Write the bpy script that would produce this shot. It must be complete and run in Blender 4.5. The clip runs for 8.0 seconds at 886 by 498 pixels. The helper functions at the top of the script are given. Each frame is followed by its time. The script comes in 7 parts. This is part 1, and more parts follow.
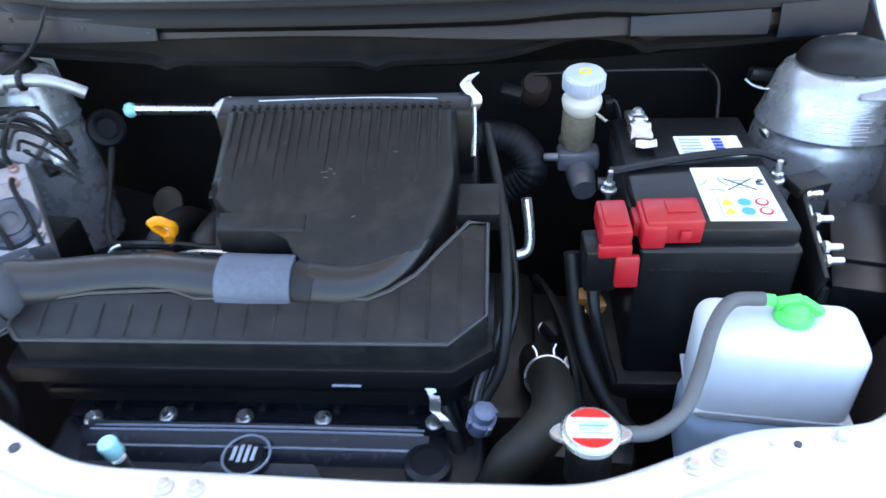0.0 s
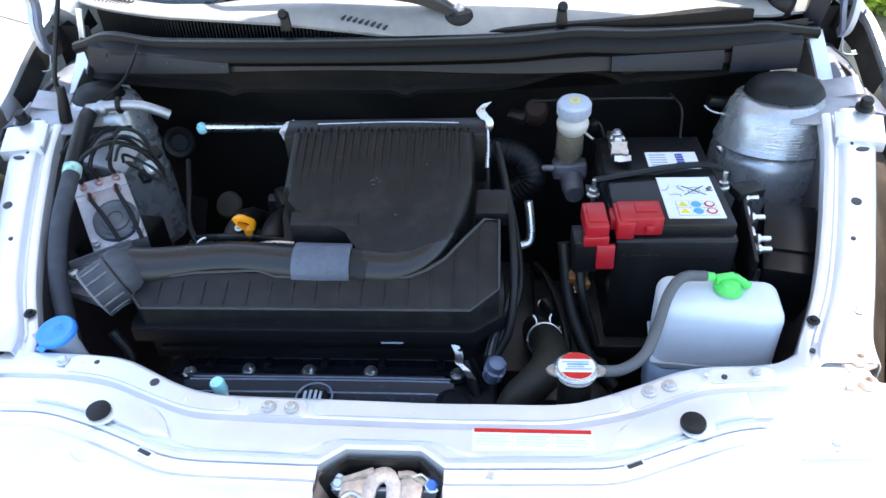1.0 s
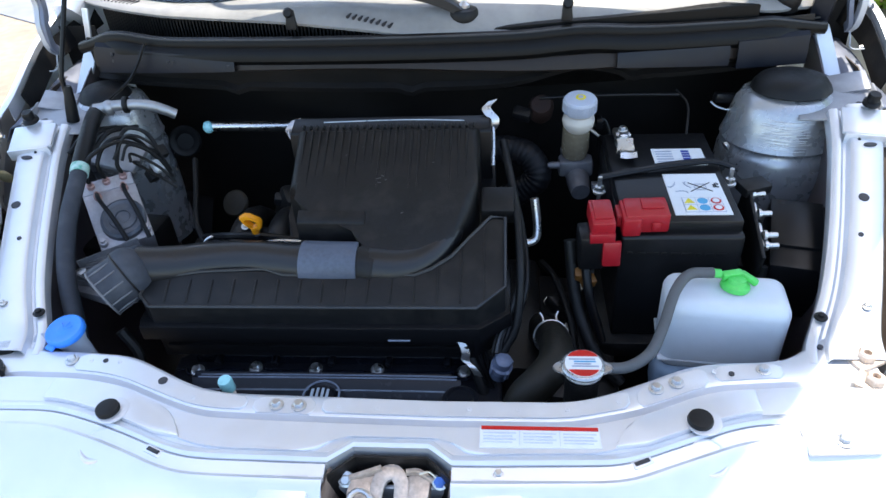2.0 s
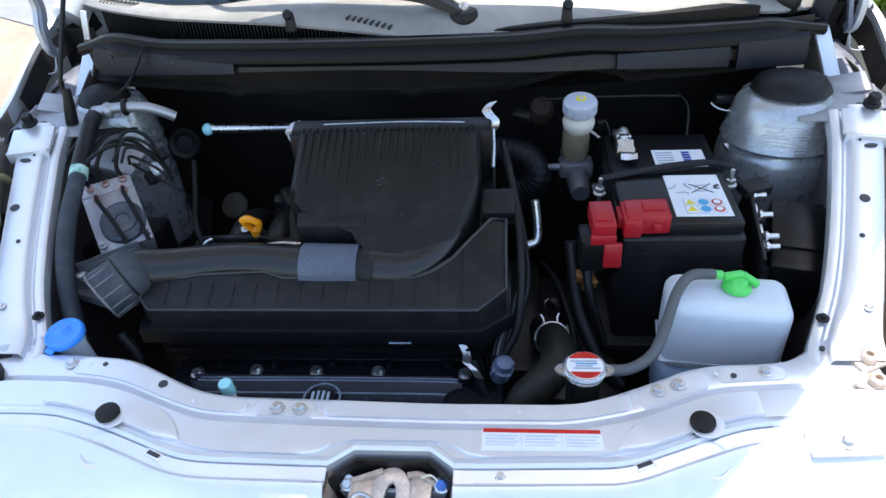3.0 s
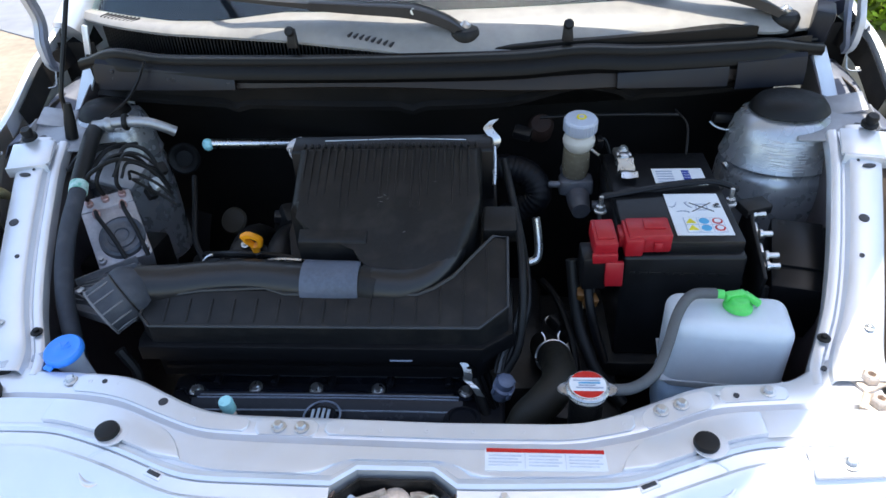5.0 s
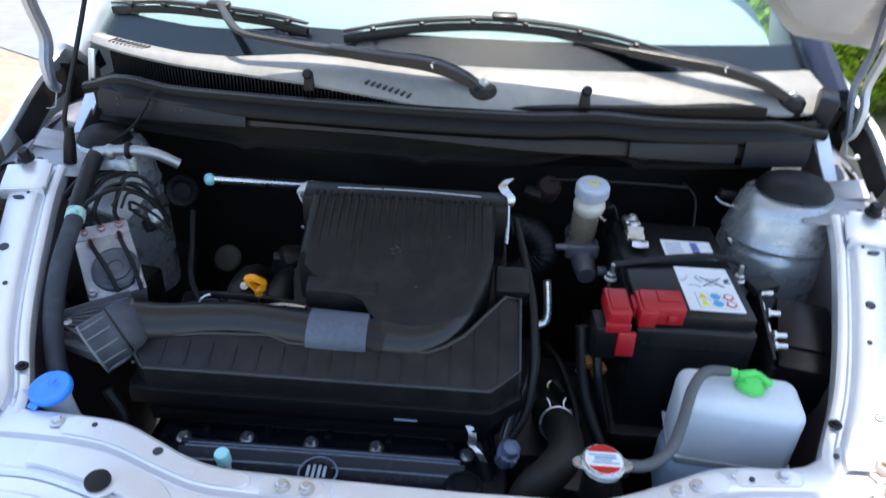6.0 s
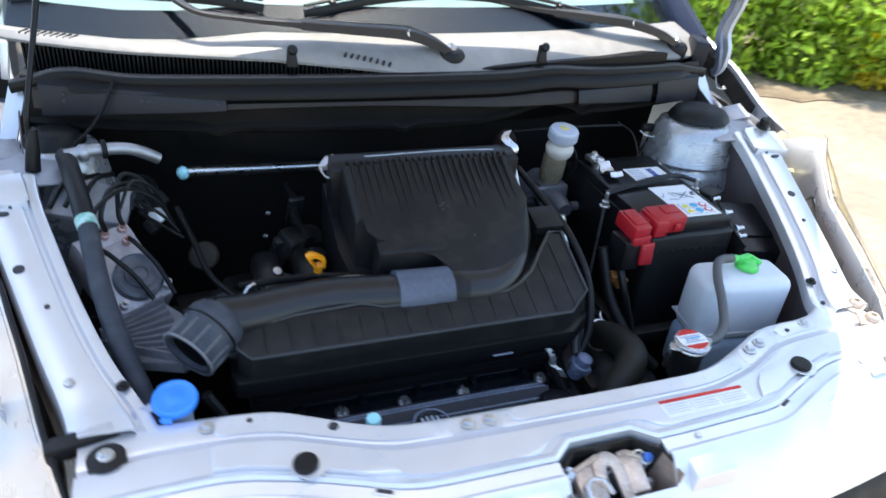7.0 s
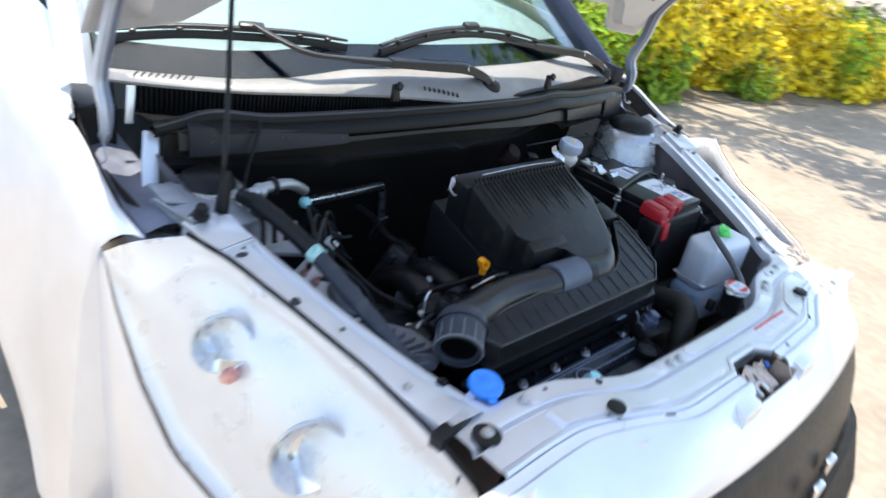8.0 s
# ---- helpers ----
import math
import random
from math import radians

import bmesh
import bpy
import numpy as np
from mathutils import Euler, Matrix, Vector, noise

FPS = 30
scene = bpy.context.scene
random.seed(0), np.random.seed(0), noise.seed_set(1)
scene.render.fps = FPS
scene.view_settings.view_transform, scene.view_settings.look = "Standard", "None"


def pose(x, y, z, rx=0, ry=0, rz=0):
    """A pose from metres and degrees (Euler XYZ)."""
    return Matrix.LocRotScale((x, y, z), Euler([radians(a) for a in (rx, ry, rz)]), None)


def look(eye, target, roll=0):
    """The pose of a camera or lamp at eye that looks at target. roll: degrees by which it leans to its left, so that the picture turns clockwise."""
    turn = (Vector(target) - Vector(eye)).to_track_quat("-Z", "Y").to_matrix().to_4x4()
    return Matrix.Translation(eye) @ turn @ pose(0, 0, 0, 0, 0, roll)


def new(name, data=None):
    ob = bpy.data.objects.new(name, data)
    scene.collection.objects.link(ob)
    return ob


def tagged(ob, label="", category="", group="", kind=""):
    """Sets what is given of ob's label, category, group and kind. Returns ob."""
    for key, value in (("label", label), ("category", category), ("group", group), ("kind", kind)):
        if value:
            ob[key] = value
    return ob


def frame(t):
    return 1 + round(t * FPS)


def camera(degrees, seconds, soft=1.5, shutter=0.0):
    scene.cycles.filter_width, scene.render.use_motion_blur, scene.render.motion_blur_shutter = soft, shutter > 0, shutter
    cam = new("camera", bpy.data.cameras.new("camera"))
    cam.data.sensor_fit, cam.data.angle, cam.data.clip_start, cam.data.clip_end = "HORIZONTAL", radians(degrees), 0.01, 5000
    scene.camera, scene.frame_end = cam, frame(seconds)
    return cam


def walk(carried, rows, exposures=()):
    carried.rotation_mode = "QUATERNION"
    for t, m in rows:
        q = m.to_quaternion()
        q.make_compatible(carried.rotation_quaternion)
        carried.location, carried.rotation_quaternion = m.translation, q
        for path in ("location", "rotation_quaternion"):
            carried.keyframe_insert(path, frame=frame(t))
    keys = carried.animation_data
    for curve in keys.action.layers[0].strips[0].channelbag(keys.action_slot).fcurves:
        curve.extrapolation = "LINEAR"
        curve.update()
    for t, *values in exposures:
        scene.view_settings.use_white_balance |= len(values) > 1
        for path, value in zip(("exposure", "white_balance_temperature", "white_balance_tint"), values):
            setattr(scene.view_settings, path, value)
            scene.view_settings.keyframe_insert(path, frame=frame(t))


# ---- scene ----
cam = camera(63.9, 8.0, shutter=0.5)
PATH = [
    (0, (0.158, -0.321, 1.303), (-0.007, 1.190, 0.163), -3.77),
    (0.5, (0.127, -0.452, 1.381), (0.004, 1.073, 0.254), -2.29),
    (1, (0.144, -0.527, 1.432), (-0.015, 0.992, 0.303), -3.51),
    (1.5, (0.144, -0.528, 1.434), (-0.030, 0.985, 0.299), -4.08),
    (3, (0.140, -0.525, 1.433), (-0.030, 0.991, 0.301), -4.15),
    (3.5, (0.142, -0.526, 1.435), (-0.034, 1.000, 0.316), -4.52),
    (4, (0.140, -0.526, 1.433), (-0.034, 1.003, 0.318), -4.58),
    (5.5, (0.115, -0.512, 1.443), (-0.017, 1.046, 0.363), -1.81),
    (6, (0.050, -0.501, 1.445), (-0.000, 1.108, 0.436), 2.87),
    (6.2, (-0.032, -0.515, 1.435), (0.044, 1.131, 0.488), 5.75),
    (6.3, (-0.083, -0.531, 1.427), (0.073, 1.124, 0.507), 5.69),
    (6.4, (-0.134, -0.557, 1.411), (0.103, 1.085, 0.485), 4.44),
    (6.5, (-0.179, -0.566, 1.413), (0.147, 1.028, 0.432), 1.91),
    (6.8, (-0.321, -0.559, 1.415), (0.182, 0.963, 0.394), 4.24),
    (7, (-0.419, -0.526, 1.405), (0.204, 0.971, 0.414), 6.05),
    (7.5, (-0.730, -0.412, 1.425), (0.231, 0.948, 0.509), 9.38),
    (8, (-1.138, -0.321, 1.414), (0.131, 0.791, 0.540), 12.20),
]
walk(cam, [(t, look(eye, target, roll)) for t, eye, target, roll in PATH],
     exposures=[(t, e, 6980, 8) for t, e in ((0, 2.95), (0.5, 2.55), (1.0, 2.35), (1.5, 2.0), (3.0, 1.74), (4.0, 1.65), (5.5, 1.64), (6.0, 1.76), (6.5, 2.02), (7.0, 1.88), (7.5, 1.90), (8.0, 1.66))])

# ---- light ----
SUN_AT = Vector((0.080, 0.19, 0.95)).normalized()
world = bpy.data.worlds.new("sky")
scene.world = world
world.use_nodes = True
wn = world.node_tree
sky = wn.nodes.new("ShaderNodeTexSky")
sky.sky_type, sky.sun_disc = "NISHITA", False
sky.sun_elevation = math.asin(SUN_AT.z)
sky.sun_rotation = math.atan2(SUN_AT.x, SUN_AT.y)
wn.links.new(sky.outputs[0], wn.nodes["Background"].inputs[0])
wn.nodes["Background"].inputs[1].default_value = 0.15
sun = new("sun", bpy.data.lights.new("sun", "SUN"))
sun.data.energy, sun.data.angle, sun.data.color = 2.2, radians(0.53), (1.0, 0.95, 0.87)
sun.rotation_euler = (-SUN_AT).to_track_quat("-Z", "Y").to_euler()


# ---- materials ----
def mat(name, col, rough=0.5, metal=0.0, var=0.18, scale=30.0, bump=0.08, bscale=300.0, coat=0.0, trans=0.0,
        dirt=None, dirt_amount=0.0, rough_var=0.15, per=0.0, subsurface=0.0, ior=1.5, spec=0.5, translucent=0.0):
    """A procedural surface: base colour varied at two scales, roughness varied, fine bump, dust patches if asked."""
    m = bpy.data.materials.new(name)
    m.use_nodes = True
    nt = m.node_tree
    N, L = nt.nodes, nt.links
    p = N["Principled BSDF"]
    co = N.new("ShaderNodeTexCoord")

    def noise_at(s, detail=4.0):
        n = N.new("ShaderNodeTexNoise")
        n.inputs["Scale"].default_value, n.inputs["Detail"].default_value = s, detail
        L.new(co.outputs["Object"], n.inputs["Vector"])
        return n

    big, small = noise_at(scale * 0.25), noise_at(scale * 3)
    add = N.new("ShaderNodeMath")
    add.operation = "ADD"
    L.new(big.outputs["Fac"], add.inputs[0])
    L.new(small.outputs["Fac"], add.inputs[1])
    ramp = N.new("ShaderNodeMapRange")
    ramp.inputs["From Min"].default_value, ramp.inputs["From Max"].default_value = 0.6, 1.4
    ramp.inputs["To Min"].default_value, ramp.inputs["To Max"].default_value = 1 - var, 1 + var
    L.new(add.outputs[0], ramp.inputs["Value"])
    mul = N.new("ShaderNodeMix")
    mul.data_type, mul.blend_type = "RGBA", "MULTIPLY"
    mul.inputs["Factor"].default_value = 1.0
    mul.inputs[6].default_value = (*col, 1)
    L.new(ramp.outputs[0], mul.inputs[7])
    colour = mul.outputs[2]
    if dirt:
        d = noise_at(scale * 0.6, 8.0)
        dr = N.new("ShaderNodeMapRange")
        dr.inputs["From Min"].default_value, dr.inputs["From Max"].default_value = 0.48, 0.75
        dr.inputs["To Max"].default_value = dirt_amount
        L.new(d.outputs["Fac"], dr.inputs["Value"])
        mx = N.new("ShaderNodeMix")
        mx.data_type = "RGBA"
        L.new(dr.outputs[0], mx.inputs["Factor"])
        L.new(colour, mx.inputs[6])
        mx.inputs[7].default_value = (*dirt, 1)
        colour = mx.outputs[2]
    if per:
        info = N.new("ShaderNodeNewGeometry")
        hsv = N.new("ShaderNodeHueSaturation")
        pr = N.new("ShaderNodeMapRange")
        pr.inputs["To Min"].default_value, pr.inputs["To Max"].default_value = 1 - per, 1 + per
        L.new(info.outputs["Random Per Island"], pr.inputs["Value"])
        L.new(pr.outputs[0], hsv.inputs["Value"])
        L.new(colour, hsv.inputs["Color"])
        colour = hsv.outputs["Color"]
    L.new(colour, p.inputs["Base Color"])
    rr = N.new("ShaderNodeMapRange")
    rr.inputs["From Min"].default_value, rr.inputs["From Max"].default_value = 0.3, 0.7
    rr.inputs["To Min"].default_value = max(0.02, rough - rough_var * rough)
    rr.inputs["To Max"].default_value = min(1.0, rough + rough_var * rough)
    L.new(small.outputs["Fac"], rr.inputs["Value"])
    L.new(rr.outputs[0], p.inputs["Roughness"])
    p.inputs["Metallic"].default_value = metal
    p.inputs["Coat Weight"].default_value = coat
    p.inputs["Coat Roughness"].default_value = 0.06
    p.inputs["Transmission Weight"].default_value = trans
    p.inputs["IOR"].default_value = ior
    p.inputs["Specular IOR Level"].default_value = spec
    if subsurface:
        p.inputs["Subsurface Weight"].default_value = subsurface
        p.inputs["Subsurface Radius"].default_value = (0.03, 0.03, 0.03)
        p.inputs["Subsurface Scale"].default_value = 1.0
    if bump:
        b = N.new("ShaderNodeBump")
        b.inputs["Strength"].default_value, b.inputs["Distance"].default_value = bump, 0.001
        fine = noise_at(bscale, 3.0)
        L.new(fine.outputs["Fac"], b.inputs["Height"])
        L.new(b.outputs[0], p.inputs["Normal"])
    if translucent:
        tr, ms = N.new("ShaderNodeBsdfTranslucent"), N.new("ShaderNodeMixShader")
        ms.inputs[0].default_value = translucent
        L.new(colour, tr.inputs[0])
        L.new(p.outputs[0], ms.inputs[1])
        L.new(tr.outputs[0], ms.inputs[2])
        L.new(ms.outputs[0], N["Material Output"].inputs[0])
    return m


PAINT = mat("silver_paint", (0.74, 0.75, 0.78), 0.36, 0.55, var=0.05, scale=8, bump=0.03, bscale=900, coat=0.5,
            dirt=(0.42, 0.38, 0.32), dirt_amount=0.12)
PRIMER = mat("thin_silver_paint", (0.50, 0.52, 0.56), 0.42, 0.3, var=0.08, scale=12, bump=0.05, bscale=500,
             dirt=(0.25, 0.22, 0.2), dirt_amount=0.25)
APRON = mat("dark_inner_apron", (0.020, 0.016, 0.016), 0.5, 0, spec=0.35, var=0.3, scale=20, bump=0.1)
# silver paint darkened and browned: shade and reflection put into the colour
APRON_SHADED = mat("shaded_silver_apron", (0.125, 0.105, 0.110), 0.38, 0.2, spec=0.5, var=0.3, scale=9, bump=0.15, bscale=140,
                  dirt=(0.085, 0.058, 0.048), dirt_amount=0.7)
PLASTIC = mat("matt_black_plastic", (0.0085, 0.0085, 0.009), 0.42, 0, spec=0.26, var=0.35, scale=55, bump=0.35, bscale=500,
              dirt=(0.042, 0.036, 0.031), dirt_amount=0.35)
PLASTIC_SMOOTH = mat("smooth_black_plastic", (0.0065, 0.0065, 0.0075), 0.33, 0, spec=0.26, var=0.15, scale=25, bump=0.08, bscale=500)
RUBBER = mat("black_rubber", (0.0075, 0.0075, 0.008), 0.48, 0, spec=0.28, var=0.2, scale=40, bump=0.15)
RUBBER_GREY = mat("grey_foam_hose", (0.038, 0.043, 0.055), 0.62, 0, spec=0.3, var=0.2, scale=40, bump=0.35, bscale=350,
                  dirt=(0.16, 0.16, 0.17), dirt_amount=0.3)
STRAP = mat("grey_blue_tape", (0.078, 0.092, 0.125), 0.5, 0, var=0.25, scale=60, bump=0.8, bscale=130)
ENGINE = mat("black_engine_cover", (0.010, 0.011, 0.015), 0.34, 0, spec=0.25, var=0.3, scale=30, bump=0.3, bscale=400)
BLOCK = mat("oily_cast_metal", (0.014, 0.013, 0.013), 0.42, 0.2, spec=0.4, var=0.45, scale=30, bump=0.6, bscale=180,
            dirt=(0.05, 0.038, 0.026), dirt_amount=0.3)
FIREWALL = mat("black_firewall_mat", (0.010, 0.0088, 0.0084), 0.5, 0, spec=0.3, var=0.3, scale=14, bump=0.35, bscale=250,
               dirt=(0.030, 0.022, 0.017), dirt_amount=0.3)
STEEL = mat("zinc_steel", (0.60, 0.60, 0.60), 0.30, 0.9, var=0.15, scale=40, bump=0.04)
ALU = mat("bare_aluminium", (0.66, 0.67, 0.69), 0.3, 1.0, var=0.10, scale=25, bump=0.05, bscale=300)
TOWER = mat("scuffed_tower_paint", (0.46, 0.47, 0.49), 0.28, 0.6, var=0.12, scale=14, bump=0.10, bscale=260,
            dirt=(0.35, 0.32, 0.36), dirt_amount=0.4)
LATCHM = mat("greased_latch_metal", (0.60, 0.50, 0.42), 0.38, 0.45, var=0.35, scale=60, bump=0.4,
             dirt=(0.20, 0.13, 0.09), dirt_amount=0.5)
RED = mat("red_plastic", (0.36, 0.010, 0.018), 0.35, 0, var=0.12, scale=40, bump=0.1)
BATT = mat("black_battery_case", (0.008, 0.008, 0.009), 0.33, 0, spec=0.3, var=0.2, scale=30, bump=0.12)
LABEL = mat("white_label", (0.78, 0.79, 0.80), 0.4, 0, var=0.05, scale=30, bump=0.03)
INK = mat("ink_and_hole_black", (0.03, 0.03, 0.035), 0.5, 0, bump=0)
INK_GREY = mat("grey_print", (0.42, 0.45, 0.54), 0.5, 0, bump=0)
INK_FAINT = mat("faint_grey_print", (0.60, 0.62, 0.68), 0.5, 0, bump=0)
INK_BLUE = mat("blue_print", (0.02, 0.05, 0.32), 0.5, 0, bump=0)
INK_SKY = mat("sky_blue_print", (0.08, 0.38, 0.62), 0.5, 0, bump=0)
INK_RED = mat("red_print", (0.55, 0.007, 0.003), 0.45, 0, bump=0)
INK_YELLOW = mat("yellow_print", (0.80, 0.66, 0.03), 0.45, 0, bump=0)
TANKM = mat("milky_polyethylene", (0.60, 0.64, 0.69), 0.4, 0, var=0.05, scale=20, bump=0.1, subsurface=0.6)
COOLANT = mat("milky_polyethylene_over_coolant", (0.30, 0.39, 0.50), 0.4, 0, var=0.08, scale=20, bump=0.1, subsurface=0.4)
GREEN = mat("green_plastic", (0.08, 0.62, 0.12), 0.38, 0, var=0.1, scale=50, bump=0.08, subsurface=0.15)
BLUE = mat("blue_plastic", (0.03, 0.26, 0.88), 0.35, 0, var=0.1, scale=40, bump=0.1)
ORANGE = mat("yellow_orange_plastic", (0.86, 0.31, 0.01), 0.35, 0, var=0.08, scale=60, bump=0.05)
RUST = mat("orange_brown_connector", (0.15, 0.060, 0.012), 0.5, 0, var=0.3, scale=60, bump=0.2)
HOSEGREY = mat("grey_rubber_hose", (0.080, 0.084, 0.090), 0.55, 0, var=0.15, scale=60, bump=0.25, bscale=500)
CYAN = mat("pale_cyan_plastic", (0.35, 0.75, 0.80), 0.3, 0, var=0.08, scale=60, bump=0.05)
TEALTAPE = mat("teal_print_band", (0.42, 0.62, 0.58), 0.4, 0, dirt=(0.02, 0.33, 0.22), dirt_amount=1.0, var=0.3, scale=180, bump=0.05)
WHITEPL = mat("white_frosted_plastic", (0.46, 0.50, 0.60), 0.4, 0, var=0.05, scale=40, bump=0.06, subsurface=0.4)
BRAKEFLUID = mat("amber_reservoir_plastic", (0.20, 0.165, 0.115), 0.25, 0, var=0.25, scale=40, bump=0.05, subsurface=0.2)
GREYPL = mat("grey_connector_plastic", (0.22, 0.26, 0.34), 0.45, 0, var=0.2, scale=60, bump=0.1)
CASTGREY = mat("grey_cast_block", (0.46, 0.44, 0.46), 0.40, 0.3, var=0.2, scale=60, bump=0.35, bscale=300,
               dirt=(0.30, 0.20, 0.2), dirt_amount=0.4)
COWL = mat("grey_cowl_plastic", (0.27, 0.265, 0.26), 0.42, 0, var=0.15, scale=20, bump=0.2, bscale=500,
           dirt=(0.5, 0.47, 0.42), dirt_amount=0.3)
CHROME = mat("chrome", (0.75, 0.76, 0.78), 0.1, 1.0, var=0.05, bump=0.05, bscale=100)


def pane(name, tint, shine):
    """Thin clear glass: tinted see-through with a mirror coat that grows towards grazing view."""
    m = bpy.data.materials.new(name)
    m.use_nodes = True
    t = m.node_tree
    t.nodes.clear()
    out, mix = t.nodes.new("ShaderNodeOutputMaterial"), t.nodes.new("ShaderNodeMixShader")
    clear, gloss, fres = t.nodes.new("ShaderNodeBsdfTransparent"), t.nodes.new("ShaderNodeBsdfGlossy"), t.nodes.new("ShaderNodeLayerWeight")
    power, gain = t.nodes.new("ShaderNodeMath"), t.nodes.new("ShaderNodeMath")
    power.operation, gain.operation = "POWER", "MULTIPLY_ADD"
    power.inputs[1].default_value = 5.0
    gain.inputs[1].default_value, gain.inputs[2].default_value = 0.9, shine
    fres.inputs["Blend"].default_value = 0.5
    t.links.new(fres.outputs["Facing"], power.inputs[0])
    t.links.new(power.outputs[0], gain.inputs[0])
    clear.inputs["Color"].default_value = (*tint, 1)
    gloss.inputs["Roughness"].default_value = 0.0
    t.links.new(gain.outputs[0], mix.inputs[0])
    t.links.new(clear.outputs[0], mix.inputs[1])
    t.links.new(gloss.outputs[0], mix.inputs[2])
    t.links.new(mix.outputs[0], out.inputs["Surface"])
    return m


GLASS = pane("clear_glass", (0.86, 0.965, 0.96), 0.04)
LENS = mat("clear_headlight_lens", (0.97, 0.97, 0.97), 0.03, 0, var=0.0, bump=0, trans=1.0, rough_var=0, ior=1.25)
TYRE = mat("tyre_rubber", (0.025, 0.025, 0.027), 0.75, 0, var=0.2, bump=0.4, bscale=120)
DASH = mat("pale_dashboard", (0.31, 0.345, 0.35), 0.65, 0, var=0.1, bump=0.0, bscale=200)
UNDERHOOD = mat("hood_underside_paint", (0.55, 0.54, 0.54), 0.4, 0.25, var=0.08, scale=8, bump=0.05)
GROUND = mat("worn_pale_asphalt", (0.33, 0.272, 0.208), 0.9, 0, var=0.35, scale=6, bump=0.9, bscale=60,
             dirt=(0.25, 0.20, 0.15), dirt_amount=0.5)
LEAF = mat("green_leaf", (0.30, 0.45, 0.045), 0.5, 0, var=0.4, scale=10, bump=0, per=0.75, translucent=0.5)
LEAF_YELLOW = mat("yellow_leaf", (0.80, 0.66, 0.045), 0.5, 0, var=0.4, scale=8, bump=0, per=0.75, translucent=0.4)
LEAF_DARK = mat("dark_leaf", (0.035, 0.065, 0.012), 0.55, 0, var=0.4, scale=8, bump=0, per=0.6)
BARK = mat("bark", (0.09, 0.065, 0.045), 0.9, 0, var=0.4, scale=20, bump=1.0, bscale=60)


# ---- mesh tools ----
def lerp_curve(x, xs, ys):
    return float(np.interp(x, xs, ys))


def smooth_path(pts, n=6):
    """Catmull-Rom points through pts, n to a span."""
    P = [Vector(p) for p in pts]
    P = [2 * P[0] - P[1]] + P + [2 * P[-1] - P[-2]]
    out = []
    for i in range(1, len(P) - 2):
        a, b, c, d = P[i - 1], P[i], P[i + 1], P[i + 2]
        for k in range(n):
            t = k / n
            out.append(0.5 * (2 * b + (c - a) * t + (2 * a - 5 * b + 4 * c - d) * t * t + (3 * b - a - 3 * c + d) * t ** 3))
    out.append(P[-2])
    return out


def add_box(bm, c, s, rot=(0, 0, 0), bevel=0.0, segs=2, taper=1.0):
    """A box with centre c and size s, its edges rounded; taper narrows its top."""
    made = bmesh.ops.create_cube(bm, size=1.0)["verts"]
    for v in made:
        k = taper if v.co.z > 0 else 1.0
        v.co = Vector((v.co.x * s[0] * k, v.co.y * s[1] * k, v.co.z * s[2]))
    if bevel:
        edges = list({e for v in made for e in v.link_edges})
        made = list({v for v in bmesh.ops.bevel(bm, geom=edges, offset=bevel, segments=segs, affect="EDGES", profile=0.5)["verts"]} |
                    {v for v in made if v.is_valid})
    m = pose(*c, *rot)
    for v in made:
        v.co = m @ v.co
    return made


def add_prism(bm, outline, low, high, bevel=0.0, segs=2):
    """A solid over a plan outline (anticlockwise); low and high are heights or functions of x, y. The top rim is rounded."""
    lo = low if callable(low) else (lambda x, y: low)
    hi = high if callable(high) else (lambda x, y: high)
    a = [bm.verts.new((x, y, lo(x, y))) for x, y in outline]
    b = [bm.verts.new((x, y, hi(x, y))) for x, y in outline]
    n = len(a)
    for i in range(n):
        bm.faces.new((a[i], a[(i + 1) % n], b[(i + 1) % n], b[i]))
    bm.faces.new(list(reversed(a)))
    bm.faces.new(b)
    if bevel:
        rim = [bm.edges.get((b[i], b[(i + 1) % n])) for i in range(n)]
        bmesh.ops.bevel(bm, geom=rim, offset=bevel, segments=segs, affect="EDGES", profile=0.5)


def add_tube(bm, pts, r, seg=12, n=6, squash=1.0, caps=True):
    """A round tube along a smooth path; r is a radius or one radius a control point."""
    path = smooth_path(pts, n) if n > 1 else [Vector(p) for p in pts]
    radii = [r] * len(path) if not isinstance(r, (list, tuple)) else \
        [float(np.interp(i / max(1, n), range(len(r)), r)) for i in range(len(path))]
    up = Vector((0, 0, 1))
    rings = []
    side = None
    for i, p in enumerate(path):
        d = (path[min(i + 1, len(path) - 1)] - path[max(i - 1, 0)]).normalized()
        if side is None:
            side = d.cross(up) if abs(d.z) < 0.95 else d.cross(Vector((0, 1, 0)))
        side = (side - d * side.dot(d)).normalized()
        top = side.cross(d).normalized()
        rings.append([bm.verts.new(p + radii[i] * (side * math.cos(a) + top * squash * math.sin(a)))
                      for a in (2 * math.pi * k / seg for k in range(seg))])
    for a, b in zip(rings, rings[1:]):
        for k in range(seg):
            bm.faces.new((a[k], a[(k + 1) % seg], b[(k + 1) % seg], b[k]))
    if caps:
        bm.faces.new(list(reversed(rings[0])))
        bm.faces.new(rings[-1])


def add_lathe(bm, profile, m=None, seg=28):
    """A turned solid: profile of (radius, height), bottom first; closed at both ends."""
    m = m or Matrix()
    rings = []
    for r, z in profile:
        rings.append([bm.verts.new(m @ Vector((r * math.cos(a), r * math.sin(a), z)))
                      for a in (2 * math.pi * k / seg for k in range(seg))])
    for a, b in zip(rings, rings[1:]):
        for k in range(seg):
            bm.faces.new((a[k], a[(k + 1) % seg], b[(k + 1) % seg], b[k]))
    bm.faces.new(list(reversed(rings[0])))
    bm.faces.new(rings[-1])


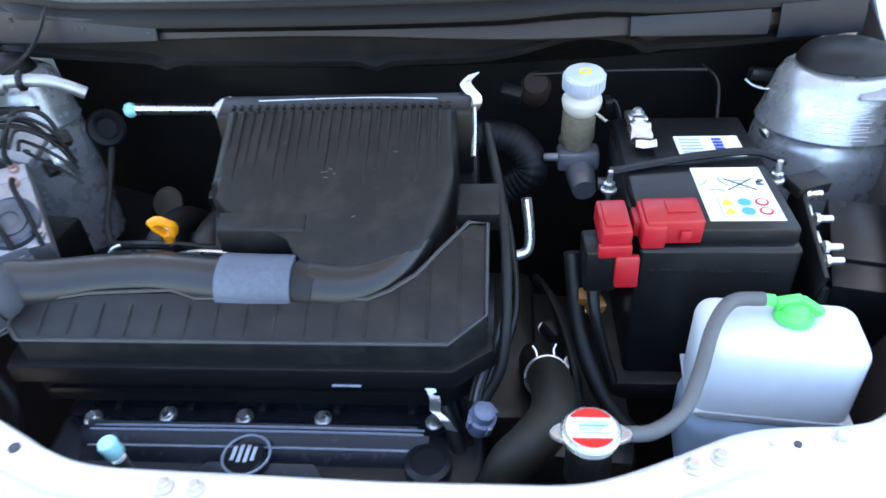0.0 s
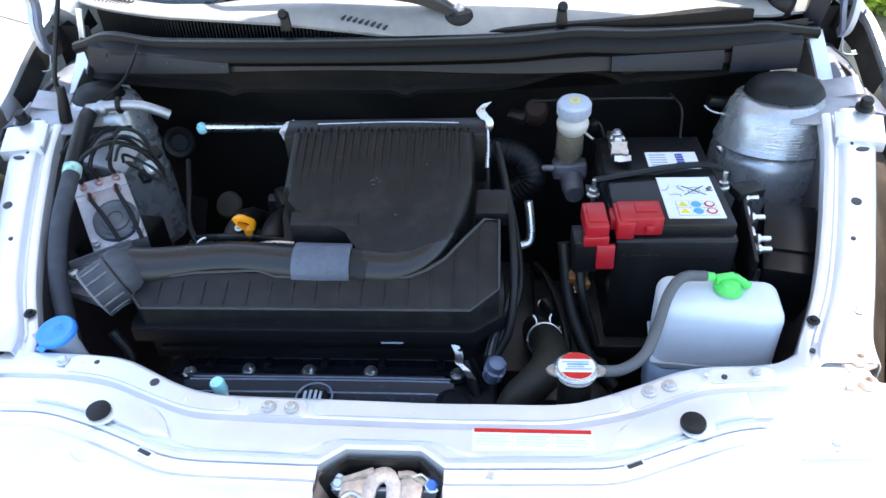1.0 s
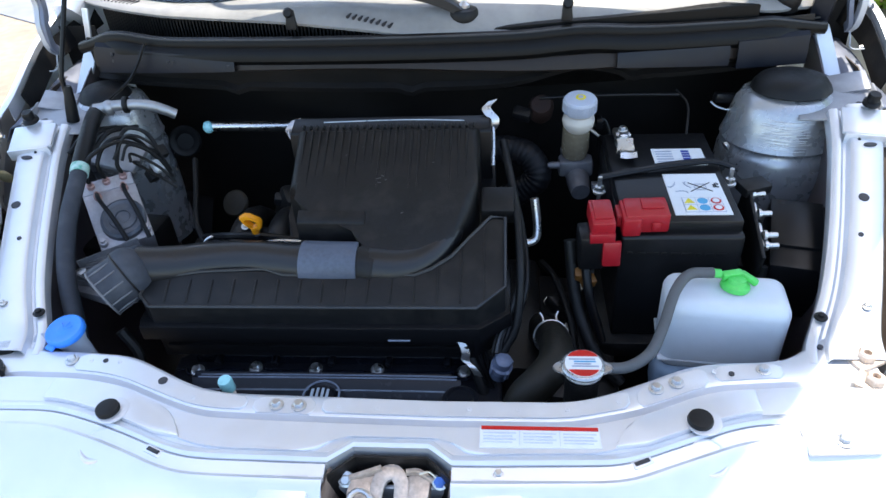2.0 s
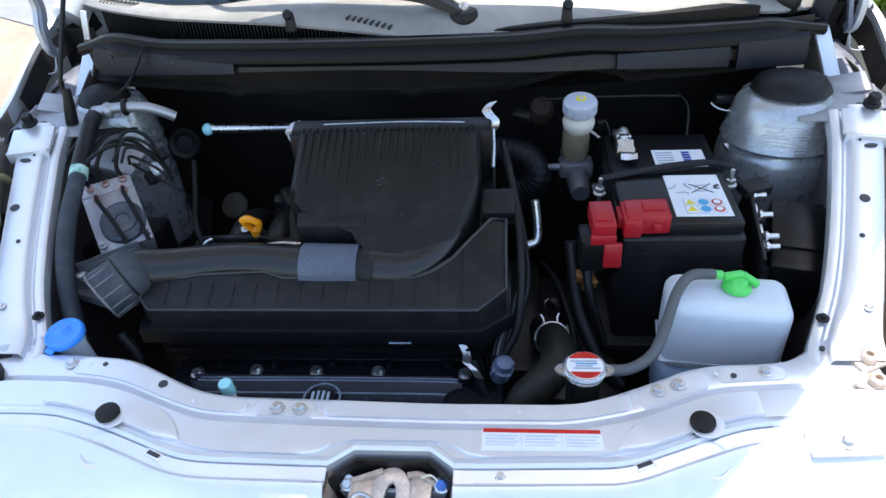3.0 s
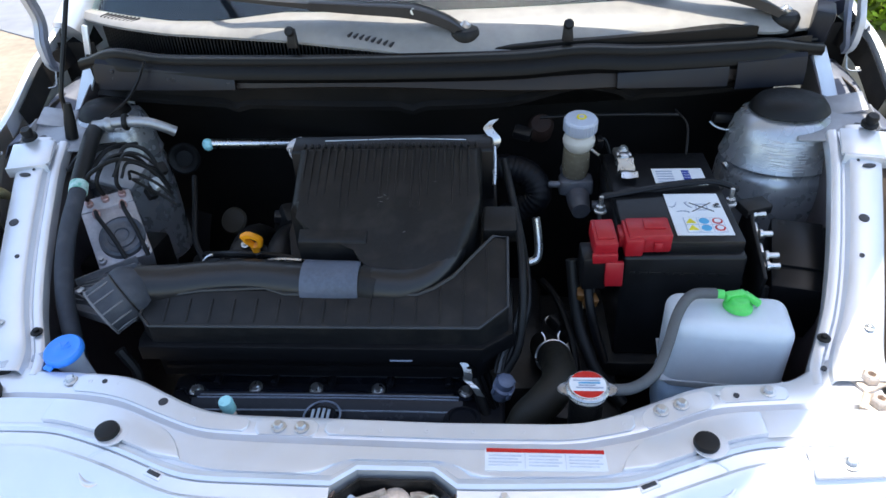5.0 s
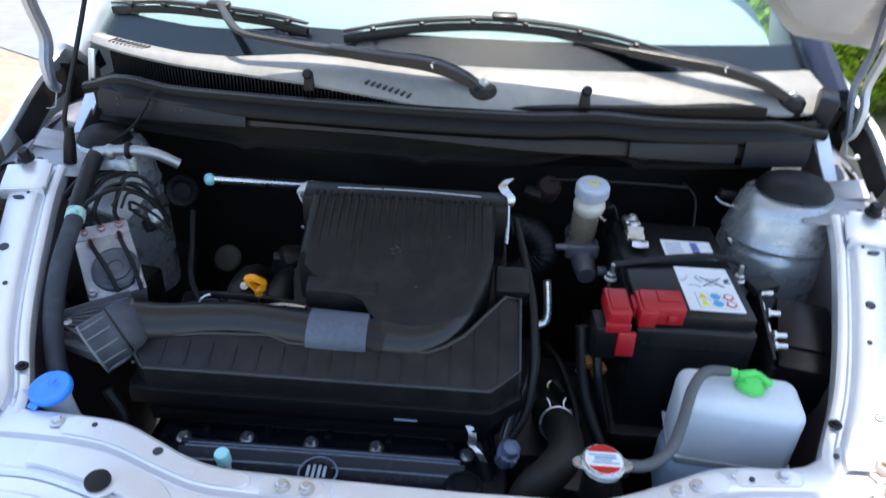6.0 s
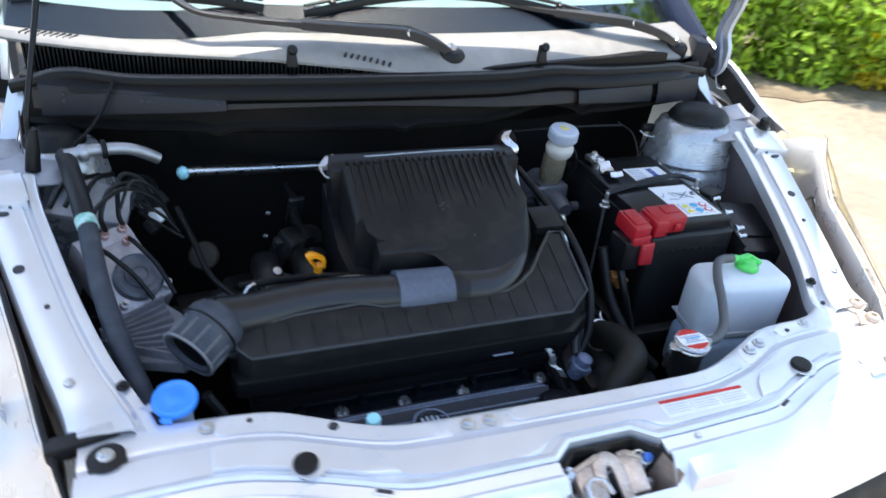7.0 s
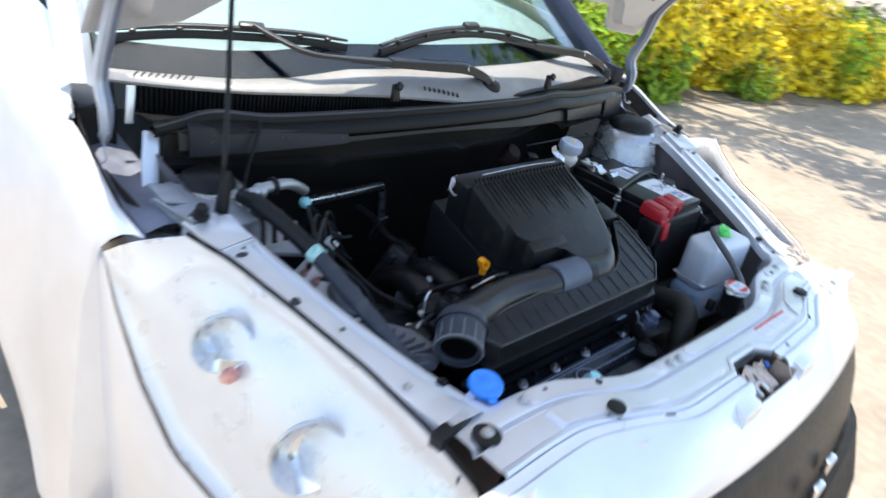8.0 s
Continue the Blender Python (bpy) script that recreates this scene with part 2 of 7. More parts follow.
def add_sheet(bm, rows, thick=0.0015, skip=None):
    """A pressed sheet: rows of points, given a thickness on its underside; skip(i, j) leaves a face out."""
    g = [[bm.verts.new(p) for p in row] for row in rows]
    nr, nc = len(g), len(g[0])
    faces = []
    for i in range(nr - 1):
        for j in range(nc - 1):
            if skip and skip(i, j):
                continue
            faces.append(bm.faces.new((g[i][j], g[i][j + 1], g[i + 1][j + 1], g[i + 1][j])))
    bm.normal_update()
    loose = [v for row in g for v in row if not v.link_faces]
    for v in loose:
        bm.verts.remove(v)
    under = {}
    for v in {v for f in faces for v in f.verts}:
        under[v] = bm.verts.new(v.co - v.normal * thick)
    rim = [e for e in {e for f in faces for e in f.edges} if len(e.link_faces) == 1]
    pairs = []
    for e in rim:
        loop = e.link_loops[0]
        pairs.append((loop.vert, loop.link_loop_next.vert))
    for f in faces:
        bm.faces.new([under[v] for v in reversed(f.verts)])
    for a, b in pairs:
        bm.faces.new((b, a, under[a], under[b]))


def add_bar(bm, pts, w, h, n=6, up=Vector((0, 0, 1))):
    """A bar of rectangular section along a smooth path; w and h are one value or one for each point."""
    path = smooth_path(pts, n)
    ws = [float(np.interp(i / n, range(len(pts)), w if isinstance(w, (list, tuple)) else [w] * len(pts))) for i in range(len(path))]
    hs = [float(np.interp(i / n, range(len(pts)), h if isinstance(h, (list, tuple)) else [h] * len(pts))) for i in range(len(path))]
    rings = []
    for i, p in enumerate(path):
        d = (path[min(i + 1, len(path) - 1)] - path[max(i - 1, 0)]).normalized()
        side = d.cross(up).normalized()
        top = side.cross(d).normalized()
        a, b = ws[i] / 2, hs[i] / 2
        c = 0.25
        rings.append([bm.verts.new(p + side * x + top * z) for x, z in
                      ((-a, -b), (a, -b), (a, b * (1 - c)), (a * (1 - c), b), (-a * (1 - c), b), (-a, b * (1 - c)))])
    for a, b in zip(rings, rings[1:]):
        for k in range(6):
            bm.faces.new((a[k], a[(k + 1) % 6], b[(k + 1) % 6], b[k]))
    bm.faces.new(list(reversed(rings[0])))
    bm.faces.new(rings[-1])


PLACE = {}


def thing(name, loc, label, category, group=""):
    """An Empty at a thing's base, which carries its parts."""
    ob = new(name)
    ob.empty_display_size = 0.02
    ob.location = loc
    PLACE[ob.name] = Matrix.Translation(loc)
    return tagged(ob, label, category, group)


def mesh_of(name, bm, material, angle=38):
    bmesh.ops.recalc_face_normals(bm, faces=bm.faces)
    me = bpy.data.meshes.new(name)
    bm.to_mesh(me)
    bm.free()
    me.materials.append(material)
    me.polygons.foreach_set("use_smooth", [True] * len(me.polygons))
    me.set_sharp_from_angle(angle=radians(angle))
    return me


def hang(name, me, parent, label="", m=None):
    """One mesh object under a thing or a part; m is its pose in the world."""
    ob = new(name, me)
    m = m or Matrix()
    PLACE[ob.name] = m
    ob.matrix_basis = m
    if parent is not None:
        ob.parent = parent
        ob.matrix_parent_inverse = PLACE[parent.name].inverted()
    if label:
        ob["label"] = label
    return ob


def part(name, bm, material, parent, label="", m=None, angle=38):
    return hang(name, mesh_of(name, bm, material, angle), parent, label, m)


def box_part(name, c, s, material, parent, label="", rot=(0, 0, 0), bevel=0.002, taper=1.0):
    bm = bmesh.new()
    add_box(bm, c, s, rot, bevel, 2, taper)
    return part(name, bm, material, parent, label)


def tube_part(name, pts, r, material, parent, label="", seg=12, n=6, squash=1.0):
    bm = bmesh.new()
    add_tube(bm, pts, r, seg, n, squash)
    return part(name, bm, material, parent, label)


def lathe_part(name, profile, m, material, parent, label="", seg=28):
    bm = bmesh.new()
    add_lathe(bm, profile, m, seg)
    return part(name, bm, material, parent, label)


def hex_bolt(r=0.006):
    bm = bmesh.new()
    add_lathe(bm, [(r * 1.55, 0), (r * 1.5, r * 0.25), (r * 1.2, r * 0.32)], seg=16)
    add_lathe(bm, [(r, r * 0.25), (r, r * 0.95), (r * 0.8, r * 1.1)], seg=6)
    return mesh_of("bolt", bm, STEEL, 30)


BOLT = hex_bolt()
BOLT_SMALL = hex_bolt(0.0045)


# black disc laid on the sheet: a hole's darkness put into colour
def hole_mesh(r, squash=1.0):
    bm = bmesh.new()
    add_lathe(bm, [(r, -0.004), (r * 1.0, 0.0006), (r * 0.2, 0.0008)], Matrix.Diagonal((1, squash, 1, 1)), 16)
    return mesh_of("hole", bm, INK)


HOLE = hole_mesh(0.006)
HOLE_SMALL = hole_mesh(0.0035)


# ---- ground and greenery ----
def build_ground():
    bm = bmesh.new()
    n = 60
    xs = [math.copysign(abs(u) ** 2.6, u) * 300 for u in np.linspace(-1, 1, n)]
    g = [[bm.verts.new((x, y, 0.006 * noise.noise((x * 1.3, y * 1.3, 0)) if abs(x) + abs(y) < 40 else 0)) for x in xs] for y in xs]
    for i in range(n - 1):
        for j in range(n - 1):
            bm.faces.new((g[i][j], g[i][j + 1], g[i + 1][j + 1], g[i + 1][j]))
    ob = part("ground", bm, GROUND, None)
    return tagged(ob, "pale sunlit asphalt ground with worn patches", "ground", kind="structure")


def leaf_cloud(name, centres, count, size, material, label, category, seed, core=None, kind="stuff"):
    """Leaves scattered over the outside of rounded clumps, each a small folded blade."""
    rnd = random.Random(seed)
    verts, faces = [], []
    for _ in range(count):
        c, r = centres[rnd.randrange(len(centres))]
        d = Vector((rnd.gauss(0, 1), rnd.gauss(0, 1), rnd.gauss(0, 1))).normalized()
        q = 0.62 + 0.45 * rnd.random()
        p = Vector(c) + Vector((d.x * r[0], d.y * r[1], d.z * r[2])) * q
        if p.z < 0.03:
            p.z = 0.03 + 0.1 * rnd.random()
        s = size * (0.6 + 0.8 * rnd.random())
        out = (d + Vector((rnd.uniform(-1, 1), rnd.uniform(-1, 1), rnd.uniform(-0.2, 1.0)))).normalized()
        along = out.cross(Vector((rnd.uniform(-1, 1), rnd.uniform(-1, 1), rnd.uniform(-1, 1)))).normalized()
        across = out.cross(along)
        k = len(verts)
        verts += [p - along * s, p + across * s * 0.45 + out * s * 0.12, p + along * s, p - across * s * 0.45 + out * s * 0.12]
        faces += [(k, k + 1, k + 2), (k, k + 2, k + 3)]
    me = bpy.data.meshes.new(name)
    me.from_pydata([tuple(v) for v in verts], [], faces)
    me.materials.append(material)
    ob = new(name, me)
    return tagged(ob, label, category, kind=kind)


def hedge_clumps(line, height, depth, seed, step=0.42):
    rnd = random.Random(seed)
    out = []
    for (x0, y0), (x1, y1) in zip(line, line[1:]):
        n = max(1, int(math.hypot(x1 - x0, y1 - y0) / step))
        for i in range(n):
            t = (i + rnd.random() * 0.6) / n
            h = height * rnd.uniform(0.6, 1.1)
            for z in (0.22, 0.62):
                out.append(((x0 + (x1 - x0) * t + rnd.uniform(-0.1, 0.1), y0 + (y1 - y0) * t + rnd.uniform(0, depth), h * z),
                            (rnd.uniform(0.28, 0.45), rnd.uniform(0.28, 0.42), h * 0.42)))
    return out


def build_tree(at, h, seed):
    rnd = random.Random(seed)
    t = thing("tree", (*at, 0), "leafy dark green tree standing behind the hedge", "tree", "trees behind the hedge")
    bm = bmesh.new()
    add_tube(bm, [(at[0], at[1], -0.05), (at[0] + 0.05, at[1], h * 0.3), (at[0] - 0.04, at[1] + 0.05, h * 0.6)], [0.16, 0.12, 0.07], 10, 5)
    for k in range(6):
        a = k * 1.1 + rnd.random()
        z = h * rnd.uniform(0.22, 0.5)
        add_tube(bm, [(at[0], at[1], z), (at[0] + math.cos(a) * 0.5, at[1] + math.sin(a) * 0.5, z + 0.4),
                      (at[0] + math.cos(a) * 1.1, at[1] + math.sin(a) * 1.1, z + 0.8)], [0.06, 0.04, 0.015], 7, 4)
    part("trunk", bm, BARK, t)
    cl = []
    for _ in range(26):
        a, q = rnd.uniform(0, 6.28), rnd.random() ** 0.5 * 1.6
        cl.append(((at[0] + math.cos(a) * q, at[1] + math.sin(a) * q, h * rnd.uniform(0.25, 0.9)),
                   (rnd.uniform(0.4, 0.7), rnd.uniform(0.4, 0.7), rnd.uniform(0.3, 0.5))))
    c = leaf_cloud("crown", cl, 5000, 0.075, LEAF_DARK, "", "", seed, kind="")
    c.parent = t
    c.matrix_parent_inverse = PLACE[t.name].inverted()


build_ground()
bm = bmesh.new()
edge = [(-14 + 13.4 * k / 40, 10.7 - 8.3 * k / 40 + 0.02 * math.sin(k * 1.7)) for k in range(41)]
add_sheet(bm, [[Vector((x, y, 0.010)) for x, y in edge], [Vector((x - 0.3, y + 0.6, 0.014)) for x, y in edge], [Vector((x + 4, y + 14, 0.014)) for x, y in edge]], 0.01)
tagged(part("pavement", bm, mat("pale_grey_concrete", (0.235, 0.245, 0.275), 0.85, 0, var=0.25, scale=3, bump=0.4, bscale=60), None), "pale grey concrete pavement beyond the sandy strip", "pavement", kind="structure")
leaf_cloud("hedge", hedge_clumps([(0.6, 3.9), (2.6, 3.35), (3.5, 3.05), (4.5, 2.95)], 1.15, 0.5, 3), 26000, 0.036, LEAF,
           "dense green hedge of small leaves beside the parking area", "hedge", 5)
leaf_cloud("shrub", hedge_clumps([(4.3, 2.85), (5.2, 2.75), (6.2, 2.6), (7.4, 2.45), (9.0, 1.9), (10.5, 1.2)], 1.05, 0.5, 8), 29000, 0.045, LEAF_YELLOW,
           "golden yellow leafy shrubs along the parking area", "shrub", 9)
leaf_cloud("shrub_leaves", hedge_clumps([(4.6, 2.8), (6.2, 2.6), (7.4, 2.45), (9.0, 1.9), (10.5, 1.2)], 1.0, 0.4, 28, 0.9), 4500, 0.045, LEAF,
           "green leaves showing between the golden shrubs", "shrub", 29)
bm = bmesh.new()
bed = [(0.4, 3.7), (2.5, 3.1), (3.5, 2.75), (4.8, 2.6), (6.2, 2.2), (7.4, 1.95), (9.0, 1.4), (10.8, 0.6)]
rb = random.Random(4)
rows = [[Vector((x + rb.uniform(-0.05, 0.05), y + d + 0.12 + rb.uniform(-0.06, 0.06) * (d < 0.1), -0.004 + 0.03 * min(1.0, d) + 0.006 * rb.random())) for d in (0.0, 0.3, 0.7, 1.4)] for x, y in [tuple(p) for p in smooth_path([(a, b, 0) for a, b in bed], 8) for p in [(p.x, p.y)]]]
add_sheet(bm, rows, 0.01)
tagged(part("soil_bed", bm, mat("brown_leaf_litter", (0.20, 0.155, 0.105), 0.95, 0, var=0.5, scale=10, bump=1.0, bscale=50, dirt=(0.33, 0.27, 0.19), dirt_amount=0.8), None), "brown soil bed with dry leaf litter", "soil", kind="structure")
# dark leaves: the shaded depth behind the hedge put into their colour
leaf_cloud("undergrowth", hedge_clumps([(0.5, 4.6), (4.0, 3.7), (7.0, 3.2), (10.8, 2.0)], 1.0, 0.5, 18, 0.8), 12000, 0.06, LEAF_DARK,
           "undergrowth behind the hedge with shade put into its dark leaf colour", "undergrowth", 19)
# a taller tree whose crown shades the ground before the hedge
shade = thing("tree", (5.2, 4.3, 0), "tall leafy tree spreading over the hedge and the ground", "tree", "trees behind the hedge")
bm = bmesh.new()
add_tube(bm, [(5.2, 4.3, -0.05), (5.1, 4.2, 1.6), (5.0, 3.9, 3.2), (4.8, 3.5, 4.4)], [0.17, 0.14, 0.10, 0.05], 10, 5)
for ex, ey in ((5.2, 2.2), (5.9, 1.9), (6.6, 2.4), (7.4, 2.6), (5.8, 3.2), (6.8, 3.6)):
    add_tube(bm, [(5.05, 4.1, 2.4), ((5.05 + ex) / 2, (4.1 + ey) / 2, 3.4), (ex, ey, 4.1)], [0.08, 0.05, 0.015], 7, 4)
part("trunk", bm, BARK, shade)
rs = random.Random(77)
cl = [((rs.uniform(4.7, 8.6), rs.uniform(1.3, 3.0), rs.uniform(3.6, 4.9)), (rs.uniform(0.35, 0.6), rs.uniform(0.35, 0.6), rs.uniform(0.25, 0.4))) for _ in range(34)]
crown = leaf_cloud("crown", cl, 4200, 0.085, LEAF, "", "", 78, kind="")
crown.parent = shade
crown.matrix_parent_inverse = PLACE[shade.name].inverted()
for k, (tx, ty, th) in enumerate([(3.4, 6.9, 4.2), (6.0, 6.6, 4.6), (8.4, 6.3, 4.3), (11.8, 5.2, 4.6), (1.0, 7.6, 4.5)]):
    build_tree((tx, ty), th, 40 + k)

# ---- car body ----
car = thing("car", (0.0, 1.4, 0.0), "silver hatchback car with its hood propped open", "car")

IN_X = [-0.56, -0.486, -0.416, -0.349, -0.29, -0.253, -0.213, -0.169, -0.084, 0.063, 0.215, 0.245, 0.292, 0.366, 0.413, 0.462, 0.502, 0.522, 0.58]
IN_Y = [0.14, 0.113, 0.111, 0.105, 0.075, 0.056, 0.045, 0.043, 0.041, 0.037, 0.038, 0.045, 0.064, 0.099, 0.105, 0.106, 0.118, 0.145, 0.165]
RI_X = [-0.56, -0.498, -0.402, -0.348, -0.288, -0.23, -0.173, -0.079, 0.066, 0.212, 0.286, 0.305, 0.377, 0.44, 0.511, 0.58]
RI_Y = [0.06, 0.072, 0.07, 0.061, 0.035, 0.013, 0.01, 0.007, 0.004, 0.005, 0.023, 0.03, 0.063, 0.069, 0.074, 0.07]
SL_X = [-0.56, -0.478, -0.405, -0.341, -0.287, -0.237, -0.203, -0.068, 0.106, 0.268, 0.311, 0.366, 0.404, 0.477, 0.58]
SL_Y = [0.004, 0.008, 0.008, -0.01, -0.03, -0.051, -0.056, -0.058, -0.058, -0.052, -0.033, -0.011, 0.004, 0.01, 0.004]
NOTCH = (-0.056, 0.082)
ZP = 0.785


def soft_curve(xs, ys, x, w=0.022):
    return sum(lerp_curve(x + k * w / 2, xs, ys) for k in (-2, -1, 0, 1, 2)) / 5


def build_radiator_support():
    xs = sorted(set([round(v, 4) for v in np.linspace(-0.56, 0.58, 229)] + list(NOTCH)))
    rows = []
    for x in xs:
        yi, yr, ys = soft_curve(IN_X, IN_Y, x), soft_curve(RI_X, RI_Y, x), soft_curve(SL_X, SL_Y, x)
        pad = 0.0
        inside = NOTCH[0] <= x <= NOTCH[1]
        if inside:
            t = min(x - NOTCH[0], NOTCH[1] - x)
            ys = max(ys, -0.058 + min(1, t / 0.026) * 0.021)
        rows.append([Vector((x, yi + 0.004, ZP - 0.055)), Vector((x, yi + 0.003, ZP - 0.012)), Vector((x, yi, ZP - 0.003)), Vector((x, yi - 0.005, ZP + pad)),
                     Vector((x, yr + 0.008, ZP + pad)), Vector((x, yr + 0.0045, ZP - 0.0012 + pad)), Vector((x, yr + 0.003, ZP - 0.004 + pad * 0.5)),
                     Vector((x, yr + 0.0005, ZP - 0.0085)), Vector((x, yr - 0.003, ZP - 0.0095)), Vector((x, yr - 0.006, ZP - 0.006)), Vector((x, yr - 0.011, ZP + 0.004)),
                     Vector((x, (yr + ys) / 2, ZP + 0.005)),
                     Vector((x, ys + 0.013, ZP + 0.004)), Vector((x, ys + 0.010, ZP + 0.0065)), Vector((x, ys + 0.005, ZP + 0.0070)),
                     Vector((x, ys + 0.002, ZP + 0.005)), Vector((x, ys + 0.001, ZP - 0.04))])
    bm = bmesh.new()
    add_sheet(bm, [list(c) for c in zip(*rows)], 0.0015)
    return part("radiator_support", bm, PAINT, car, "silver painted pressed steel crossmember")


support = build_radiator_support()
# pressed plate ahead of the ridge, running round the latch opening
bm = bmesh.new()


def front_edge(x):
    y = soft_curve(SL_X, SL_Y, x)
    t = min(x - NOTCH[0], NOTCH[1] - x)
    return max(y, -0.058 + min(1, t / 0.026) * 0.021) if t > 0 else y


def plate_low(x):
    return max(front_edge(x + 0.002 * k) for k in range(-9, 10)) + 0.013


low = [(x, plate_low(x)) for x in np.linspace(-0.275, 0.300, 46)]
top = [(x, soft_curve(RI_X, RI_Y, x) - 0.014) for x in np.linspace(0.300, -0.275, 34)]
add_prism(bm, low + top, ZP - 0.004, lambda x, y: ZP + 0.0088, 0.0026, 3)
part("stiffening_plate", bm, PAINT, support)
# raised end pads that carry the hood stops, with a rounded inner corner
for s in (-1, 1):
    a = [-0.233, -0.240, -0.244, -0.249, -0.258] if s < 0 else [0.258, 0.265, 0.269, 0.275, 0.285]
    far = np.linspace(a[4], s * 0.425, 22)[1:]
    out = [(a[0], plate_low(a[0]) + 0.001), (a[1], plate_low(a[1]) + 0.012), (a[2], -0.012), (a[3], -0.004), (a[4], soft_curve(RI_X, RI_Y, a[4]) - 0.0185)]
    out += [(x, soft_curve(RI_X, RI_Y, x) - 0.0165) for x in far] + [(x, soft_curve(SL_X, SL_Y, x) + 0.014) for x in reversed(far)]
    bm = bmesh.new()
    add_prism(bm, out, ZP - 0.002, lambda x, y: ZP + 0.0128, 0.0018, 3)
    part("end_pad", bm, PAINT, support)
for x, y in ((-0.134, 0.024), (-0.106, 0.023), (0.316, 0.058), (0.341, 0.068), (-0.427, 0.093), (0.447, 0.090)):
    hang("bolt", BOLT, support, m=pose(x, y, ZP + 0.003))
for x, y, me in ((-0.289, 0.059, HOLE), (0.408, 0.083, HOLE_SMALL), (0.525, 0.13, HOLE_SMALL), (-0.38, 0.092, HOLE_SMALL)):
    hang("hole", me, support, m=pose(x, y, ZP + 0.0040))
# spot-welded plates lying on the strip
for name, x0, x1, d0, d1, h in (("bolt_plate", -0.163, -0.086, 0.004, -0.006, 0.0022), ("flange_plate", -0.078, 0.283, 0.0065, -0.005, 0.0040), ("bolt_plate", 0.292, 0.380, 0.004, -0.007, 0.0022),
                                ("flange_plate", -0.420, -0.171, 0.0065, -0.006, 0.0036), ("flange_plate", 0.388, 0.470, 0.008, -0.007, 0.0030)):
    c = 0.006
    xs = [x0] + list(np.linspace(x0 + c, x1 - c, 26)) + [x1]
    lo = [(x, soft_curve(RI_X, RI_Y, x) + d0 + (c if x in (x0, x1) else 0)) for x in xs]
    hi = [(x, soft_curve(IN_X, IN_Y, x) + d1 - (c if x in (x0, x1) else 0)) for x in reversed(xs)]
    bm = bmesh.new()
    add_prism(bm, lo + hi, ZP - 0.003, lambda x, y, k=h: ZP + k, 0.0018, 3)
    part(name, bm, PAINT, support)
WELD = mesh_of("weld_dimple", (lambda b: (add_lathe(b, [(0.0032, -0.0008), (0.0030, 0.0), (0.0022, 0.0003), (0.0012, -0.0002)], None, 14), b)[1])(bmesh.new()), PAINT)
for x, y in ((-0.057, 0.021), (-0.011, 0.020), (0.043, 0.020), (0.097, 0.021), (0.154, 0.022), (0.21, 0.023), (-0.40, 0.092), (-0.36, 0.090), (-0.24, 0.033), (0.27, 0.036), (0.388, 0.086)):
    hang("weld_dimple", WELD, support, m=pose(x, y, ZP + 0.0041))
# hood stops
for x in (-0.331, 0.353):
    lathe_part("hood_stop_seat", [(0.020, 0), (0.020, 0.0015), (0.015, 0.002)], pose(x + 0.004, 0.003, ZP + 0.0115), PAINT, car, "pressed round seat", 24)
    lathe_part("hood_stop", [(0.0145, 0), (0.0140, 0.002), (0.0125, 0.004), (0.0135, 0.008), (0.0142, 0.012), (0.0132, 0.0152), (0.007, 0.0162)],
               pose(x, 0.002, ZP + 0.0045), RUBBER, car, "round black rubber hood stop", 24)


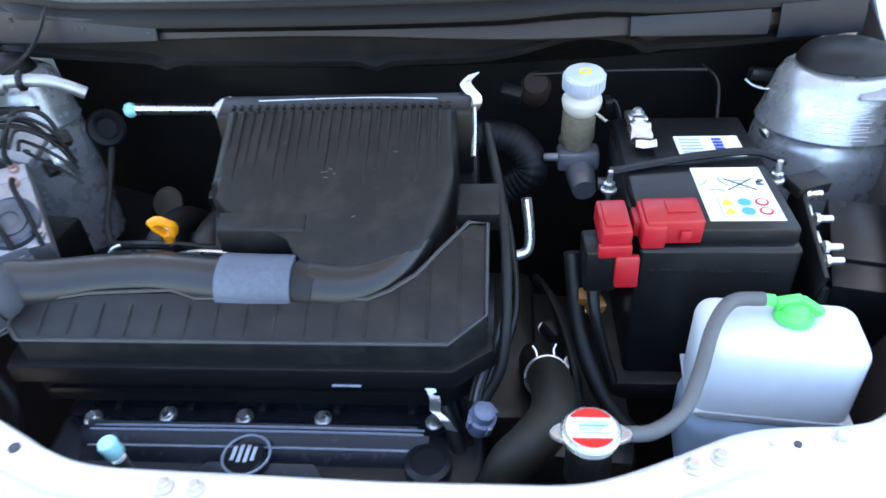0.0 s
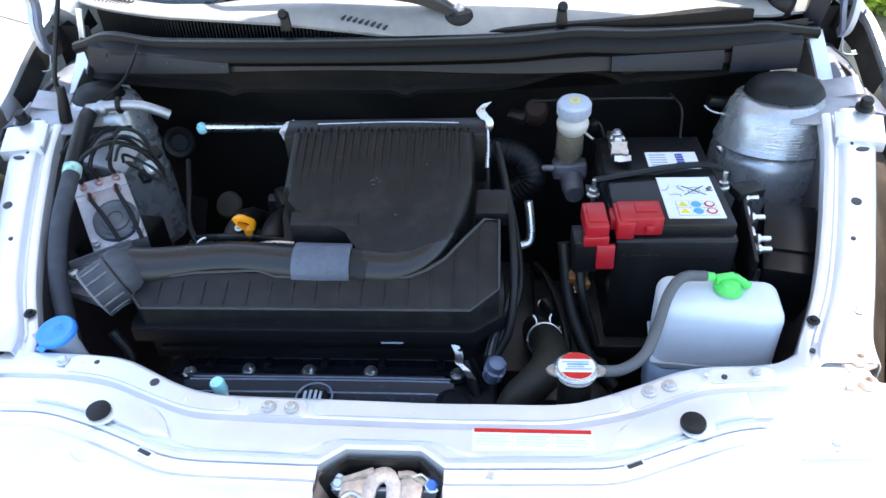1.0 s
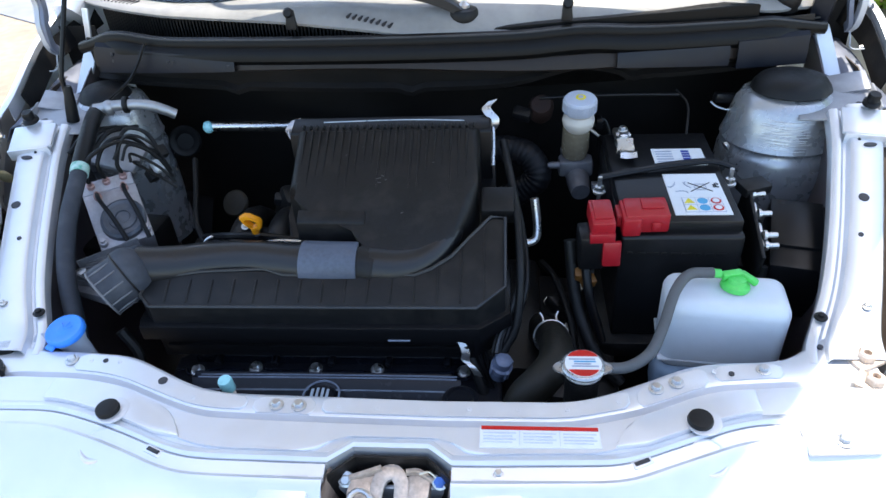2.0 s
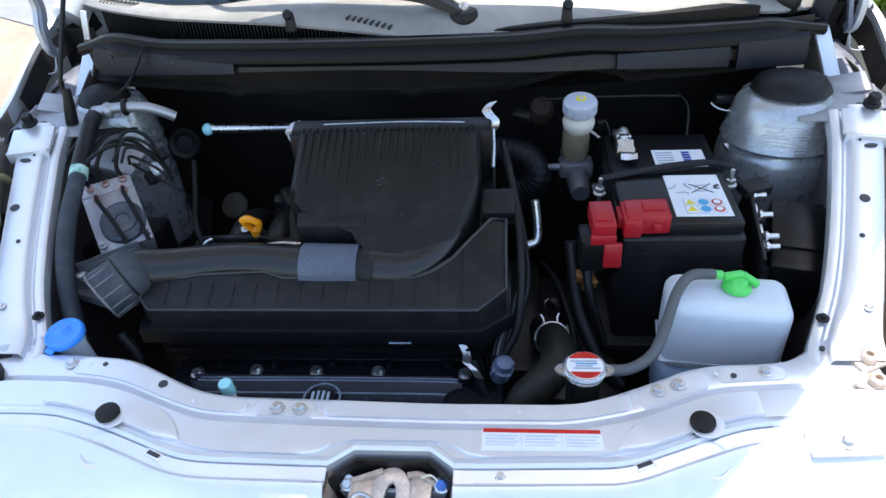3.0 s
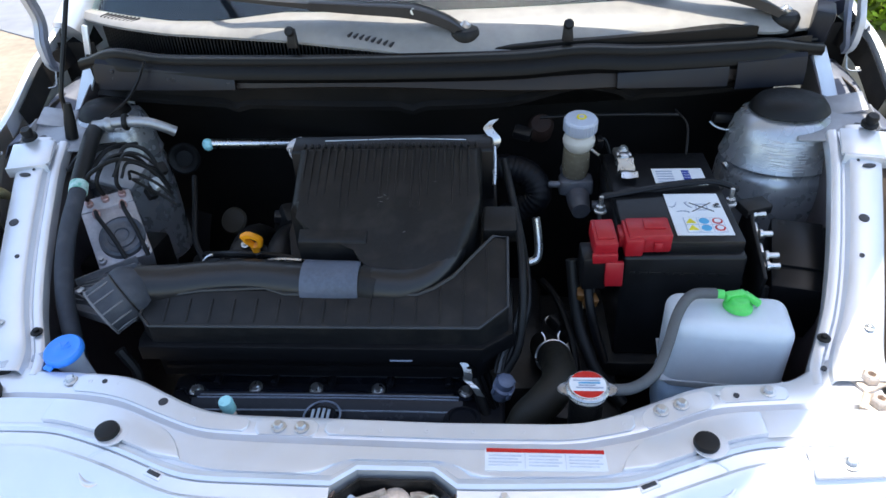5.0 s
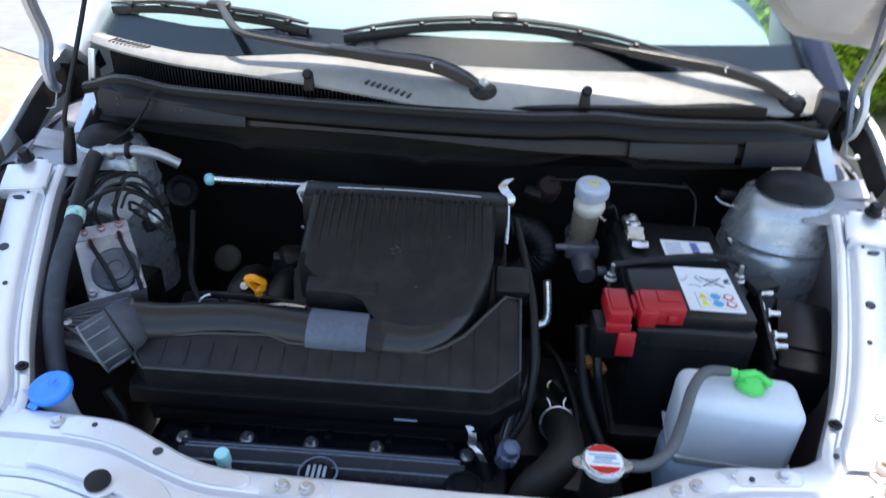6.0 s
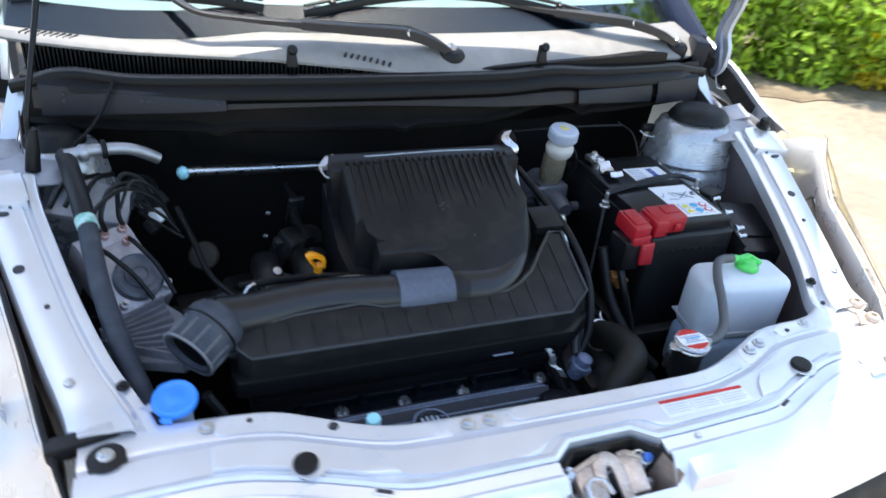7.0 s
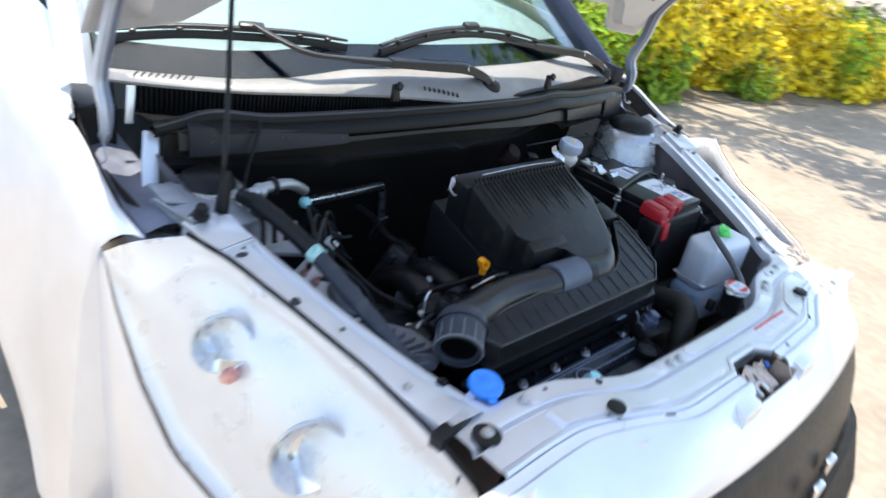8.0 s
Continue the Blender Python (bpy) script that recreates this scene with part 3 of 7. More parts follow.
def build_bumper():
    """The painted bumper skin ahead of the crossmember, with its latch opening, and the black grille under it."""
    xs = sorted(set([round(v, 4) for v in np.linspace(-0.62, 0.62, 105)] + list(NOTCH)))
    rows = []
    for x in xs:
        ys = soft_curve(SL_X, SL_Y, min(max(x, -0.555), 0.575)) - 0.0025
        u = abs(x - 0.012)
        nose = -0.152 + 0.18 * u * u + (0.40 * max(0, u - 0.5))
        rows.append([Vector((x, ys, ZP - 0.045)), Vector((x, ys, ZP + 0.002)), Vector((x, ys - 0.0015, ZP + 0.0038)), Vector((x, ys - 0.016, ZP + 0.0005)),
                     Vector((x, ys - 0.0175, ZP - 0.0020)), Vector((x, ys - 0.0185, ZP + 0.0035)), Vector((x, ys - 0.021, ZP + 0.0045)), Vector((x, ys - 0.026, ZP + 0.0025)),
                     Vector((x, ys * 0.5 + nose * 0.5, ZP - 0.024)), Vector((x, nose + 0.016, ZP - 0.055)),
                     Vector((x, nose + 0.004, ZP - 0.074)), Vector((x, nose + 0.001, ZP - 0.084)), Vector((x, nose + 0.010, ZP - 0.092))])
    cols = [list(c) for c in zip(*rows)]
    bm = bmesh.new()
    add_sheet(bm, cols, 0.003, skip=lambda i, j: NOTCH[0] - 1e-4 <= xs[j] < NOTCH[1] - 1e-4 and i < 8)
    b = part("front_bumper", bm, PAINT, car, "silver painted bumper skin")
    for x in (-0.098, 0.130):
        y0 = soft_curve(SL_X, SL_Y, x) - 0.026
        bm = bmesh.new()
        add_prism(bm, [(x - 0.030, y0 - 0.032), (x + 0.030, y0 - 0.032), (x + 0.026, y0 + 0.010), (x - 0.026, y0 + 0.010)], ZP - 0.06, lambda a, c: ZP + 0.0030 + (c - y0) * 0.30, 0.003)
        part("pad", bm, PAINT, b)
        if x > 0:
            hang("bolt", BOLT_SMALL, b, m=pose(0.132, -0.066, ZP + 0.004, 8))
        else:
            hang("hole", HOLE_SMALL, b, m=pose(-0.102, -0.064, ZP + 0.0045, 8))
    g = bmesh.new()
    for k in range(12, 20):
        pts = []
        for x in np.linspace(-0.56, 0.58, 25):
            u = abs(x - 0.012)
            pts.append(Vector((x, -0.148 + 0.18 * u * u + (0.40 * max(0, u - 0.5)) - 0.006 * k, ZP - 0.100 - 0.015 * k)))
        rows = [[p + Vector((0, 0.001, 0.0068)) for p in pts], [p + Vector((0, -0.001, 0)) for p in pts], [p + Vector((0, 0.001, -0.0068)) for p in pts]]
        add_sheet(g, rows, 0.02)
    gr = part("grille", g, PLASTIC, b, "black plastic front grille slats")
    up = bmesh.new()
    rows = []
    for dz, push in ((-0.094, 0.004), (-0.100, -0.004), (-0.150, -0.028), (-0.20, -0.044), (-0.262, -0.062), (-0.270, -0.055)):
        rows.append([Vector((x, -0.148 + 0.18 * abs(x - 0.012) ** 2 + 0.40 * max(0, abs(x - 0.012) - 0.5) + push, ZP + dz)) for x in np.linspace(-0.56, 0.58, 33)])
    add_sheet(up, rows, 0.003)
    part("grille_panel", up, PLASTIC, gr, "smooth black upper grille panel")
    for xb, yb in ((0.21, -0.208), (0.11, -0.222)):
        box_part("badge", (xb, yb, 0.575), (0.040, 0.014, 0.030), CHROME, gr, "chrome badge block", bevel=0.004)
    low = bmesh.new()
    rows = []
    for z, push in ((0.47, 0.02), (0.46, -0.012), (0.40, -0.03), (0.30, -0.02), (0.22, 0.03)):
        rows.append([Vector((x, -0.225 + 0.22 * abs(x - 0.012) ** 2 + 0.5 * max(0, abs(x - 0.012) - 0.5) + push, z)) for x in np.linspace(-0.72, 0.74, 41)])
    add_sheet(low, rows, 0.004)
    part("lower_skin", low, PAINT, b)
    for x, y, a in ((-0.257, -0.048, -24), (0.284, -0.048, 24)):
        box_part("slot_rim", (x, y, ZP + 0.0045), (0.024, 0.011, 0.004), PAINT, b, "", (0, 0, a), 0.0014)
        # black box laid in the rim for the slot's dark inside
        box_part("slot", (x, y, ZP + 0.0050), (0.018, 0.0055, 0.0042), INK, b, "", (0, 0, a), 0.001)
    for x, y in ((0.497, -0.014),):
        tab = box_part("fixing_tab", (x, y, ZP + 0.006), (0.075, 0.034, 0.006), PAINT, b, "", (10, 0, 3 if x > 0 else -3), 0.002)
        hang("bolt", BOLT, b, m=pose(x + 0.002, y - 0.003, ZP + 0.0085))
    for x, y in ((0.356, -0.036), (-0.330, -0.038)):
        lathe_part("dimple", [(0.023, -0.004), (0.021, 0.0012), (0.019, 0.0016), (0.015, -0.0008), (0.008, -0.0022), (0.002, -0.0026)], pose(x, y, ZP + 0.0005, 14), PAINT, b, "", 28)
    return b


bumper = build_bumper()

RAIL_Y = [0.105, 0.150, 0.188, 0.214, 0.287, 0.36, 0.50, 0.63, 0.74]
RAIL_IN = [0.485, 0.503, 0.525, 0.538, 0.566, 0.590, 0.632, 0.655, 0.67]
RAIL_OUT = [0.582, 0.592, 0.606, 0.616, 0.640, 0.664, 0.708, 0.738, 0.75]
XC = 0.03


def rail_z(y):
    return 0.787 + max(0.0, y - 0.15) * 0.27


SHELF = mat("dusty_shelf_paint", (0.36, 0.37, 0.40), 0.40, 0.3, var=0.25, scale=16, bump=0.3, bscale=120, dirt=(0.16, 0.135, 0.115), dirt_amount=0.5)


def build_rail(s):
    """A fender rail: inner flange, bead, flat top and outer flange, rising to the rear. s is the side."""
    rows = []
    for y in np.linspace(0.104, 0.56, 42):
        a, b, z = soft_curve(RAIL_Y, RAIL_IN, y, 0.03), soft_curve(RAIL_Y, RAIL_OUT, y, 0.03), rail_z(y)
        off = [(a - 0.001, -0.022), (a - 0.001, -0.010), (a + 0.001, -0.002), (a + 0.005, 0.0), (a + 0.014, 0.0), (a + 0.018, -0.004), (a + 0.022, -0.004), (a + 0.026, 0.006), (a + 0.030, 0.008),
               (b - 0.012, 0.008), (b - 0.003, 0.006), (b, 0.0), (b + 0.001, -0.03)]
        rows.append([Vector((XC * 0.4 + s * px, y, z + dz)) for px, dz in off])
    bm = bmesh.new()
    add_sheet(bm, rows if s > 0 else [r[::-1] for r in rows], 0.0015)
    r = part("fender_rail", bm, PAINT, car, "silver painted inner fender rail")
    for y, u, me in ((0.18, 0.5, BOLT), (0.19, 0.93, BOLT)):
        a, b = soft_curve(RAIL_Y, RAIL_IN, y), soft_curve(RAIL_Y, RAIL_OUT, y)
        pale = u > 0.8
        lathe_part("plug", [(0.0115, 0), (0.0115, 0.003), (0.006, 0.0045), (0.006, 0.009), (0.003, 0.010)],
                   pose(XC * 0.4 + s * (0.584 if pale else 0.527), y - 0.005, rail_z(y) + (0.008 if pale else 0.001)) @ Matrix.Scale(0.55 if pale else 0.72, 4), STEEL if pale else RUBBER, r, "bare steel fixing" if pale else "black trim clip", 16)
    hang("hole", HOLE, r, m=pose(XC * 0.4 + s * (0.636 if s > 0 else 0.648), 0.366, rail_z(0.366) + 0.009, 15) @ Matrix.Diagonal((1.2, 1.2, 1, 1)))
    hang("hole", HOLE_SMALL, r, m=pose(XC * 0.4 + s * 0.612, 0.30, rail_z(0.30) + 0.009, 15))
    hang("hole", HOLE_SMALL, r, m=pose(XC * 0.4 + s * 0.66, 0.50, rail_z(0.50) + 0.009, 15))
    bm = bmesh.new()
    add_box(bm, (XC * 0.4 + s * 0.685, 0.515, rail_z(0.515) + 0.010), (0.070, 0.06, 0.006), (14, 0, s * -14), 0.002)
    bk = part("bracket", bm, PAINT, r)
    bm = bmesh.new()
    add_box(bm, (XC * 0.4 + s * 0.678, 0.482, rail_z(0.482) + 0.006), (0.066, 0.004, 0.020), (10, 0, s * -14), 0.001)
    part("fold", bm, PAINT, bk)
    for dx in (-0.016, 0.014):
        hang("hole", HOLE_SMALL, bk, m=pose(XC * 0.4 + s * 0.680 + dx, 0.4795, rail_z(0.482) + 0.008, 100, 0, s * -14) @ Matrix.Scale(0.6, 4))
    hang("hole", HOLE, bk, m=pose(XC * 0.4 + s * 0.676, 0.468, rail_z(0.468) + 0.010, 15) @ Matrix.Diagonal((1.6, 0.6, 1, 1)))
    lathe_part("rail_stop", [(0.013, 0), (0.013, 0.005), (0.009, 0.007), (0.010, 0.016), (0.008, 0.020)],
               pose(XC * 0.4 + s * 0.70, 0.548, rail_z(0.54) + 0.018, 14), RUBBER, r, "black rubber hood stop", 20)
    # shelf behind the rail, with plugs
    bm = bmesh.new()
    add_box(bm, (XC * 0.4 + s * 0.668, 0.595, 0.892), (0.12, 0.11, 0.004), (6, s * -4, s * -10), 0.001)
    add_box(bm, (XC * 0.4 + s * 0.700, 0.640, 0.905), (0.06, 0.05, 0.004), (14, s * -14, s * -10), 0.001)
    add_box(bm, (XC * 0.4 + s * 0.722, 0.585, 0.900), (0.004, 0.09, 0.020), (0, s * 20, s * -12), 0.001)
    shelf = part("rail_shelf", bm, SHELF, r, "silver painted shelf behind the rail")
    for dx, dy in ((-0.018, -0.025), (-0.016, -0.008)):
        hang("hole", HOLE, r, m=pose(XC * 0.4 + s * (0.668 + 0.03) - 0.0, 0.585 + dy, 0.897, 6))
    return r


rails = {s: build_rail(s) for s in (-1, 1)}

# side walls of the bay under the rails, added floor plate and firewall
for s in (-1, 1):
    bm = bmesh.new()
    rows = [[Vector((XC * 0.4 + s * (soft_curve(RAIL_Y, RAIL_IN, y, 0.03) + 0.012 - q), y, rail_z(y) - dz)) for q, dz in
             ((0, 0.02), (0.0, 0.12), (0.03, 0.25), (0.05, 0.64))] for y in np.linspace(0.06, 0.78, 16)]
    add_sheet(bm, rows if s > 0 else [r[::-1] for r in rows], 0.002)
    part("inner_apron", bm, APRON_SHADED, car, "silver inner wall of the engine bay with shade and brown reflection put into its colour")
# added dark floor, unseen as a part: keeps ground light out of the bay
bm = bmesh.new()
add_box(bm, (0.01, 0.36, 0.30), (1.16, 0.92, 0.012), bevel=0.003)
part("dark_floor_plate", bm, APRON, car)
box_part("radiator", (0.01, 0.055, 0.53), (0.86, 0.035, 0.42), BLOCK, car, "dark radiator core", bevel=0.005)

YC = lambda x: 0.655 + 0.19 * x * x


def lip_z(x):
    z = 0.905 + 0.027 * math.exp(-((x - 0.27) / 0.085) ** 2)
    for c in (-0.36, -0.03, 0.362):
        z -= 0.009 * math.exp(-((x - c) / 0.016) ** 2)
    return z


bm = bmesh.new()
rows = []
for x in np.linspace(-0.655, 0.675, 109):
    y, lz = YC(x), lip_z(x)
    rows.append([Vector((x, y + 0.01, 0.986)), Vector((x, y + 0.008, 0.975)), Vector((x, y + 0.010, 0.936)), Vector((x, y + 0.014, lz + 0.008)), Vector((x, y + 0.004, lz + 0.002)), Vector((x, y + 0.006, lz - 0.003)),
                 Vector((x, y + 0.05, lz - 0.012)), Vector((x, y + 0.125, 0.85)), Vector((x, y + 0.14, 0.70)), Vector((x, y + 0.15, 0.30))])
add_sheet(bm, [list(c) for c in zip(*rows)], 0.004)
part("firewall", bm, FIREWALL, car, "black insulated firewall with a folded lip")

BEAM = mat("brown_grey_painted_beam", (0.024, 0.018, 0.016), 0.42, 0.0, spec=0.25, var=0.3, scale=10, bump=0.15, bscale=120,
           dirt=(0.032, 0.022, 0.018), dirt_amount=0.6)
bm = bmesh.new()
rows = []
for x in np.linspace(-0.640, 0.668, 77):
    y, drop = YC(x), 0.012 * max(0.0, x) / 0.4 + 0.004 * math.sin(x * 9)
    wide = 0.004 * max(0.0, abs(x) - 0.1) / 0.3
    rows.append([Vector((x, y + 0.006, 0.967 - drop + wide)), Vector((x, y - 0.004, 0.965 - drop + wide)), Vector((x, y - 0.009, 0.957 - drop)), Vector((x, y - 0.012, 0.949 - drop - wide)),
                 Vector((x, y - 0.009, 0.946 - drop - wide)), Vector((x, y + 0.006, 0.944 - drop - wide))])
add_sheet(bm, [list(c) for c in zip(*rows)], 0.002)
beam = part("cowl_beam", bm, BEAM, car, "grey painted beam under the cowl")
GUSSET = mat("blue_grey_gusset", (0.010, 0.012, 0.019), 0.36, 0.1, spec=0.3, var=0.15, scale=10, bump=0.1)
for x0, x1, h0, h1, lift in ((-0.628, -0.345, 0.032, 0.006, 0.0), (0.33, 0.525, 0.007, 0.020, 0.0), (0.538, 0.665, 0.028, 0.032, 0.004)):
    bm = bmesh.new()
    rows = []
    for x in np.linspace(x0, x1, 13):
        y, drop = YC(x) - lift, 0.012 * max(0.0, x) / 0.4
        h = h0 + (h1 - h0) * (x - x0) / (x1 - x0)
        rows.append([Vector((x, y - 0.006, 0.969 - drop + h * 0.45)), Vector((x, y - 0.014, 0.965 - drop + h * 0.42)), Vector((x, y - 0.019, 0.955 - drop)),
                     Vector((x, y - 0.021, 0.951 - drop - h * 0.6)), Vector((x, y - 0.006, 0.947 - drop - h * 0.6))])
    add_sheet(bm, [list(c) for c in zip(*rows)], 0.002)
    part("gusset", bm, GUSSET, beam, "blue grey pressed gusset")
for x, dz in ((-0.592, 0.012), (-0.592, 0.000), (-0.476, 0.004), (-0.464, 0.004), (-0.358, 0.0)):
    # black boxes on the gusset for the darkness of its holes
    box_part("dark_hole", (x, YC(x) - 0.0185, 0.955 + dz), (0.006, 0.005, 0.006), INK, beam, "", (0, 0, 0), 0.0005)
tube_part("cowl_wire", [(-0.517, 0.690, 0.990), (-0.520, 0.680, 0.982), (-0.529, 0.672, 0.963), (-0.549, 0.655, 0.935), (-0.573, 0.625, 0.918), (-0.590, 0.600, 0.908)], 0.0028, PLASTIC_SMOOTH, car, "thin black cable hanging from the cowl", 6, 5)
# pale tube along the fold: the lip's highlight put into colour
tube_part("lip_edge", [(x, YC(x) + 0.003, lip_z(x) + 0.002) for x in np.linspace(-0.55, 0.52, 110)], 0.0017, mat("highlight_lip_edge", (0.17, 0.155, 0.15), 0.45, 0, var=0.3, scale=30, bump=0.1), car, "thin firewall edge with its highlight put into a pale tone", 6, 2)

SEAL = [(x, YC(x) + 0.004, 0.992 - 0.035 * x * x + 0.007 * math.exp(-((x - 0.27) / 0.07) ** 2) - 0.016 * max(0.0, (abs(x) - 0.60) / 0.1) + 0.012 * math.exp(-((x + 0.58) / 0.06) ** 2)) for x in np.linspace(-0.672, 0.70, 41)]
SEALM = mat("sheeny_seal_rubber", (0.0048, 0.0046, 0.0047), 0.42, 0, spec=0.2, var=0.25, scale=30, bump=0.12)
bm = bmesh.new()
slim = lambda x: min(1.0, max(0.22, (0.685 - abs(x - 0.014)) / 0.09))
add_sheet(bm, [[Vector((x, y + dy * (slim(x) if dz < -0.005 else 1.0), z + (dz * slim(x) if dz < 0 else dz))) for x, y, z in [tuple(p) for p in smooth_path(SEAL, 3)]] for dy, dz in
               ((0.014, -0.020), (0.014, -0.004), (0.009, 0.006), (0.002, 0.009), (-0.005, 0.007), (-0.008, 0.001), (-0.008, -0.004), (-0.013, -0.008), (-0.018, -0.016), (-0.019, -0.024), (-0.014, -0.031), (-0.004, -0.033))], 0.003)
seal = part("hood_seal", bm, SEALM, car, "black rubber hood seal strip")
# lighter rubber: the sheen along the seal's top put into colour
LIP_SHEEN = mat("sheen_grey_rubber", (0.045, 0.043, 0.042), 0.4, 0, spec=0.4, var=0.35, scale=30, bump=0.1)
tube_part("seal_lip", [(x, y - 0.006, z + 0.009) for x, y, z in SEAL], 0.0024, LIP_SHEEN, seal, "thin upper lip with its highlight put into a paler grey", 8, 3)
tube_part("seal_bead", [(x, y - 0.0185, z - 0.022) for x, y, z in SEAL[3:-3]], 0.0026, SEALM, seal, "", 8, 3)

# cowl
FR_X = [-0.76, -0.70, -0.645, -0.58, -0.50, -0.25, -0.08, 0.02, 0.10, 0.20, 0.30, 0.52, 0.60, 0.72]
FR_Y = [0.905, 0.862, 0.824, 0.790, 0.757, 0.700, 0.668, 0.655, 0.660, 0.690, 0.700, 0.735, 0.745, 0.80]
FR_Z = [1.020, 1.020, 1.021, 1.022, 1.022, 1.022, 1.012, 1.000, 1.000, 1.009, 1.0115, 1.012, 0.998, 0.99]
YW = lambda x: 0.745 + 0.30 * x * x
ZG = lambda x, y: 1.045 - 0.03 * x * x + 0.60 * (y - YW(x))
# lower edge of the glass, reaching a little forward of the wiper line
YE = lambda x: YW(x) + 0.008 - float(np.interp(x, [-0.70, -0.60, -0.50, -0.40, -0.27, 0.7], [0.010, 0.018, 0.024, 0.020, 0.0, 0.0]))
def COWL_Z(x, y):
    """Height of the cowl panel's upper face."""
    yf, zf = soft_curve(FR_X, FR_Y, x), soft_curve(FR_X, FR_Z, x)
    yw = max(YE(x) - 0.002, yf + 0.025)
    return float(np.interp(y, [yf + 0.004, yf * 0.6 + yw * 0.4, yw], [zf, zf * 0.6 + (ZG(x, yw) - 0.001) * 0.4 + 0.004, ZG(x, yw) - 0.001]))


bm = bmesh.new()
rows = []
for x in np.linspace(-0.72, 0.72, 90):
    yf, zf = soft_curve(FR_X, FR_Y, x), soft_curve(FR_X, FR_Z, x)
    yw = max(YE(x) - 0.002, yf + 0.025)
    zw = ZG(x, yw) - 0.001
    rows.append([Vector((x, yf + 0.002, zf - 0.009)), Vector((x, yf, zf - 0.004)), Vector((x, yf + 0.004, zf)), Vector((x, yf * 0.6 + yw * 0.4, zf * 0.6 + zw * 0.4 + 0.004)),
                 Vector((x, yw, zw)), Vector((x, yw + 0.02, zw - 0.004))])
add_sheet(bm, [list(c) for c in zip(*rows)], 0.003)
cowl = part("cowl_panel", bm, COWL, car, "sunlit grey plastic cowl panel")
bm = bmesh.new()
for x in np.linspace(-0.66, -0.02, 92):
    yf, zf = soft_curve(FR_X, FR_Y, x), soft_curve(FR_X, FR_Z, x)
    add_box(bm, (x, yf + 0.012, (0.965 + zf - 0.012) / 2), (0.0026, 0.012, zf - 0.012 - 0.965), (0, 0, 0))
part("grille", bm, PLASTIC, cowl, "black slatted air intake grille")
bm = bmesh.new()
rows = [[Vector((x, YC(x) + 0.012, 0.978)) for x in np.linspace(-0.665, 0.69, 40)], [Vector((x, soft_curve(FR_X, FR_Y, x) + 0.03, 0.962)) for x in np.linspace(-0.665, 0.69, 40)],
        [Vector((x, soft_curve(FR_X, FR_Y, x) + 0.02, soft_curve(FR_X, FR_Z, x) - 0.006)) for x in np.linspace(-0.665, 0.69, 40)]]
add_sheet(bm, rows, 0.003)
part("cowl_tray", bm, PLASTIC, cowl, "black cowl tray under the panel")
for k in range(8):
    x = -0.134 + 0.0108 * k
    y = 0.699 - 0.30 * (x + 0.134)
    # black box on the panel for the dark inside of a slot
    box_part("slot", (x, y, COWL_Z(x, y) + 0.0005), (0.0042, 0.013, 0.005), INK, cowl, "", (8, 0, -30), 0.001)
for k in range(9):
    x = -0.655 + 0.010 * k
    y = soft_curve(FR_X, FR_Y, x) * 0.45 + YE(x) * 0.55
    # black box on the panel for the dark inside of a slit
    box_part("slit", (x, y, COWL_Z(x, y) + 0.0006), (0.0025, 0.020, 0.003), INK, cowl, "", (8, 0, -42), 0.0006)
for x in (-0.232, 0.243):
    bm = bmesh.new()
    add_box(bm, (x, 0.676, 1.030), (0.020, 0.012, 0.034), (-8, 0, 0), 0.003, 2, 0.7)
    add_lathe(bm, [(0.006, 0), (0.009, 0.004), (0.006, 0.008)], pose(x, 0.670, 1.044, 70), 14)
    part("washer_nozzle", bm, PLASTIC, cowl, "small black washer nozzle")
# black solid shaped as the shadow between the cowl edge and the seal
bm = bmesh.new()
add_prism(bm, [(0.120, 0.672), (0.30, 0.688), (0.45, 0.706), (0.575, 0.730), (0.50, 0.752), (0.40, 0.742), (0.28, 0.724), (0.19, 0.708)], 0.97, lambda x, y: 1.0070 + 0.0065 * min(1.0, max(0.0, (x - 0.15) * 4)), 0.003)
part("cowl_edge_shadow", bm, SEALM, cowl, "dark block standing for the shadow under the cowl's front edge")
for s in (-1, 1):
    if s > 0:
        bm = bmesh.new()
        add_box(bm, (0.705, 0.80, 0.985), (0.035, 0.07, 0.075), (0, 8, -20), 0.006)
        part("cowl_end_cap", bm, GUSSET, cowl, "dark blue grey cowl end cap")
    else:
        box_part("end_strap", (-0.684, 0.806, 0.990), (0.013, 0.005, 0.062), PAINT, cowl, "narrow pale strap at the end of the cowl", (-10, 6, -10), 0.0015)
    bm = bmesh.new()
    k = 0.0 if s > 0 else -0.016
    add_bar(bm, [(0.008 + s * (0.714 + k), 0.715, 0.878), (0.008 + s * (0.704 + k), 0.740, 0.915), (0.008 + s * (0.691 + k), 0.765, 0.957)], 0.026, 0.006, 3, Vector((0, -1, 1)))
    part("hinge_strap", bm, PAINT, car, "silver painted strap")


ARMM = mat("satin_black_arm_paint", (0.020, 0.020, 0.021), 0.38, 0, spec=0.5, var=0.25, scale=30, bump=0.1)


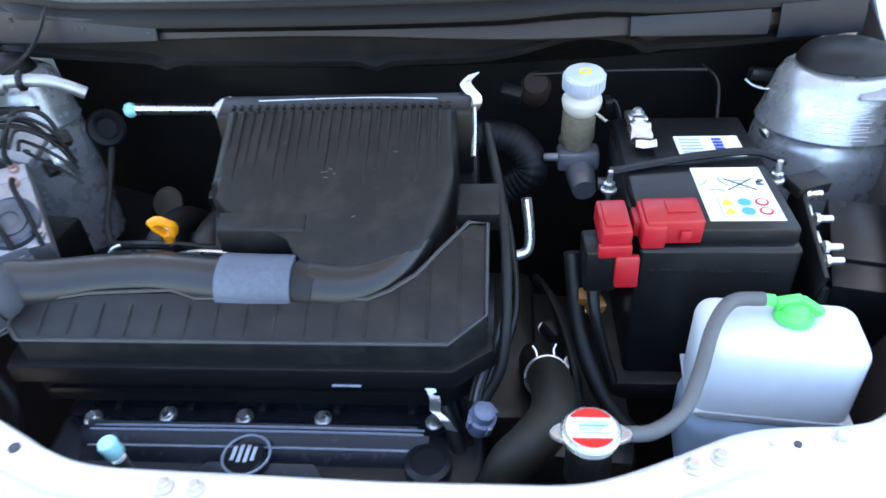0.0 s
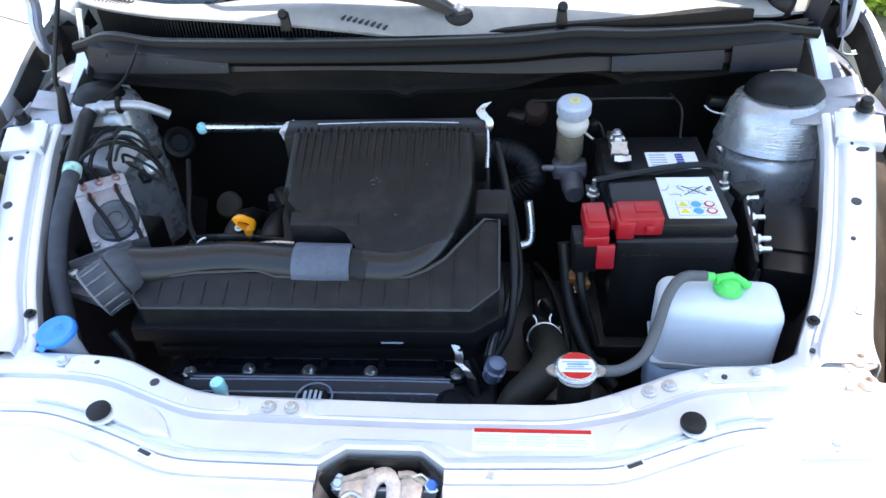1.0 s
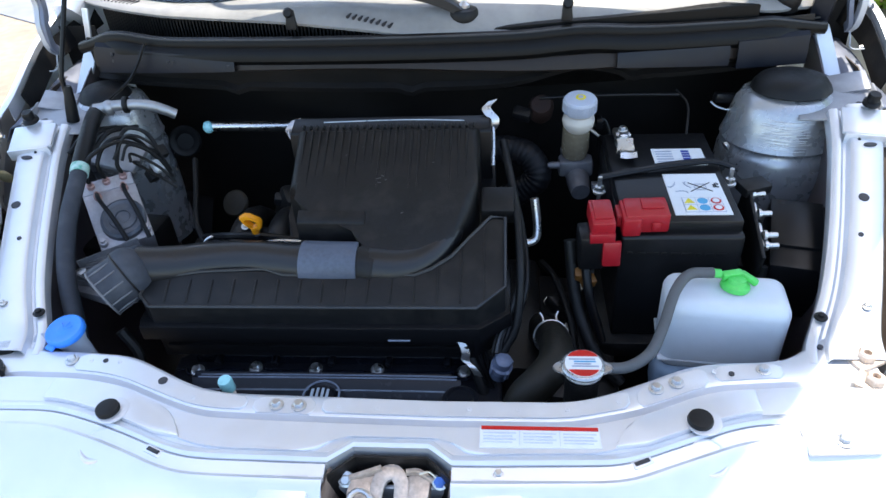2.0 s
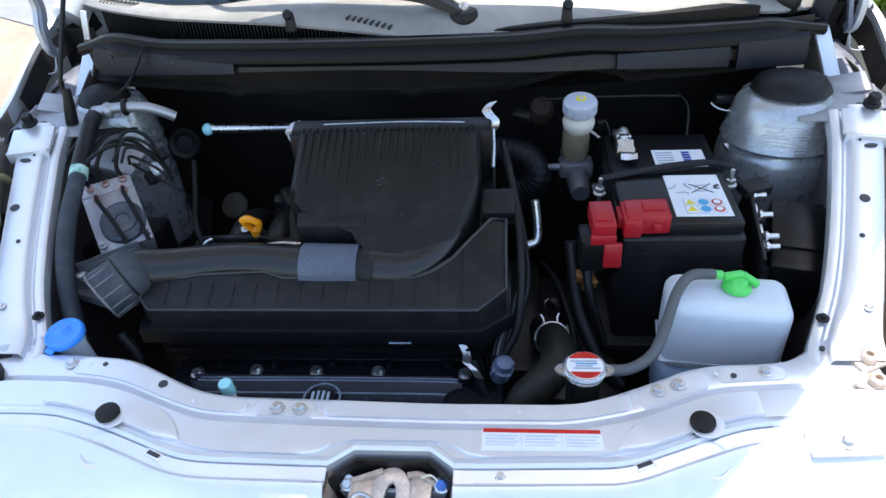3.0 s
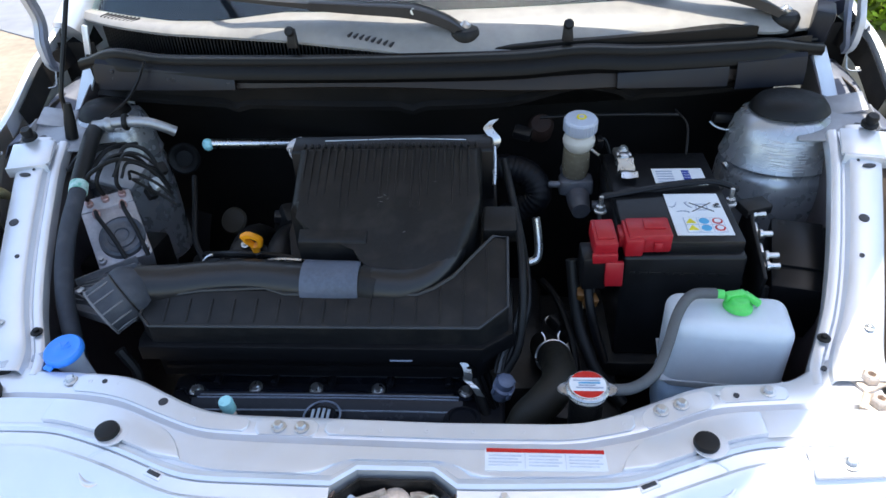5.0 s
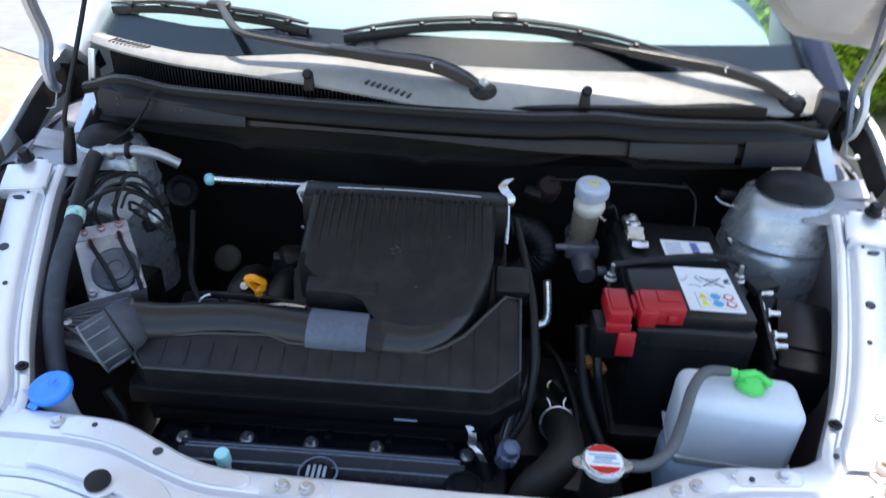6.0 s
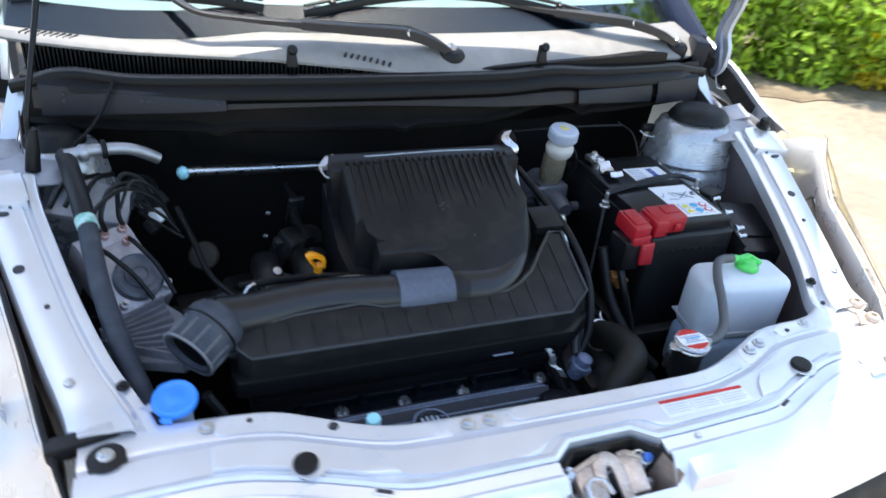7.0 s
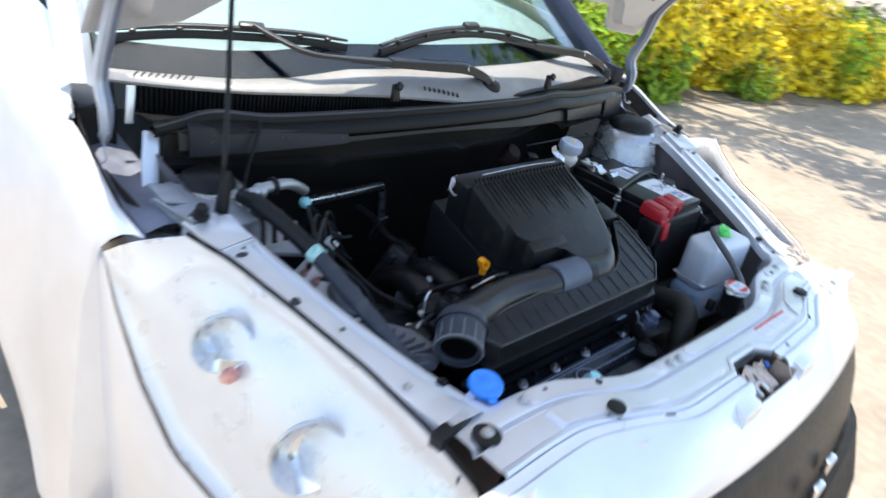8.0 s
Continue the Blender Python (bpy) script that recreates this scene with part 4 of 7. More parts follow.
def build_wiper(pivot, arm, thin, blade, side):
    """A wiper: splined pivot with a cap nut, boxed arm, hinge, thin arm and blade with its rubber and clips."""
    w = lathe_part("wiper", [(0.024, -0.020), (0.026, -0.004), (0.027, 0.006), (0.022, 0.014), (0.014, 0.016)], pose(*pivot), PLASTIC, car, "black windscreen wiper", 28)
    lathe_part("nut", [(0.0105, 0), (0.0105, 0.007), (0.006, 0.010), (0.003, 0.0125)], pose(pivot[0], pivot[1], pivot[2] + 0.014), STEEL, w, "bare steel pivot nut", 12)
    bm = bmesh.new()
    add_bar(bm, [(pivot[0], pivot[1], pivot[2] + 0.008), *arm], [0.030, 0.032, 0.030, 0.026, 0.024][:len(arm) + 1], [0.014, 0.017, 0.019, 0.017, 0.015][:len(arm) + 1], 5)
    a = part("arm", bm, ARMM, w, "boxed black wiper arm")
    lathe_part("hinge_pin", [(0.005, -0.016), (0.006, -0.015), (0.006, 0.015), (0.005, 0.016)], pose(*arm[1], 80, 0, 20), STEEL, a, "", 10)
    bm = bmesh.new()
    add_bar(bm, [arm[-1], *thin], [0.022] + [0.014] * len(thin), [0.010] + [0.007] * len(thin), 5)
    part("thin_arm", bm, ARMM, a)
    bm = bmesh.new()
    add_bar(bm, [(x, y, ZG(x, y) + 0.024) for x, y in blade], [0.008] + [0.014] * (len(blade) - 2) + [0.008], [0.004] + [0.008] * (len(blade) - 2) + [0.004], 6)
    b = part("blade", bm, ARMM, w, "black wiper blade frame")
    bm = bmesh.new()
    add_bar(bm, [(x, y - 0.002, ZG(x, y) + 0.010) for x, y in blade], 0.008, 0.014, 6)
    part("rubber", bm, PLASTIC_SMOOTH, b, "wiper rubber")
    fine = smooth_path([(x, y, 0) for x, y in blade], 8)
    for k in range(3, len(fine) - 3, 5):
        p, d = fine[k], fine[k + 1] - fine[k - 1]
        box_part("claw", (p.x, p.y - 0.001, ZG(p.x, p.y) + 0.020), (0.010, 0.017, 0.011), ARMM, b, "", (18, 0, math.degrees(math.atan2(d.y, d.x))), 0.002)
    m = len(blade) // 2
    box_part("blade_mount", (blade[m][0], blade[m][1] - 0.002, ZG(*blade[m]) + 0.030), (0.046, 0.017, 0.011), ARMM, b, "", (20, 0, side), 0.003)


build_wiper((0.068, 0.706, 1.016), [(0.030, 0.705, 1.046), (-0.024, 0.708, 1.062), (-0.110, 0.720, 1.066), (-0.205, 0.735, 1.070)],
            [(-0.315, 0.752, 1.076), (-0.375, 0.768, 1.082), (-0.415, 0.82, 1.096), (-0.436, 0.855, 1.108)],
            [(-0.68, 0.925), (-0.56, 0.897), (-0.44, 0.862), (-0.34, 0.834), (-0.26, 0.808)], -16)
build_wiper((0.636, 0.788, 1.002), [(0.575, 0.780, 1.040), (0.495, 0.782, 1.062), (0.41, 0.797, 1.070), (0.33, 0.813, 1.076)],
            [(0.25, 0.824, 1.084), (0.17, 0.832, 1.096), (0.10, 0.836, 1.104)],
            [(-0.19, 0.790), (-0.05, 0.812), (0.10, 0.826), (0.26, 0.826), (0.43, 0.815)], 3)

# windscreen, pillars, cabin
SIDEGLASS = mat("dark_tinted_glass", (0.02, 0.025, 0.03), 0.05, 0, bump=0, var=0.0)
# right pillar only: shaded silver reflecting blue sky, put into the colour
PILLAR = mat("shaded_pillar_blue", (0.02, 0.025, 0.05), 0.35, 0, bump=0.05)
bm = bmesh.new()
rows = []
for v in np.linspace(0, 1, 14):
    row = []
    for x in np.linspace(-0.70 + 0.10 * v, 0.70 - 0.10 * v, 31):
        y = YE(x) + (YW(x) + 0.728 - YE(x)) * v
        row.append(Vector((x, y, ZG(x, y) + 0.02 * math.sin(v * 3.14))))
    rows.append(row)
add_sheet(bm, rows, 0.004)
ws = part("windscreen", bm, GLASS, car, "clear curved glass windscreen reflecting sky")
ws.visible_shadow = False
bm = bmesh.new()
rows = []
for v in (0.0, 0.04, 0.075):
    row = []
    for x in np.linspace(-0.69 + 0.10 * v, 0.69 - 0.10 * v, 31):
        y = YE(x) + 0.006 + 0.72 * v
        row.append(Vector((x, y, ZG(x, y) + 0.02 * math.sin(v * 3.14) - 0.009)))
    rows.append(row)
add_sheet(bm, rows, 0.001)
part("black_border", bm, mat("matt_black_print", (0.004, 0.005, 0.009), 1.0, 0, spec=0.0, bump=0), ws, "black printed border along the glass")
for s in (-1, 1):
    bm = bmesh.new()
    add_tube(bm, [(s * 0.745, 0.86, 0.99), (s * 0.715, 0.98, 1.085), (s * 0.66, 1.28, 1.30), (s * 0.62, 1.64, 1.49)], [0.03, 0.028, 0.026, 0.03], 10, 6, 1.3)
    part("roof_pillar", bm, PILLAR if s > 0 else PAINT, car)
    bm = bmesh.new()
    rows = [[Vector((s * px, y, z)) for px, z in ((0.76, 1.04), (0.80, 0.96), (0.815, 0.75), (0.80, 0.45), (0.77, 0.28))] for y in np.linspace(1.51, 2.95, 12)]
    add_sheet(bm, rows if s > 0 else [r[::-1] for r in rows], 0.02)
    part("door", bm, PAINT, car)
    tube_part("rear_pillar", [(s * 0.75, 2.0, 1.02), (s * 0.66, 2.05, 1.30), (s * 0.60, 2.08, 1.50)], 0.05, PLASTIC_SMOOTH, car)
bm = bmesh.new()
rows = [[Vector((x, y, 1.505 + 0.05 * math.sin((y - 1.45) / 1.6 * 3.14) - 0.10 * x * x)) for x in np.linspace(-0.62, 0.62, 15)] for y in np.linspace(1.45, 3.0, 14)]
add_sheet(bm, rows, 0.02)
part("roof", bm, PAINT, car)
bm = bmesh.new()
rows = [[Vector((x, y, z)) for x in np.linspace(-0.66, 0.66, 21)] for y, z in ((0.80, 0.95), (0.805, 1.030), (0.84, 1.048), (0.92, 1.076), (1.02, 1.098), (1.15, 1.110), (1.30, 1.105), (1.38, 1.07), (1.42, 0.6))]
rows = [[p + Vector((0, 0.3 * p.x * p.x, -0.03 * p.x * p.x)) for p in r] for r in rows]
add_sheet(bm, rows, 0.01)
part("dashboard", bm, DASH, car, "pale grey dashboard top behind the glass")
box_part("cabin_floor", (0, 2.0, 0.35), (1.5, 1.7, 0.04), DASH, car)
box_part("tail", (0, 3.05, 0.72), (1.56, 0.12, 0.75), PAINT, car, bevel=0.04)
bm = bmesh.new()
add_sheet(bm, [[Vector((x * (1 - 0.08 * v), 3.09 - 0.12 * v, 1.08 + 0.42 * v)) for x in np.linspace(-0.72, 0.72, 9)] for v in (0, 0.5, 1)], 0.005)
part("rear_window", bm, SIDEGLASS, car)
for s in (-1, 1):
    bm = bmesh.new()
    add_sheet(bm, [[Vector((s * (0.775 - 0.14 * v), y, 1.03 + 0.45 * v)) for y in (1.50 + 0.12 * v, 2.0, 2.5, 3.02 - 0.10 * v)] for v in (0, 0.5, 1)], 0.004)
    part("side_window", bm, GLASS, car).visible_shadow = False
    bm = bmesh.new()
    add_sheet(bm, [[Vector((s * px, y, z)) for px, z in ((0.77, 0.30), (0.60, 0.20))] for y in (1.36, 2.2, 3.0)], 0.01)
    part("sill", bm, PLASTIC, car)
    rw = lathe_part("rear_wheel", [(0.16, -0.09), (0.25, -0.095), (0.28, -0.08), (0.29, -0.05), (0.29, 0.05), (0.28, 0.08), (0.25, 0.095), (0.19, 0.09)],
                    pose(0.008 + s * 0.735, 3.0, 0.29, 0, 90, 0), TYRE, car, "", 40)
    lathe_part("rim", [(0.188, -0.05), (0.188, 0.085), (0.18, 0.088), (0.15, 0.075), (0.05, 0.085), (0.03, 0.09)], pose(0.008 + s * 0.735, 3.0, 0.29, 0, s * 90, 0), ALU, rw, "", 32)
box_part("rear_bumper", (0, 3.30, 0.52), (1.58, 0.10, 0.36), PAINT, car, bevel=0.04)
for s in (-1, 1):
    box_part("rear_quarter", (s * 0.79, 3.16, 0.72), (0.05, 0.36, 0.62), PAINT, car, bevel=0.02)
box_part("load_floor", (0, 3.15, 0.60), (1.5, 0.4, 0.04), PLASTIC, car)


AXLE = 1.05
HI = [(0.752, 0.485, 0.926), (0.714, 0.431, 0.902), (0.668, 0.335, 0.862), (0.634, 0.217, 0.832), (0.608, 0.116, 0.798), (0.582, 0.04, 0.752), (0.565, -0.02, 0.69)]
HO = [(0.815, 0.615, 0.850), (0.822, 0.55, 0.785), (0.818, 0.48, 0.70), (0.805, 0.40, 0.62), (0.775, 0.27, 0.575), (0.705, 0.10, 0.565), (0.62, 0.0, 0.59)]


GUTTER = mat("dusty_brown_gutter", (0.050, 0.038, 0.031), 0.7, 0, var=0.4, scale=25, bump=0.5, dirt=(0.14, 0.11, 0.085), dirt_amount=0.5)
# silver paint darkened to blue grey: its shade is put into the colour
WING = mat("shaded_wing_silver", (0.17, 0.19, 0.25), 0.45, 0.2, var=0.25, scale=16, bump=0.15, dirt=(0.10, 0.10, 0.11), dirt_amount=0.5)


def build_fender(s):
    """A front fender with its wheel arch, from the headlight back to the door."""
    def prof(y):
        rise = min(1.0, max(0.0, (y - 0.60) / 0.2))
        zi = 0.885 + 0.16 * (y - 0.494) + 0.040 * rise * rise * (3 - 2 * rise)
        d = (y - AXLE) / 0.29
        lo = 0.25 + (0.27 * math.sqrt(1 - d * d) if abs(d) < 1 else 0.0)
        return [Vector((0.008 + s * px, y, z)) for px, z in
                ((0.783, zi - 0.03), (0.785, zi), (0.797, zi + 0.001), (0.812, zi - 0.018), (0.826, zi - 0.07), (0.842, zi - 0.15), (0.868, (zi + lo) / 2 - 0.06),
                 (0.886, lo + 0.05), (0.892, lo + 0.02), (0.888, lo), (0.80, lo + 0.002))]
    flip = (lambda rows: rows) if s > 0 else (lambda rows: [r[::-1] for r in rows])
    bm = bmesh.new()
    add_sheet(bm, flip([prof(y) for y in np.linspace(0.62, 1.5, 45)]), 0.002)
    # tip beside the headlight
    a, b = Vector((0.008 + s * 0.780, 0.545, 0.893)), Vector((0.008 + s * HO[0][0], HO[0][1], HO[0][2]))
    p = prof(0.62)[1:6]
    add_sheet(bm, flip([[a.lerp(b, t / 4) + Vector((0, 0, 0.014 * math.sin(t / 4 * 3.14))) for t in range(5)], [(a.lerp(b, t / 4) + p[t]) / 2 + Vector((0, 0, 0.008 * math.sin(t / 4 * 3.14))) for t in range(5)], p]), 0.002)
    # rear upper end rising to the foot of the windscreen pillar
    inner = [(0.780, 0.80, 0.976), (0.767, 0.85, 1.002), (0.752, 0.89, 1.026), (0.738, 0.94, 1.052), (0.735, 1.02, 1.078), (0.745, 1.2, 1.10), (0.755, 1.4, 1.10)]
    outer = [(0.790, 0.80, 0.976), (0.800, 0.87, 0.982), (0.806, 0.93, 0.986), (0.810, 1.0, 0.990), (0.812, 1.1, 0.998), (0.812, 1.25, 1.008), (0.812, 1.45, 1.02)]
    add_sheet(bm, flip([[Vector((0.008 + s * (a[0] + (b[0] - a[0]) * w), a[1] + (b[1] - a[1]) * w, a[2] + (b[2] - a[2]) * w + 0.010 * math.sin(w * 3.14))) for w in (0, 0.2, 0.4, 0.6, 0.8, 1.0)]
                        for a, b in zip(smooth_path(inner, 4), smooth_path(outer, 4))]), 0.002)
    # pressed panel between tower and fender
    pan = bmesh.new()
    rows = [[Vector((0.008 + s * px, y, 0.884 + 0.15 * (y - 0.56) - 0.020 * min(1.0, max(0.0, (y - 0.63) / 0.06)) + 0.006 * math.sin(px * 60 + y * 25) * (0.71 < px < 0.77) - 0.03 * (px > 0.77))) for px in (0.685, 0.70, 0.716, 0.735, 0.75, 0.765, 0.783)]
            for y in np.linspace(0.575, 0.90, 16)]
    add_sheet(pan, flip(rows), 0.002)
    # side skin under the headlight
    rows = []
    for u in np.linspace(6, 0, 30):
        o = [float(np.interp(u, range(7), [q[k] for q in HO])) for k in range(3)]
        rows.append([Vector((0.008 + s * (o[0] + g), o[1] + h, 0.27 + (o[2] - 0.27) * f)) for f, g, h in ((1, 0.0, 0.0), (0.95, 0.006, -0.004), (0.6, 0.012, -0.02), (0.3, 0.006, -0.02), (0, -0.01, 0.0))])
    rows.append(prof(0.62)[5:10])
    add_sheet(bm, flip(rows), 0.002)
    f = part("fender", bm, PAINT, car, "silver painted front fender")
    part("side_panel", pan, WING, f, "pressed silver panel beside the strut tower with shade put into its colour")
    # added wall over an open hole, kept dark so no stray light shows
    back = bmesh.new()
    add_sheet(back, flip([[Vector((0.008 + s * px, 0.845 + 0.05 * (px - 0.7), z)) for z in (0.88, 0.93, 0.975)] for px in (0.70, 0.74, 0.78)]), 0.002)
    part("closing_wall", back, FIREWALL, f, "added dark wall closing the hole behind the hinge")
    # black strip for seal and void: the gap's darkness put into its colour
    trim = bmesh.new()
    rows = []
    for y in np.linspace(0.655, 0.93, 15):
        rise = min(1.0, max(0.0, (y - 0.60) / 0.2))
        zi = 0.885 + 0.16 * (y - 0.494) + 0.040 * rise * rise * (3 - 2 * rise)
        lean = 0.035 * max(0.0, (y - 0.78) / 0.15)
        rows.append([Vector((0.008 + s * (px - lean), y, z)) for px, z in ((0.778, zi - 0.006), (0.773, zi - 0.022), (0.766, zi - 0.045))])
    add_sheet(trim, rows if s > 0 else [r[::-1] for r in rows], 0.002)
    part("gap_dark_strip", trim, PLASTIC, f, "black strip standing for the rubber seal and the unlit gap inside the fender edge")
    # dark gutter between rail and fender
    bm = bmesh.new()
    rows = []
    for y in np.linspace(0.06, 1.0, 24):
        b = soft_curve(RAIL_Y, RAIL_OUT, y, 0.03) if y < 0.72 else 0.745
        w = min(1.0, max(0.0, (y - 0.44) / 0.08))
        e = (1 - w) * (b + (0.090 if s > 0 else 0.022)) + w * 0.782
        rz = rail_z(min(y, 0.7))
        rows.append([Vector((0.008 + s * (b + 0.004), y, rz - 0.035)), Vector((0.008 + s * (b * 0.6 + e * 0.4), y, rz - 0.085)), Vector((0.008 + s * e, y, rz - 0.10 - 0.08 * (1 - w)))])
    add_sheet(bm, rows if s > 0 else [r[::-1] for r in rows], 0.002)
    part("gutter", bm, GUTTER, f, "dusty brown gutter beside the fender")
    return f


for s in (-1, 1):
    build_fender(s)

def head_point(s, u, v, sink=0.0):
    a = Vector([np.interp(u * 6, range(7), [p[k] for p in HI]) for k in range(3)])
    b = Vector([np.interp(u * 6, range(7), [p[k] for p in HO]) for k in range(3)])
    if s > 0:
        a += Vector((0.070 - 0.05 * u, 0, -0.020 + 0.015 * u))
    p = a.lerp(b, v)
    out = Vector((0.75, -0.35, 0.55)).normalized()
    p = p + out * (0.055 * math.sin(v * math.pi) * (0.5 + 0.5 * math.sin(u * math.pi)) - sink)
    return Vector((0.008 + s * p.x, p.y, p.z))


def build_headlight(s):
    bm = bmesh.new()
    rows = [[head_point(s, u, v, 0.006 + 0.062 * max(0.0, math.sin(v * 3.14) * math.sin(u * 3.14)) ** 0.6) for v in np.linspace(0.01, 0.99, 20)] for u in np.linspace(0.01, 0.99, 28)]
    add_sheet(bm, rows if s > 0 else [r[::-1] for r in rows], 0.003)
    h = part("headlight", bm, mat("silvered_reflector", (0.88, 0.87, 0.86), 0.30, 0.35, var=0.1, scale=8, bump=0.5, bscale=45, dirt=(0.75, 0.62, 0.60), dirt_amount=0.35), car, "clear headlight with silvered reflector")
    for u, v, r, m in ((0.30, 0.46, 0.040, CHROME), (0.58, 0.48, 0.050, CHROME)):
        c = head_point(s, u, v, 0.062)
        bm = bmesh.new()
        aim = Vector((s * 0.25, -1, 0.25)).normalized().to_track_quat("Z", "Y").to_matrix().to_4x4()
        add_lathe(bm, [(r * 0.3, 0), (r * 0.75, 0.012), (r, 0.04), (r * 1.04, 0.042), (r * 1.02, 0.03), (r * 0.4, -0.004)], Matrix.Translation(c) @ aim, 28)
        part("reflector_bowl", bm, m, h, "chrome reflector bowl")
    for (u, v, r, m, lab) in ((0.16, 0.74, 0.009, mat("pale_amber_bulb", (0.72, 0.64, 0.36), 0.4, 0, bump=0), "pale amber indicator bulb"), (0.40, 0.56, 0.011, mat("salmon_bulb", (0.75, 0.32, 0.26), 0.4, 0, bump=0), "red bulb tip")):
        c = head_point(s, u, v, 0.058)
        lathe_part("bulb", [(r * 0.7, 0), (r, 0.01), (r, 0.025), (r * 0.5, 0.034)], pose(*c, 40, 0, 0), m, h, lab, 16)
    bm = bmesh.new()
    rows = [[head_point(s, u, v) for v in np.linspace(0, 1, 22)] for u in np.linspace(0, 1, 34)]
    add_sheet(bm, rows if s > 0 else [r[::-1] for r in rows], 0.0012)
    lens = part("lens", bm, LENS, h, "clear plastic lens")
    lens.visible_shadow = False
    bm = bmesh.new()
    add_tube(bm, [head_point(s, u, -0.012, 0.004) for u in np.linspace(0, 1, 13)], 0.0035 if s < 0 else 0.002, 8, 4)
    part("edge_trim", bm, RUBBER if s < 0 else PRIMER, h, "black rubber edge" if s < 0 else "dusty grey edge")
    return h


for s in (-1, 1):
    build_headlight(s)
    bm = bmesh.new()
    x = 0.008 + s * 0.565
    add_box(bm, (x, 0.108 if s < 0 else 0.085, 0.784 if s < 0 else 0.765), (0.075, 0.022, 0.022), (0, 0, s * -12), 0.004)
    if s < 0:
        add_lathe(bm, [(0.020, 0), (0.020, 0.012), (0.012, 0.014)], pose(-0.530, 0.070, 0.782), 20)
    br = part("headlight_bracket", bm, PLASTIC if s < 0 else PRIMER, car, "dark headlight mounting bracket" if s < 0 else "silver headlight mounting bracket")
    if s < 0:
        hang("bolt", BOLT, br, m=pose(-0.530, 0.070, 0.796))
for x, y, a in ((0.569, 0.108, 25), (0.564, 0.070, -30)):
    bm = bmesh.new()
    add_box(bm, (x, y, 0.789), (0.036, 0.028, 0.006), (0, 0, a), 0.002)
    add_lathe(bm, [(0.011, 0), (0.011, 0.008), (0.009, 0.010), (0.005, 0.010), (0.005, 0.004)], pose(x, y, 0.792), 6)
    part("lamp_adjuster", bm, LATCHM, car, "bare metal lamp fixing")

# hood
HOOD_A = radians(45)


def hood_point(x, d, dz=0.0):
    """d metres forward of the hinge line along the raised hood; dz along its outward normal."""
    curve = 0.10 * (x * x - 0.476)
    y0, z0 = 0.80 + 0.05 * x * x, 1.085
    out = Vector((0, math.sin(HOOD_A), math.cos(HOOD_A)))
    fwd = Vector((0, -math.cos(HOOD_A), math.sin(HOOD_A)))
    return Vector((x, y0, z0)) + fwd * d + out * (dz - curve + 0.06 * math.sin(min(1, d / 1.0) * 2.6))


def hood_edge(d):
    return 0.760 - 0.280 * max(0, (d - 0.50) / 0.50) ** 1.1 - 0.35 * max(0.0, d - 0.90)


bm = bmesh.new()
def hood_grid(v, u, dz=0.0, inset=0.0):
    """v from the concave rear edge to the front edge, u across."""
    k = min(1.0, max(0.0, (abs(u) - 0.66) / 0.16))
    rear = 0.125 - 0.085 * k * k * (3 - 2 * k) + inset
    d = rear + (1.07 - inset - rear) * v
    return hood_point(u * (hood_edge(d) - inset), d, dz)


rows = [[hood_grid(v, u) for u in np.linspace(-1, 1, 61)] for v in np.linspace(0, 1, 36)]
add_sheet(bm, rows, -0.004)
hood = part("hood", bm, PAINT, car, "raised silver hood")
bm = bmesh.new()
rows = [[hood_grid(v, u, -0.028 if abs(u) < 0.93 and 0.04 < v < 0.96 else -0.006, 0.006) for u in np.linspace(-1, 1, 61)] for v in np.linspace(0, 1, 44)]


def hood_hole(i, j):
    v, u = i / 43, -1 + 2 * j / 60
    return ((abs(u) - 0.72) / 0.14) ** 2 + ((v - 0.22) / 0.10) ** 2 < 1 or ((abs(u) - 0.36) / 0.2) ** 2 + ((v - 0.35) / 0.16) ** 2 < 1 or ((abs(u) - 0.5) / 0.25) ** 2 + ((v - 0.70) / 0.14) ** 2 < 1


add_sheet(bm, rows, 0.002, skip=hood_hole)
part("inner_frame", bm, UNDERHOOD, hood, "painted inner frame with cutouts")
for s in (-1, 1):
    for name, dx, w in (("hinge_arm", 0.0, 0.010), ("hinge_link", 0.022 if s > 0 else 0.010, 0.007)):
        bm = bmesh.new()
        add_bar(bm, [Vector((0.004 + s * (0.745 - dx * 0.2), 0.772, 0.951)), Vector((0.004 + s * (0.748 - dx * 0.5), 0.757, 0.968)), Vector((0.004 + s * (0.750 - dx), 0.756, 1.005)), Vector((0.004 + s * (0.750 - dx), 0.772, 1.048)),
                     Vector((0.004 + s * (0.748 - dx), 0.750, 1.115)), hood_point(s * (0.735 - dx), 0.16, -0.012), hood_point(s * (0.725 - dx), 0.27, -0.022)], w, 0.017, 6, Vector((0, 1, 0.4)))
        # the inner strip takes the darker silver, its shade put into the colour
        arm = part(name, bm, PRIMER if dx == 0 else WING, hood, "curved silver hinge arm" if dx == 0 else "inner strip of the hinge arm, darkened for shade")
    tube_part("wire_clip", [(0.004 + s * 0.746, 0.768, 0.953), (0.004 + s * 0.747, 0.757, 0.932), (0.004 + s * 0.748, 0.752, 0.923), (0.004 + s * 0.756, 0.748, 0.920), (0.004 + s * 0.771, 0.746, 0.921)], 0.0014, PRIMER, arm, "thin pale bent wire", 6, 4)
    hang("bolt", BOLT_SMALL, arm, m=pose(0.004 + s * 0.768, 0.752, 0.922, 30, 0, 0) @ Matrix.Scale(0.6, 4))
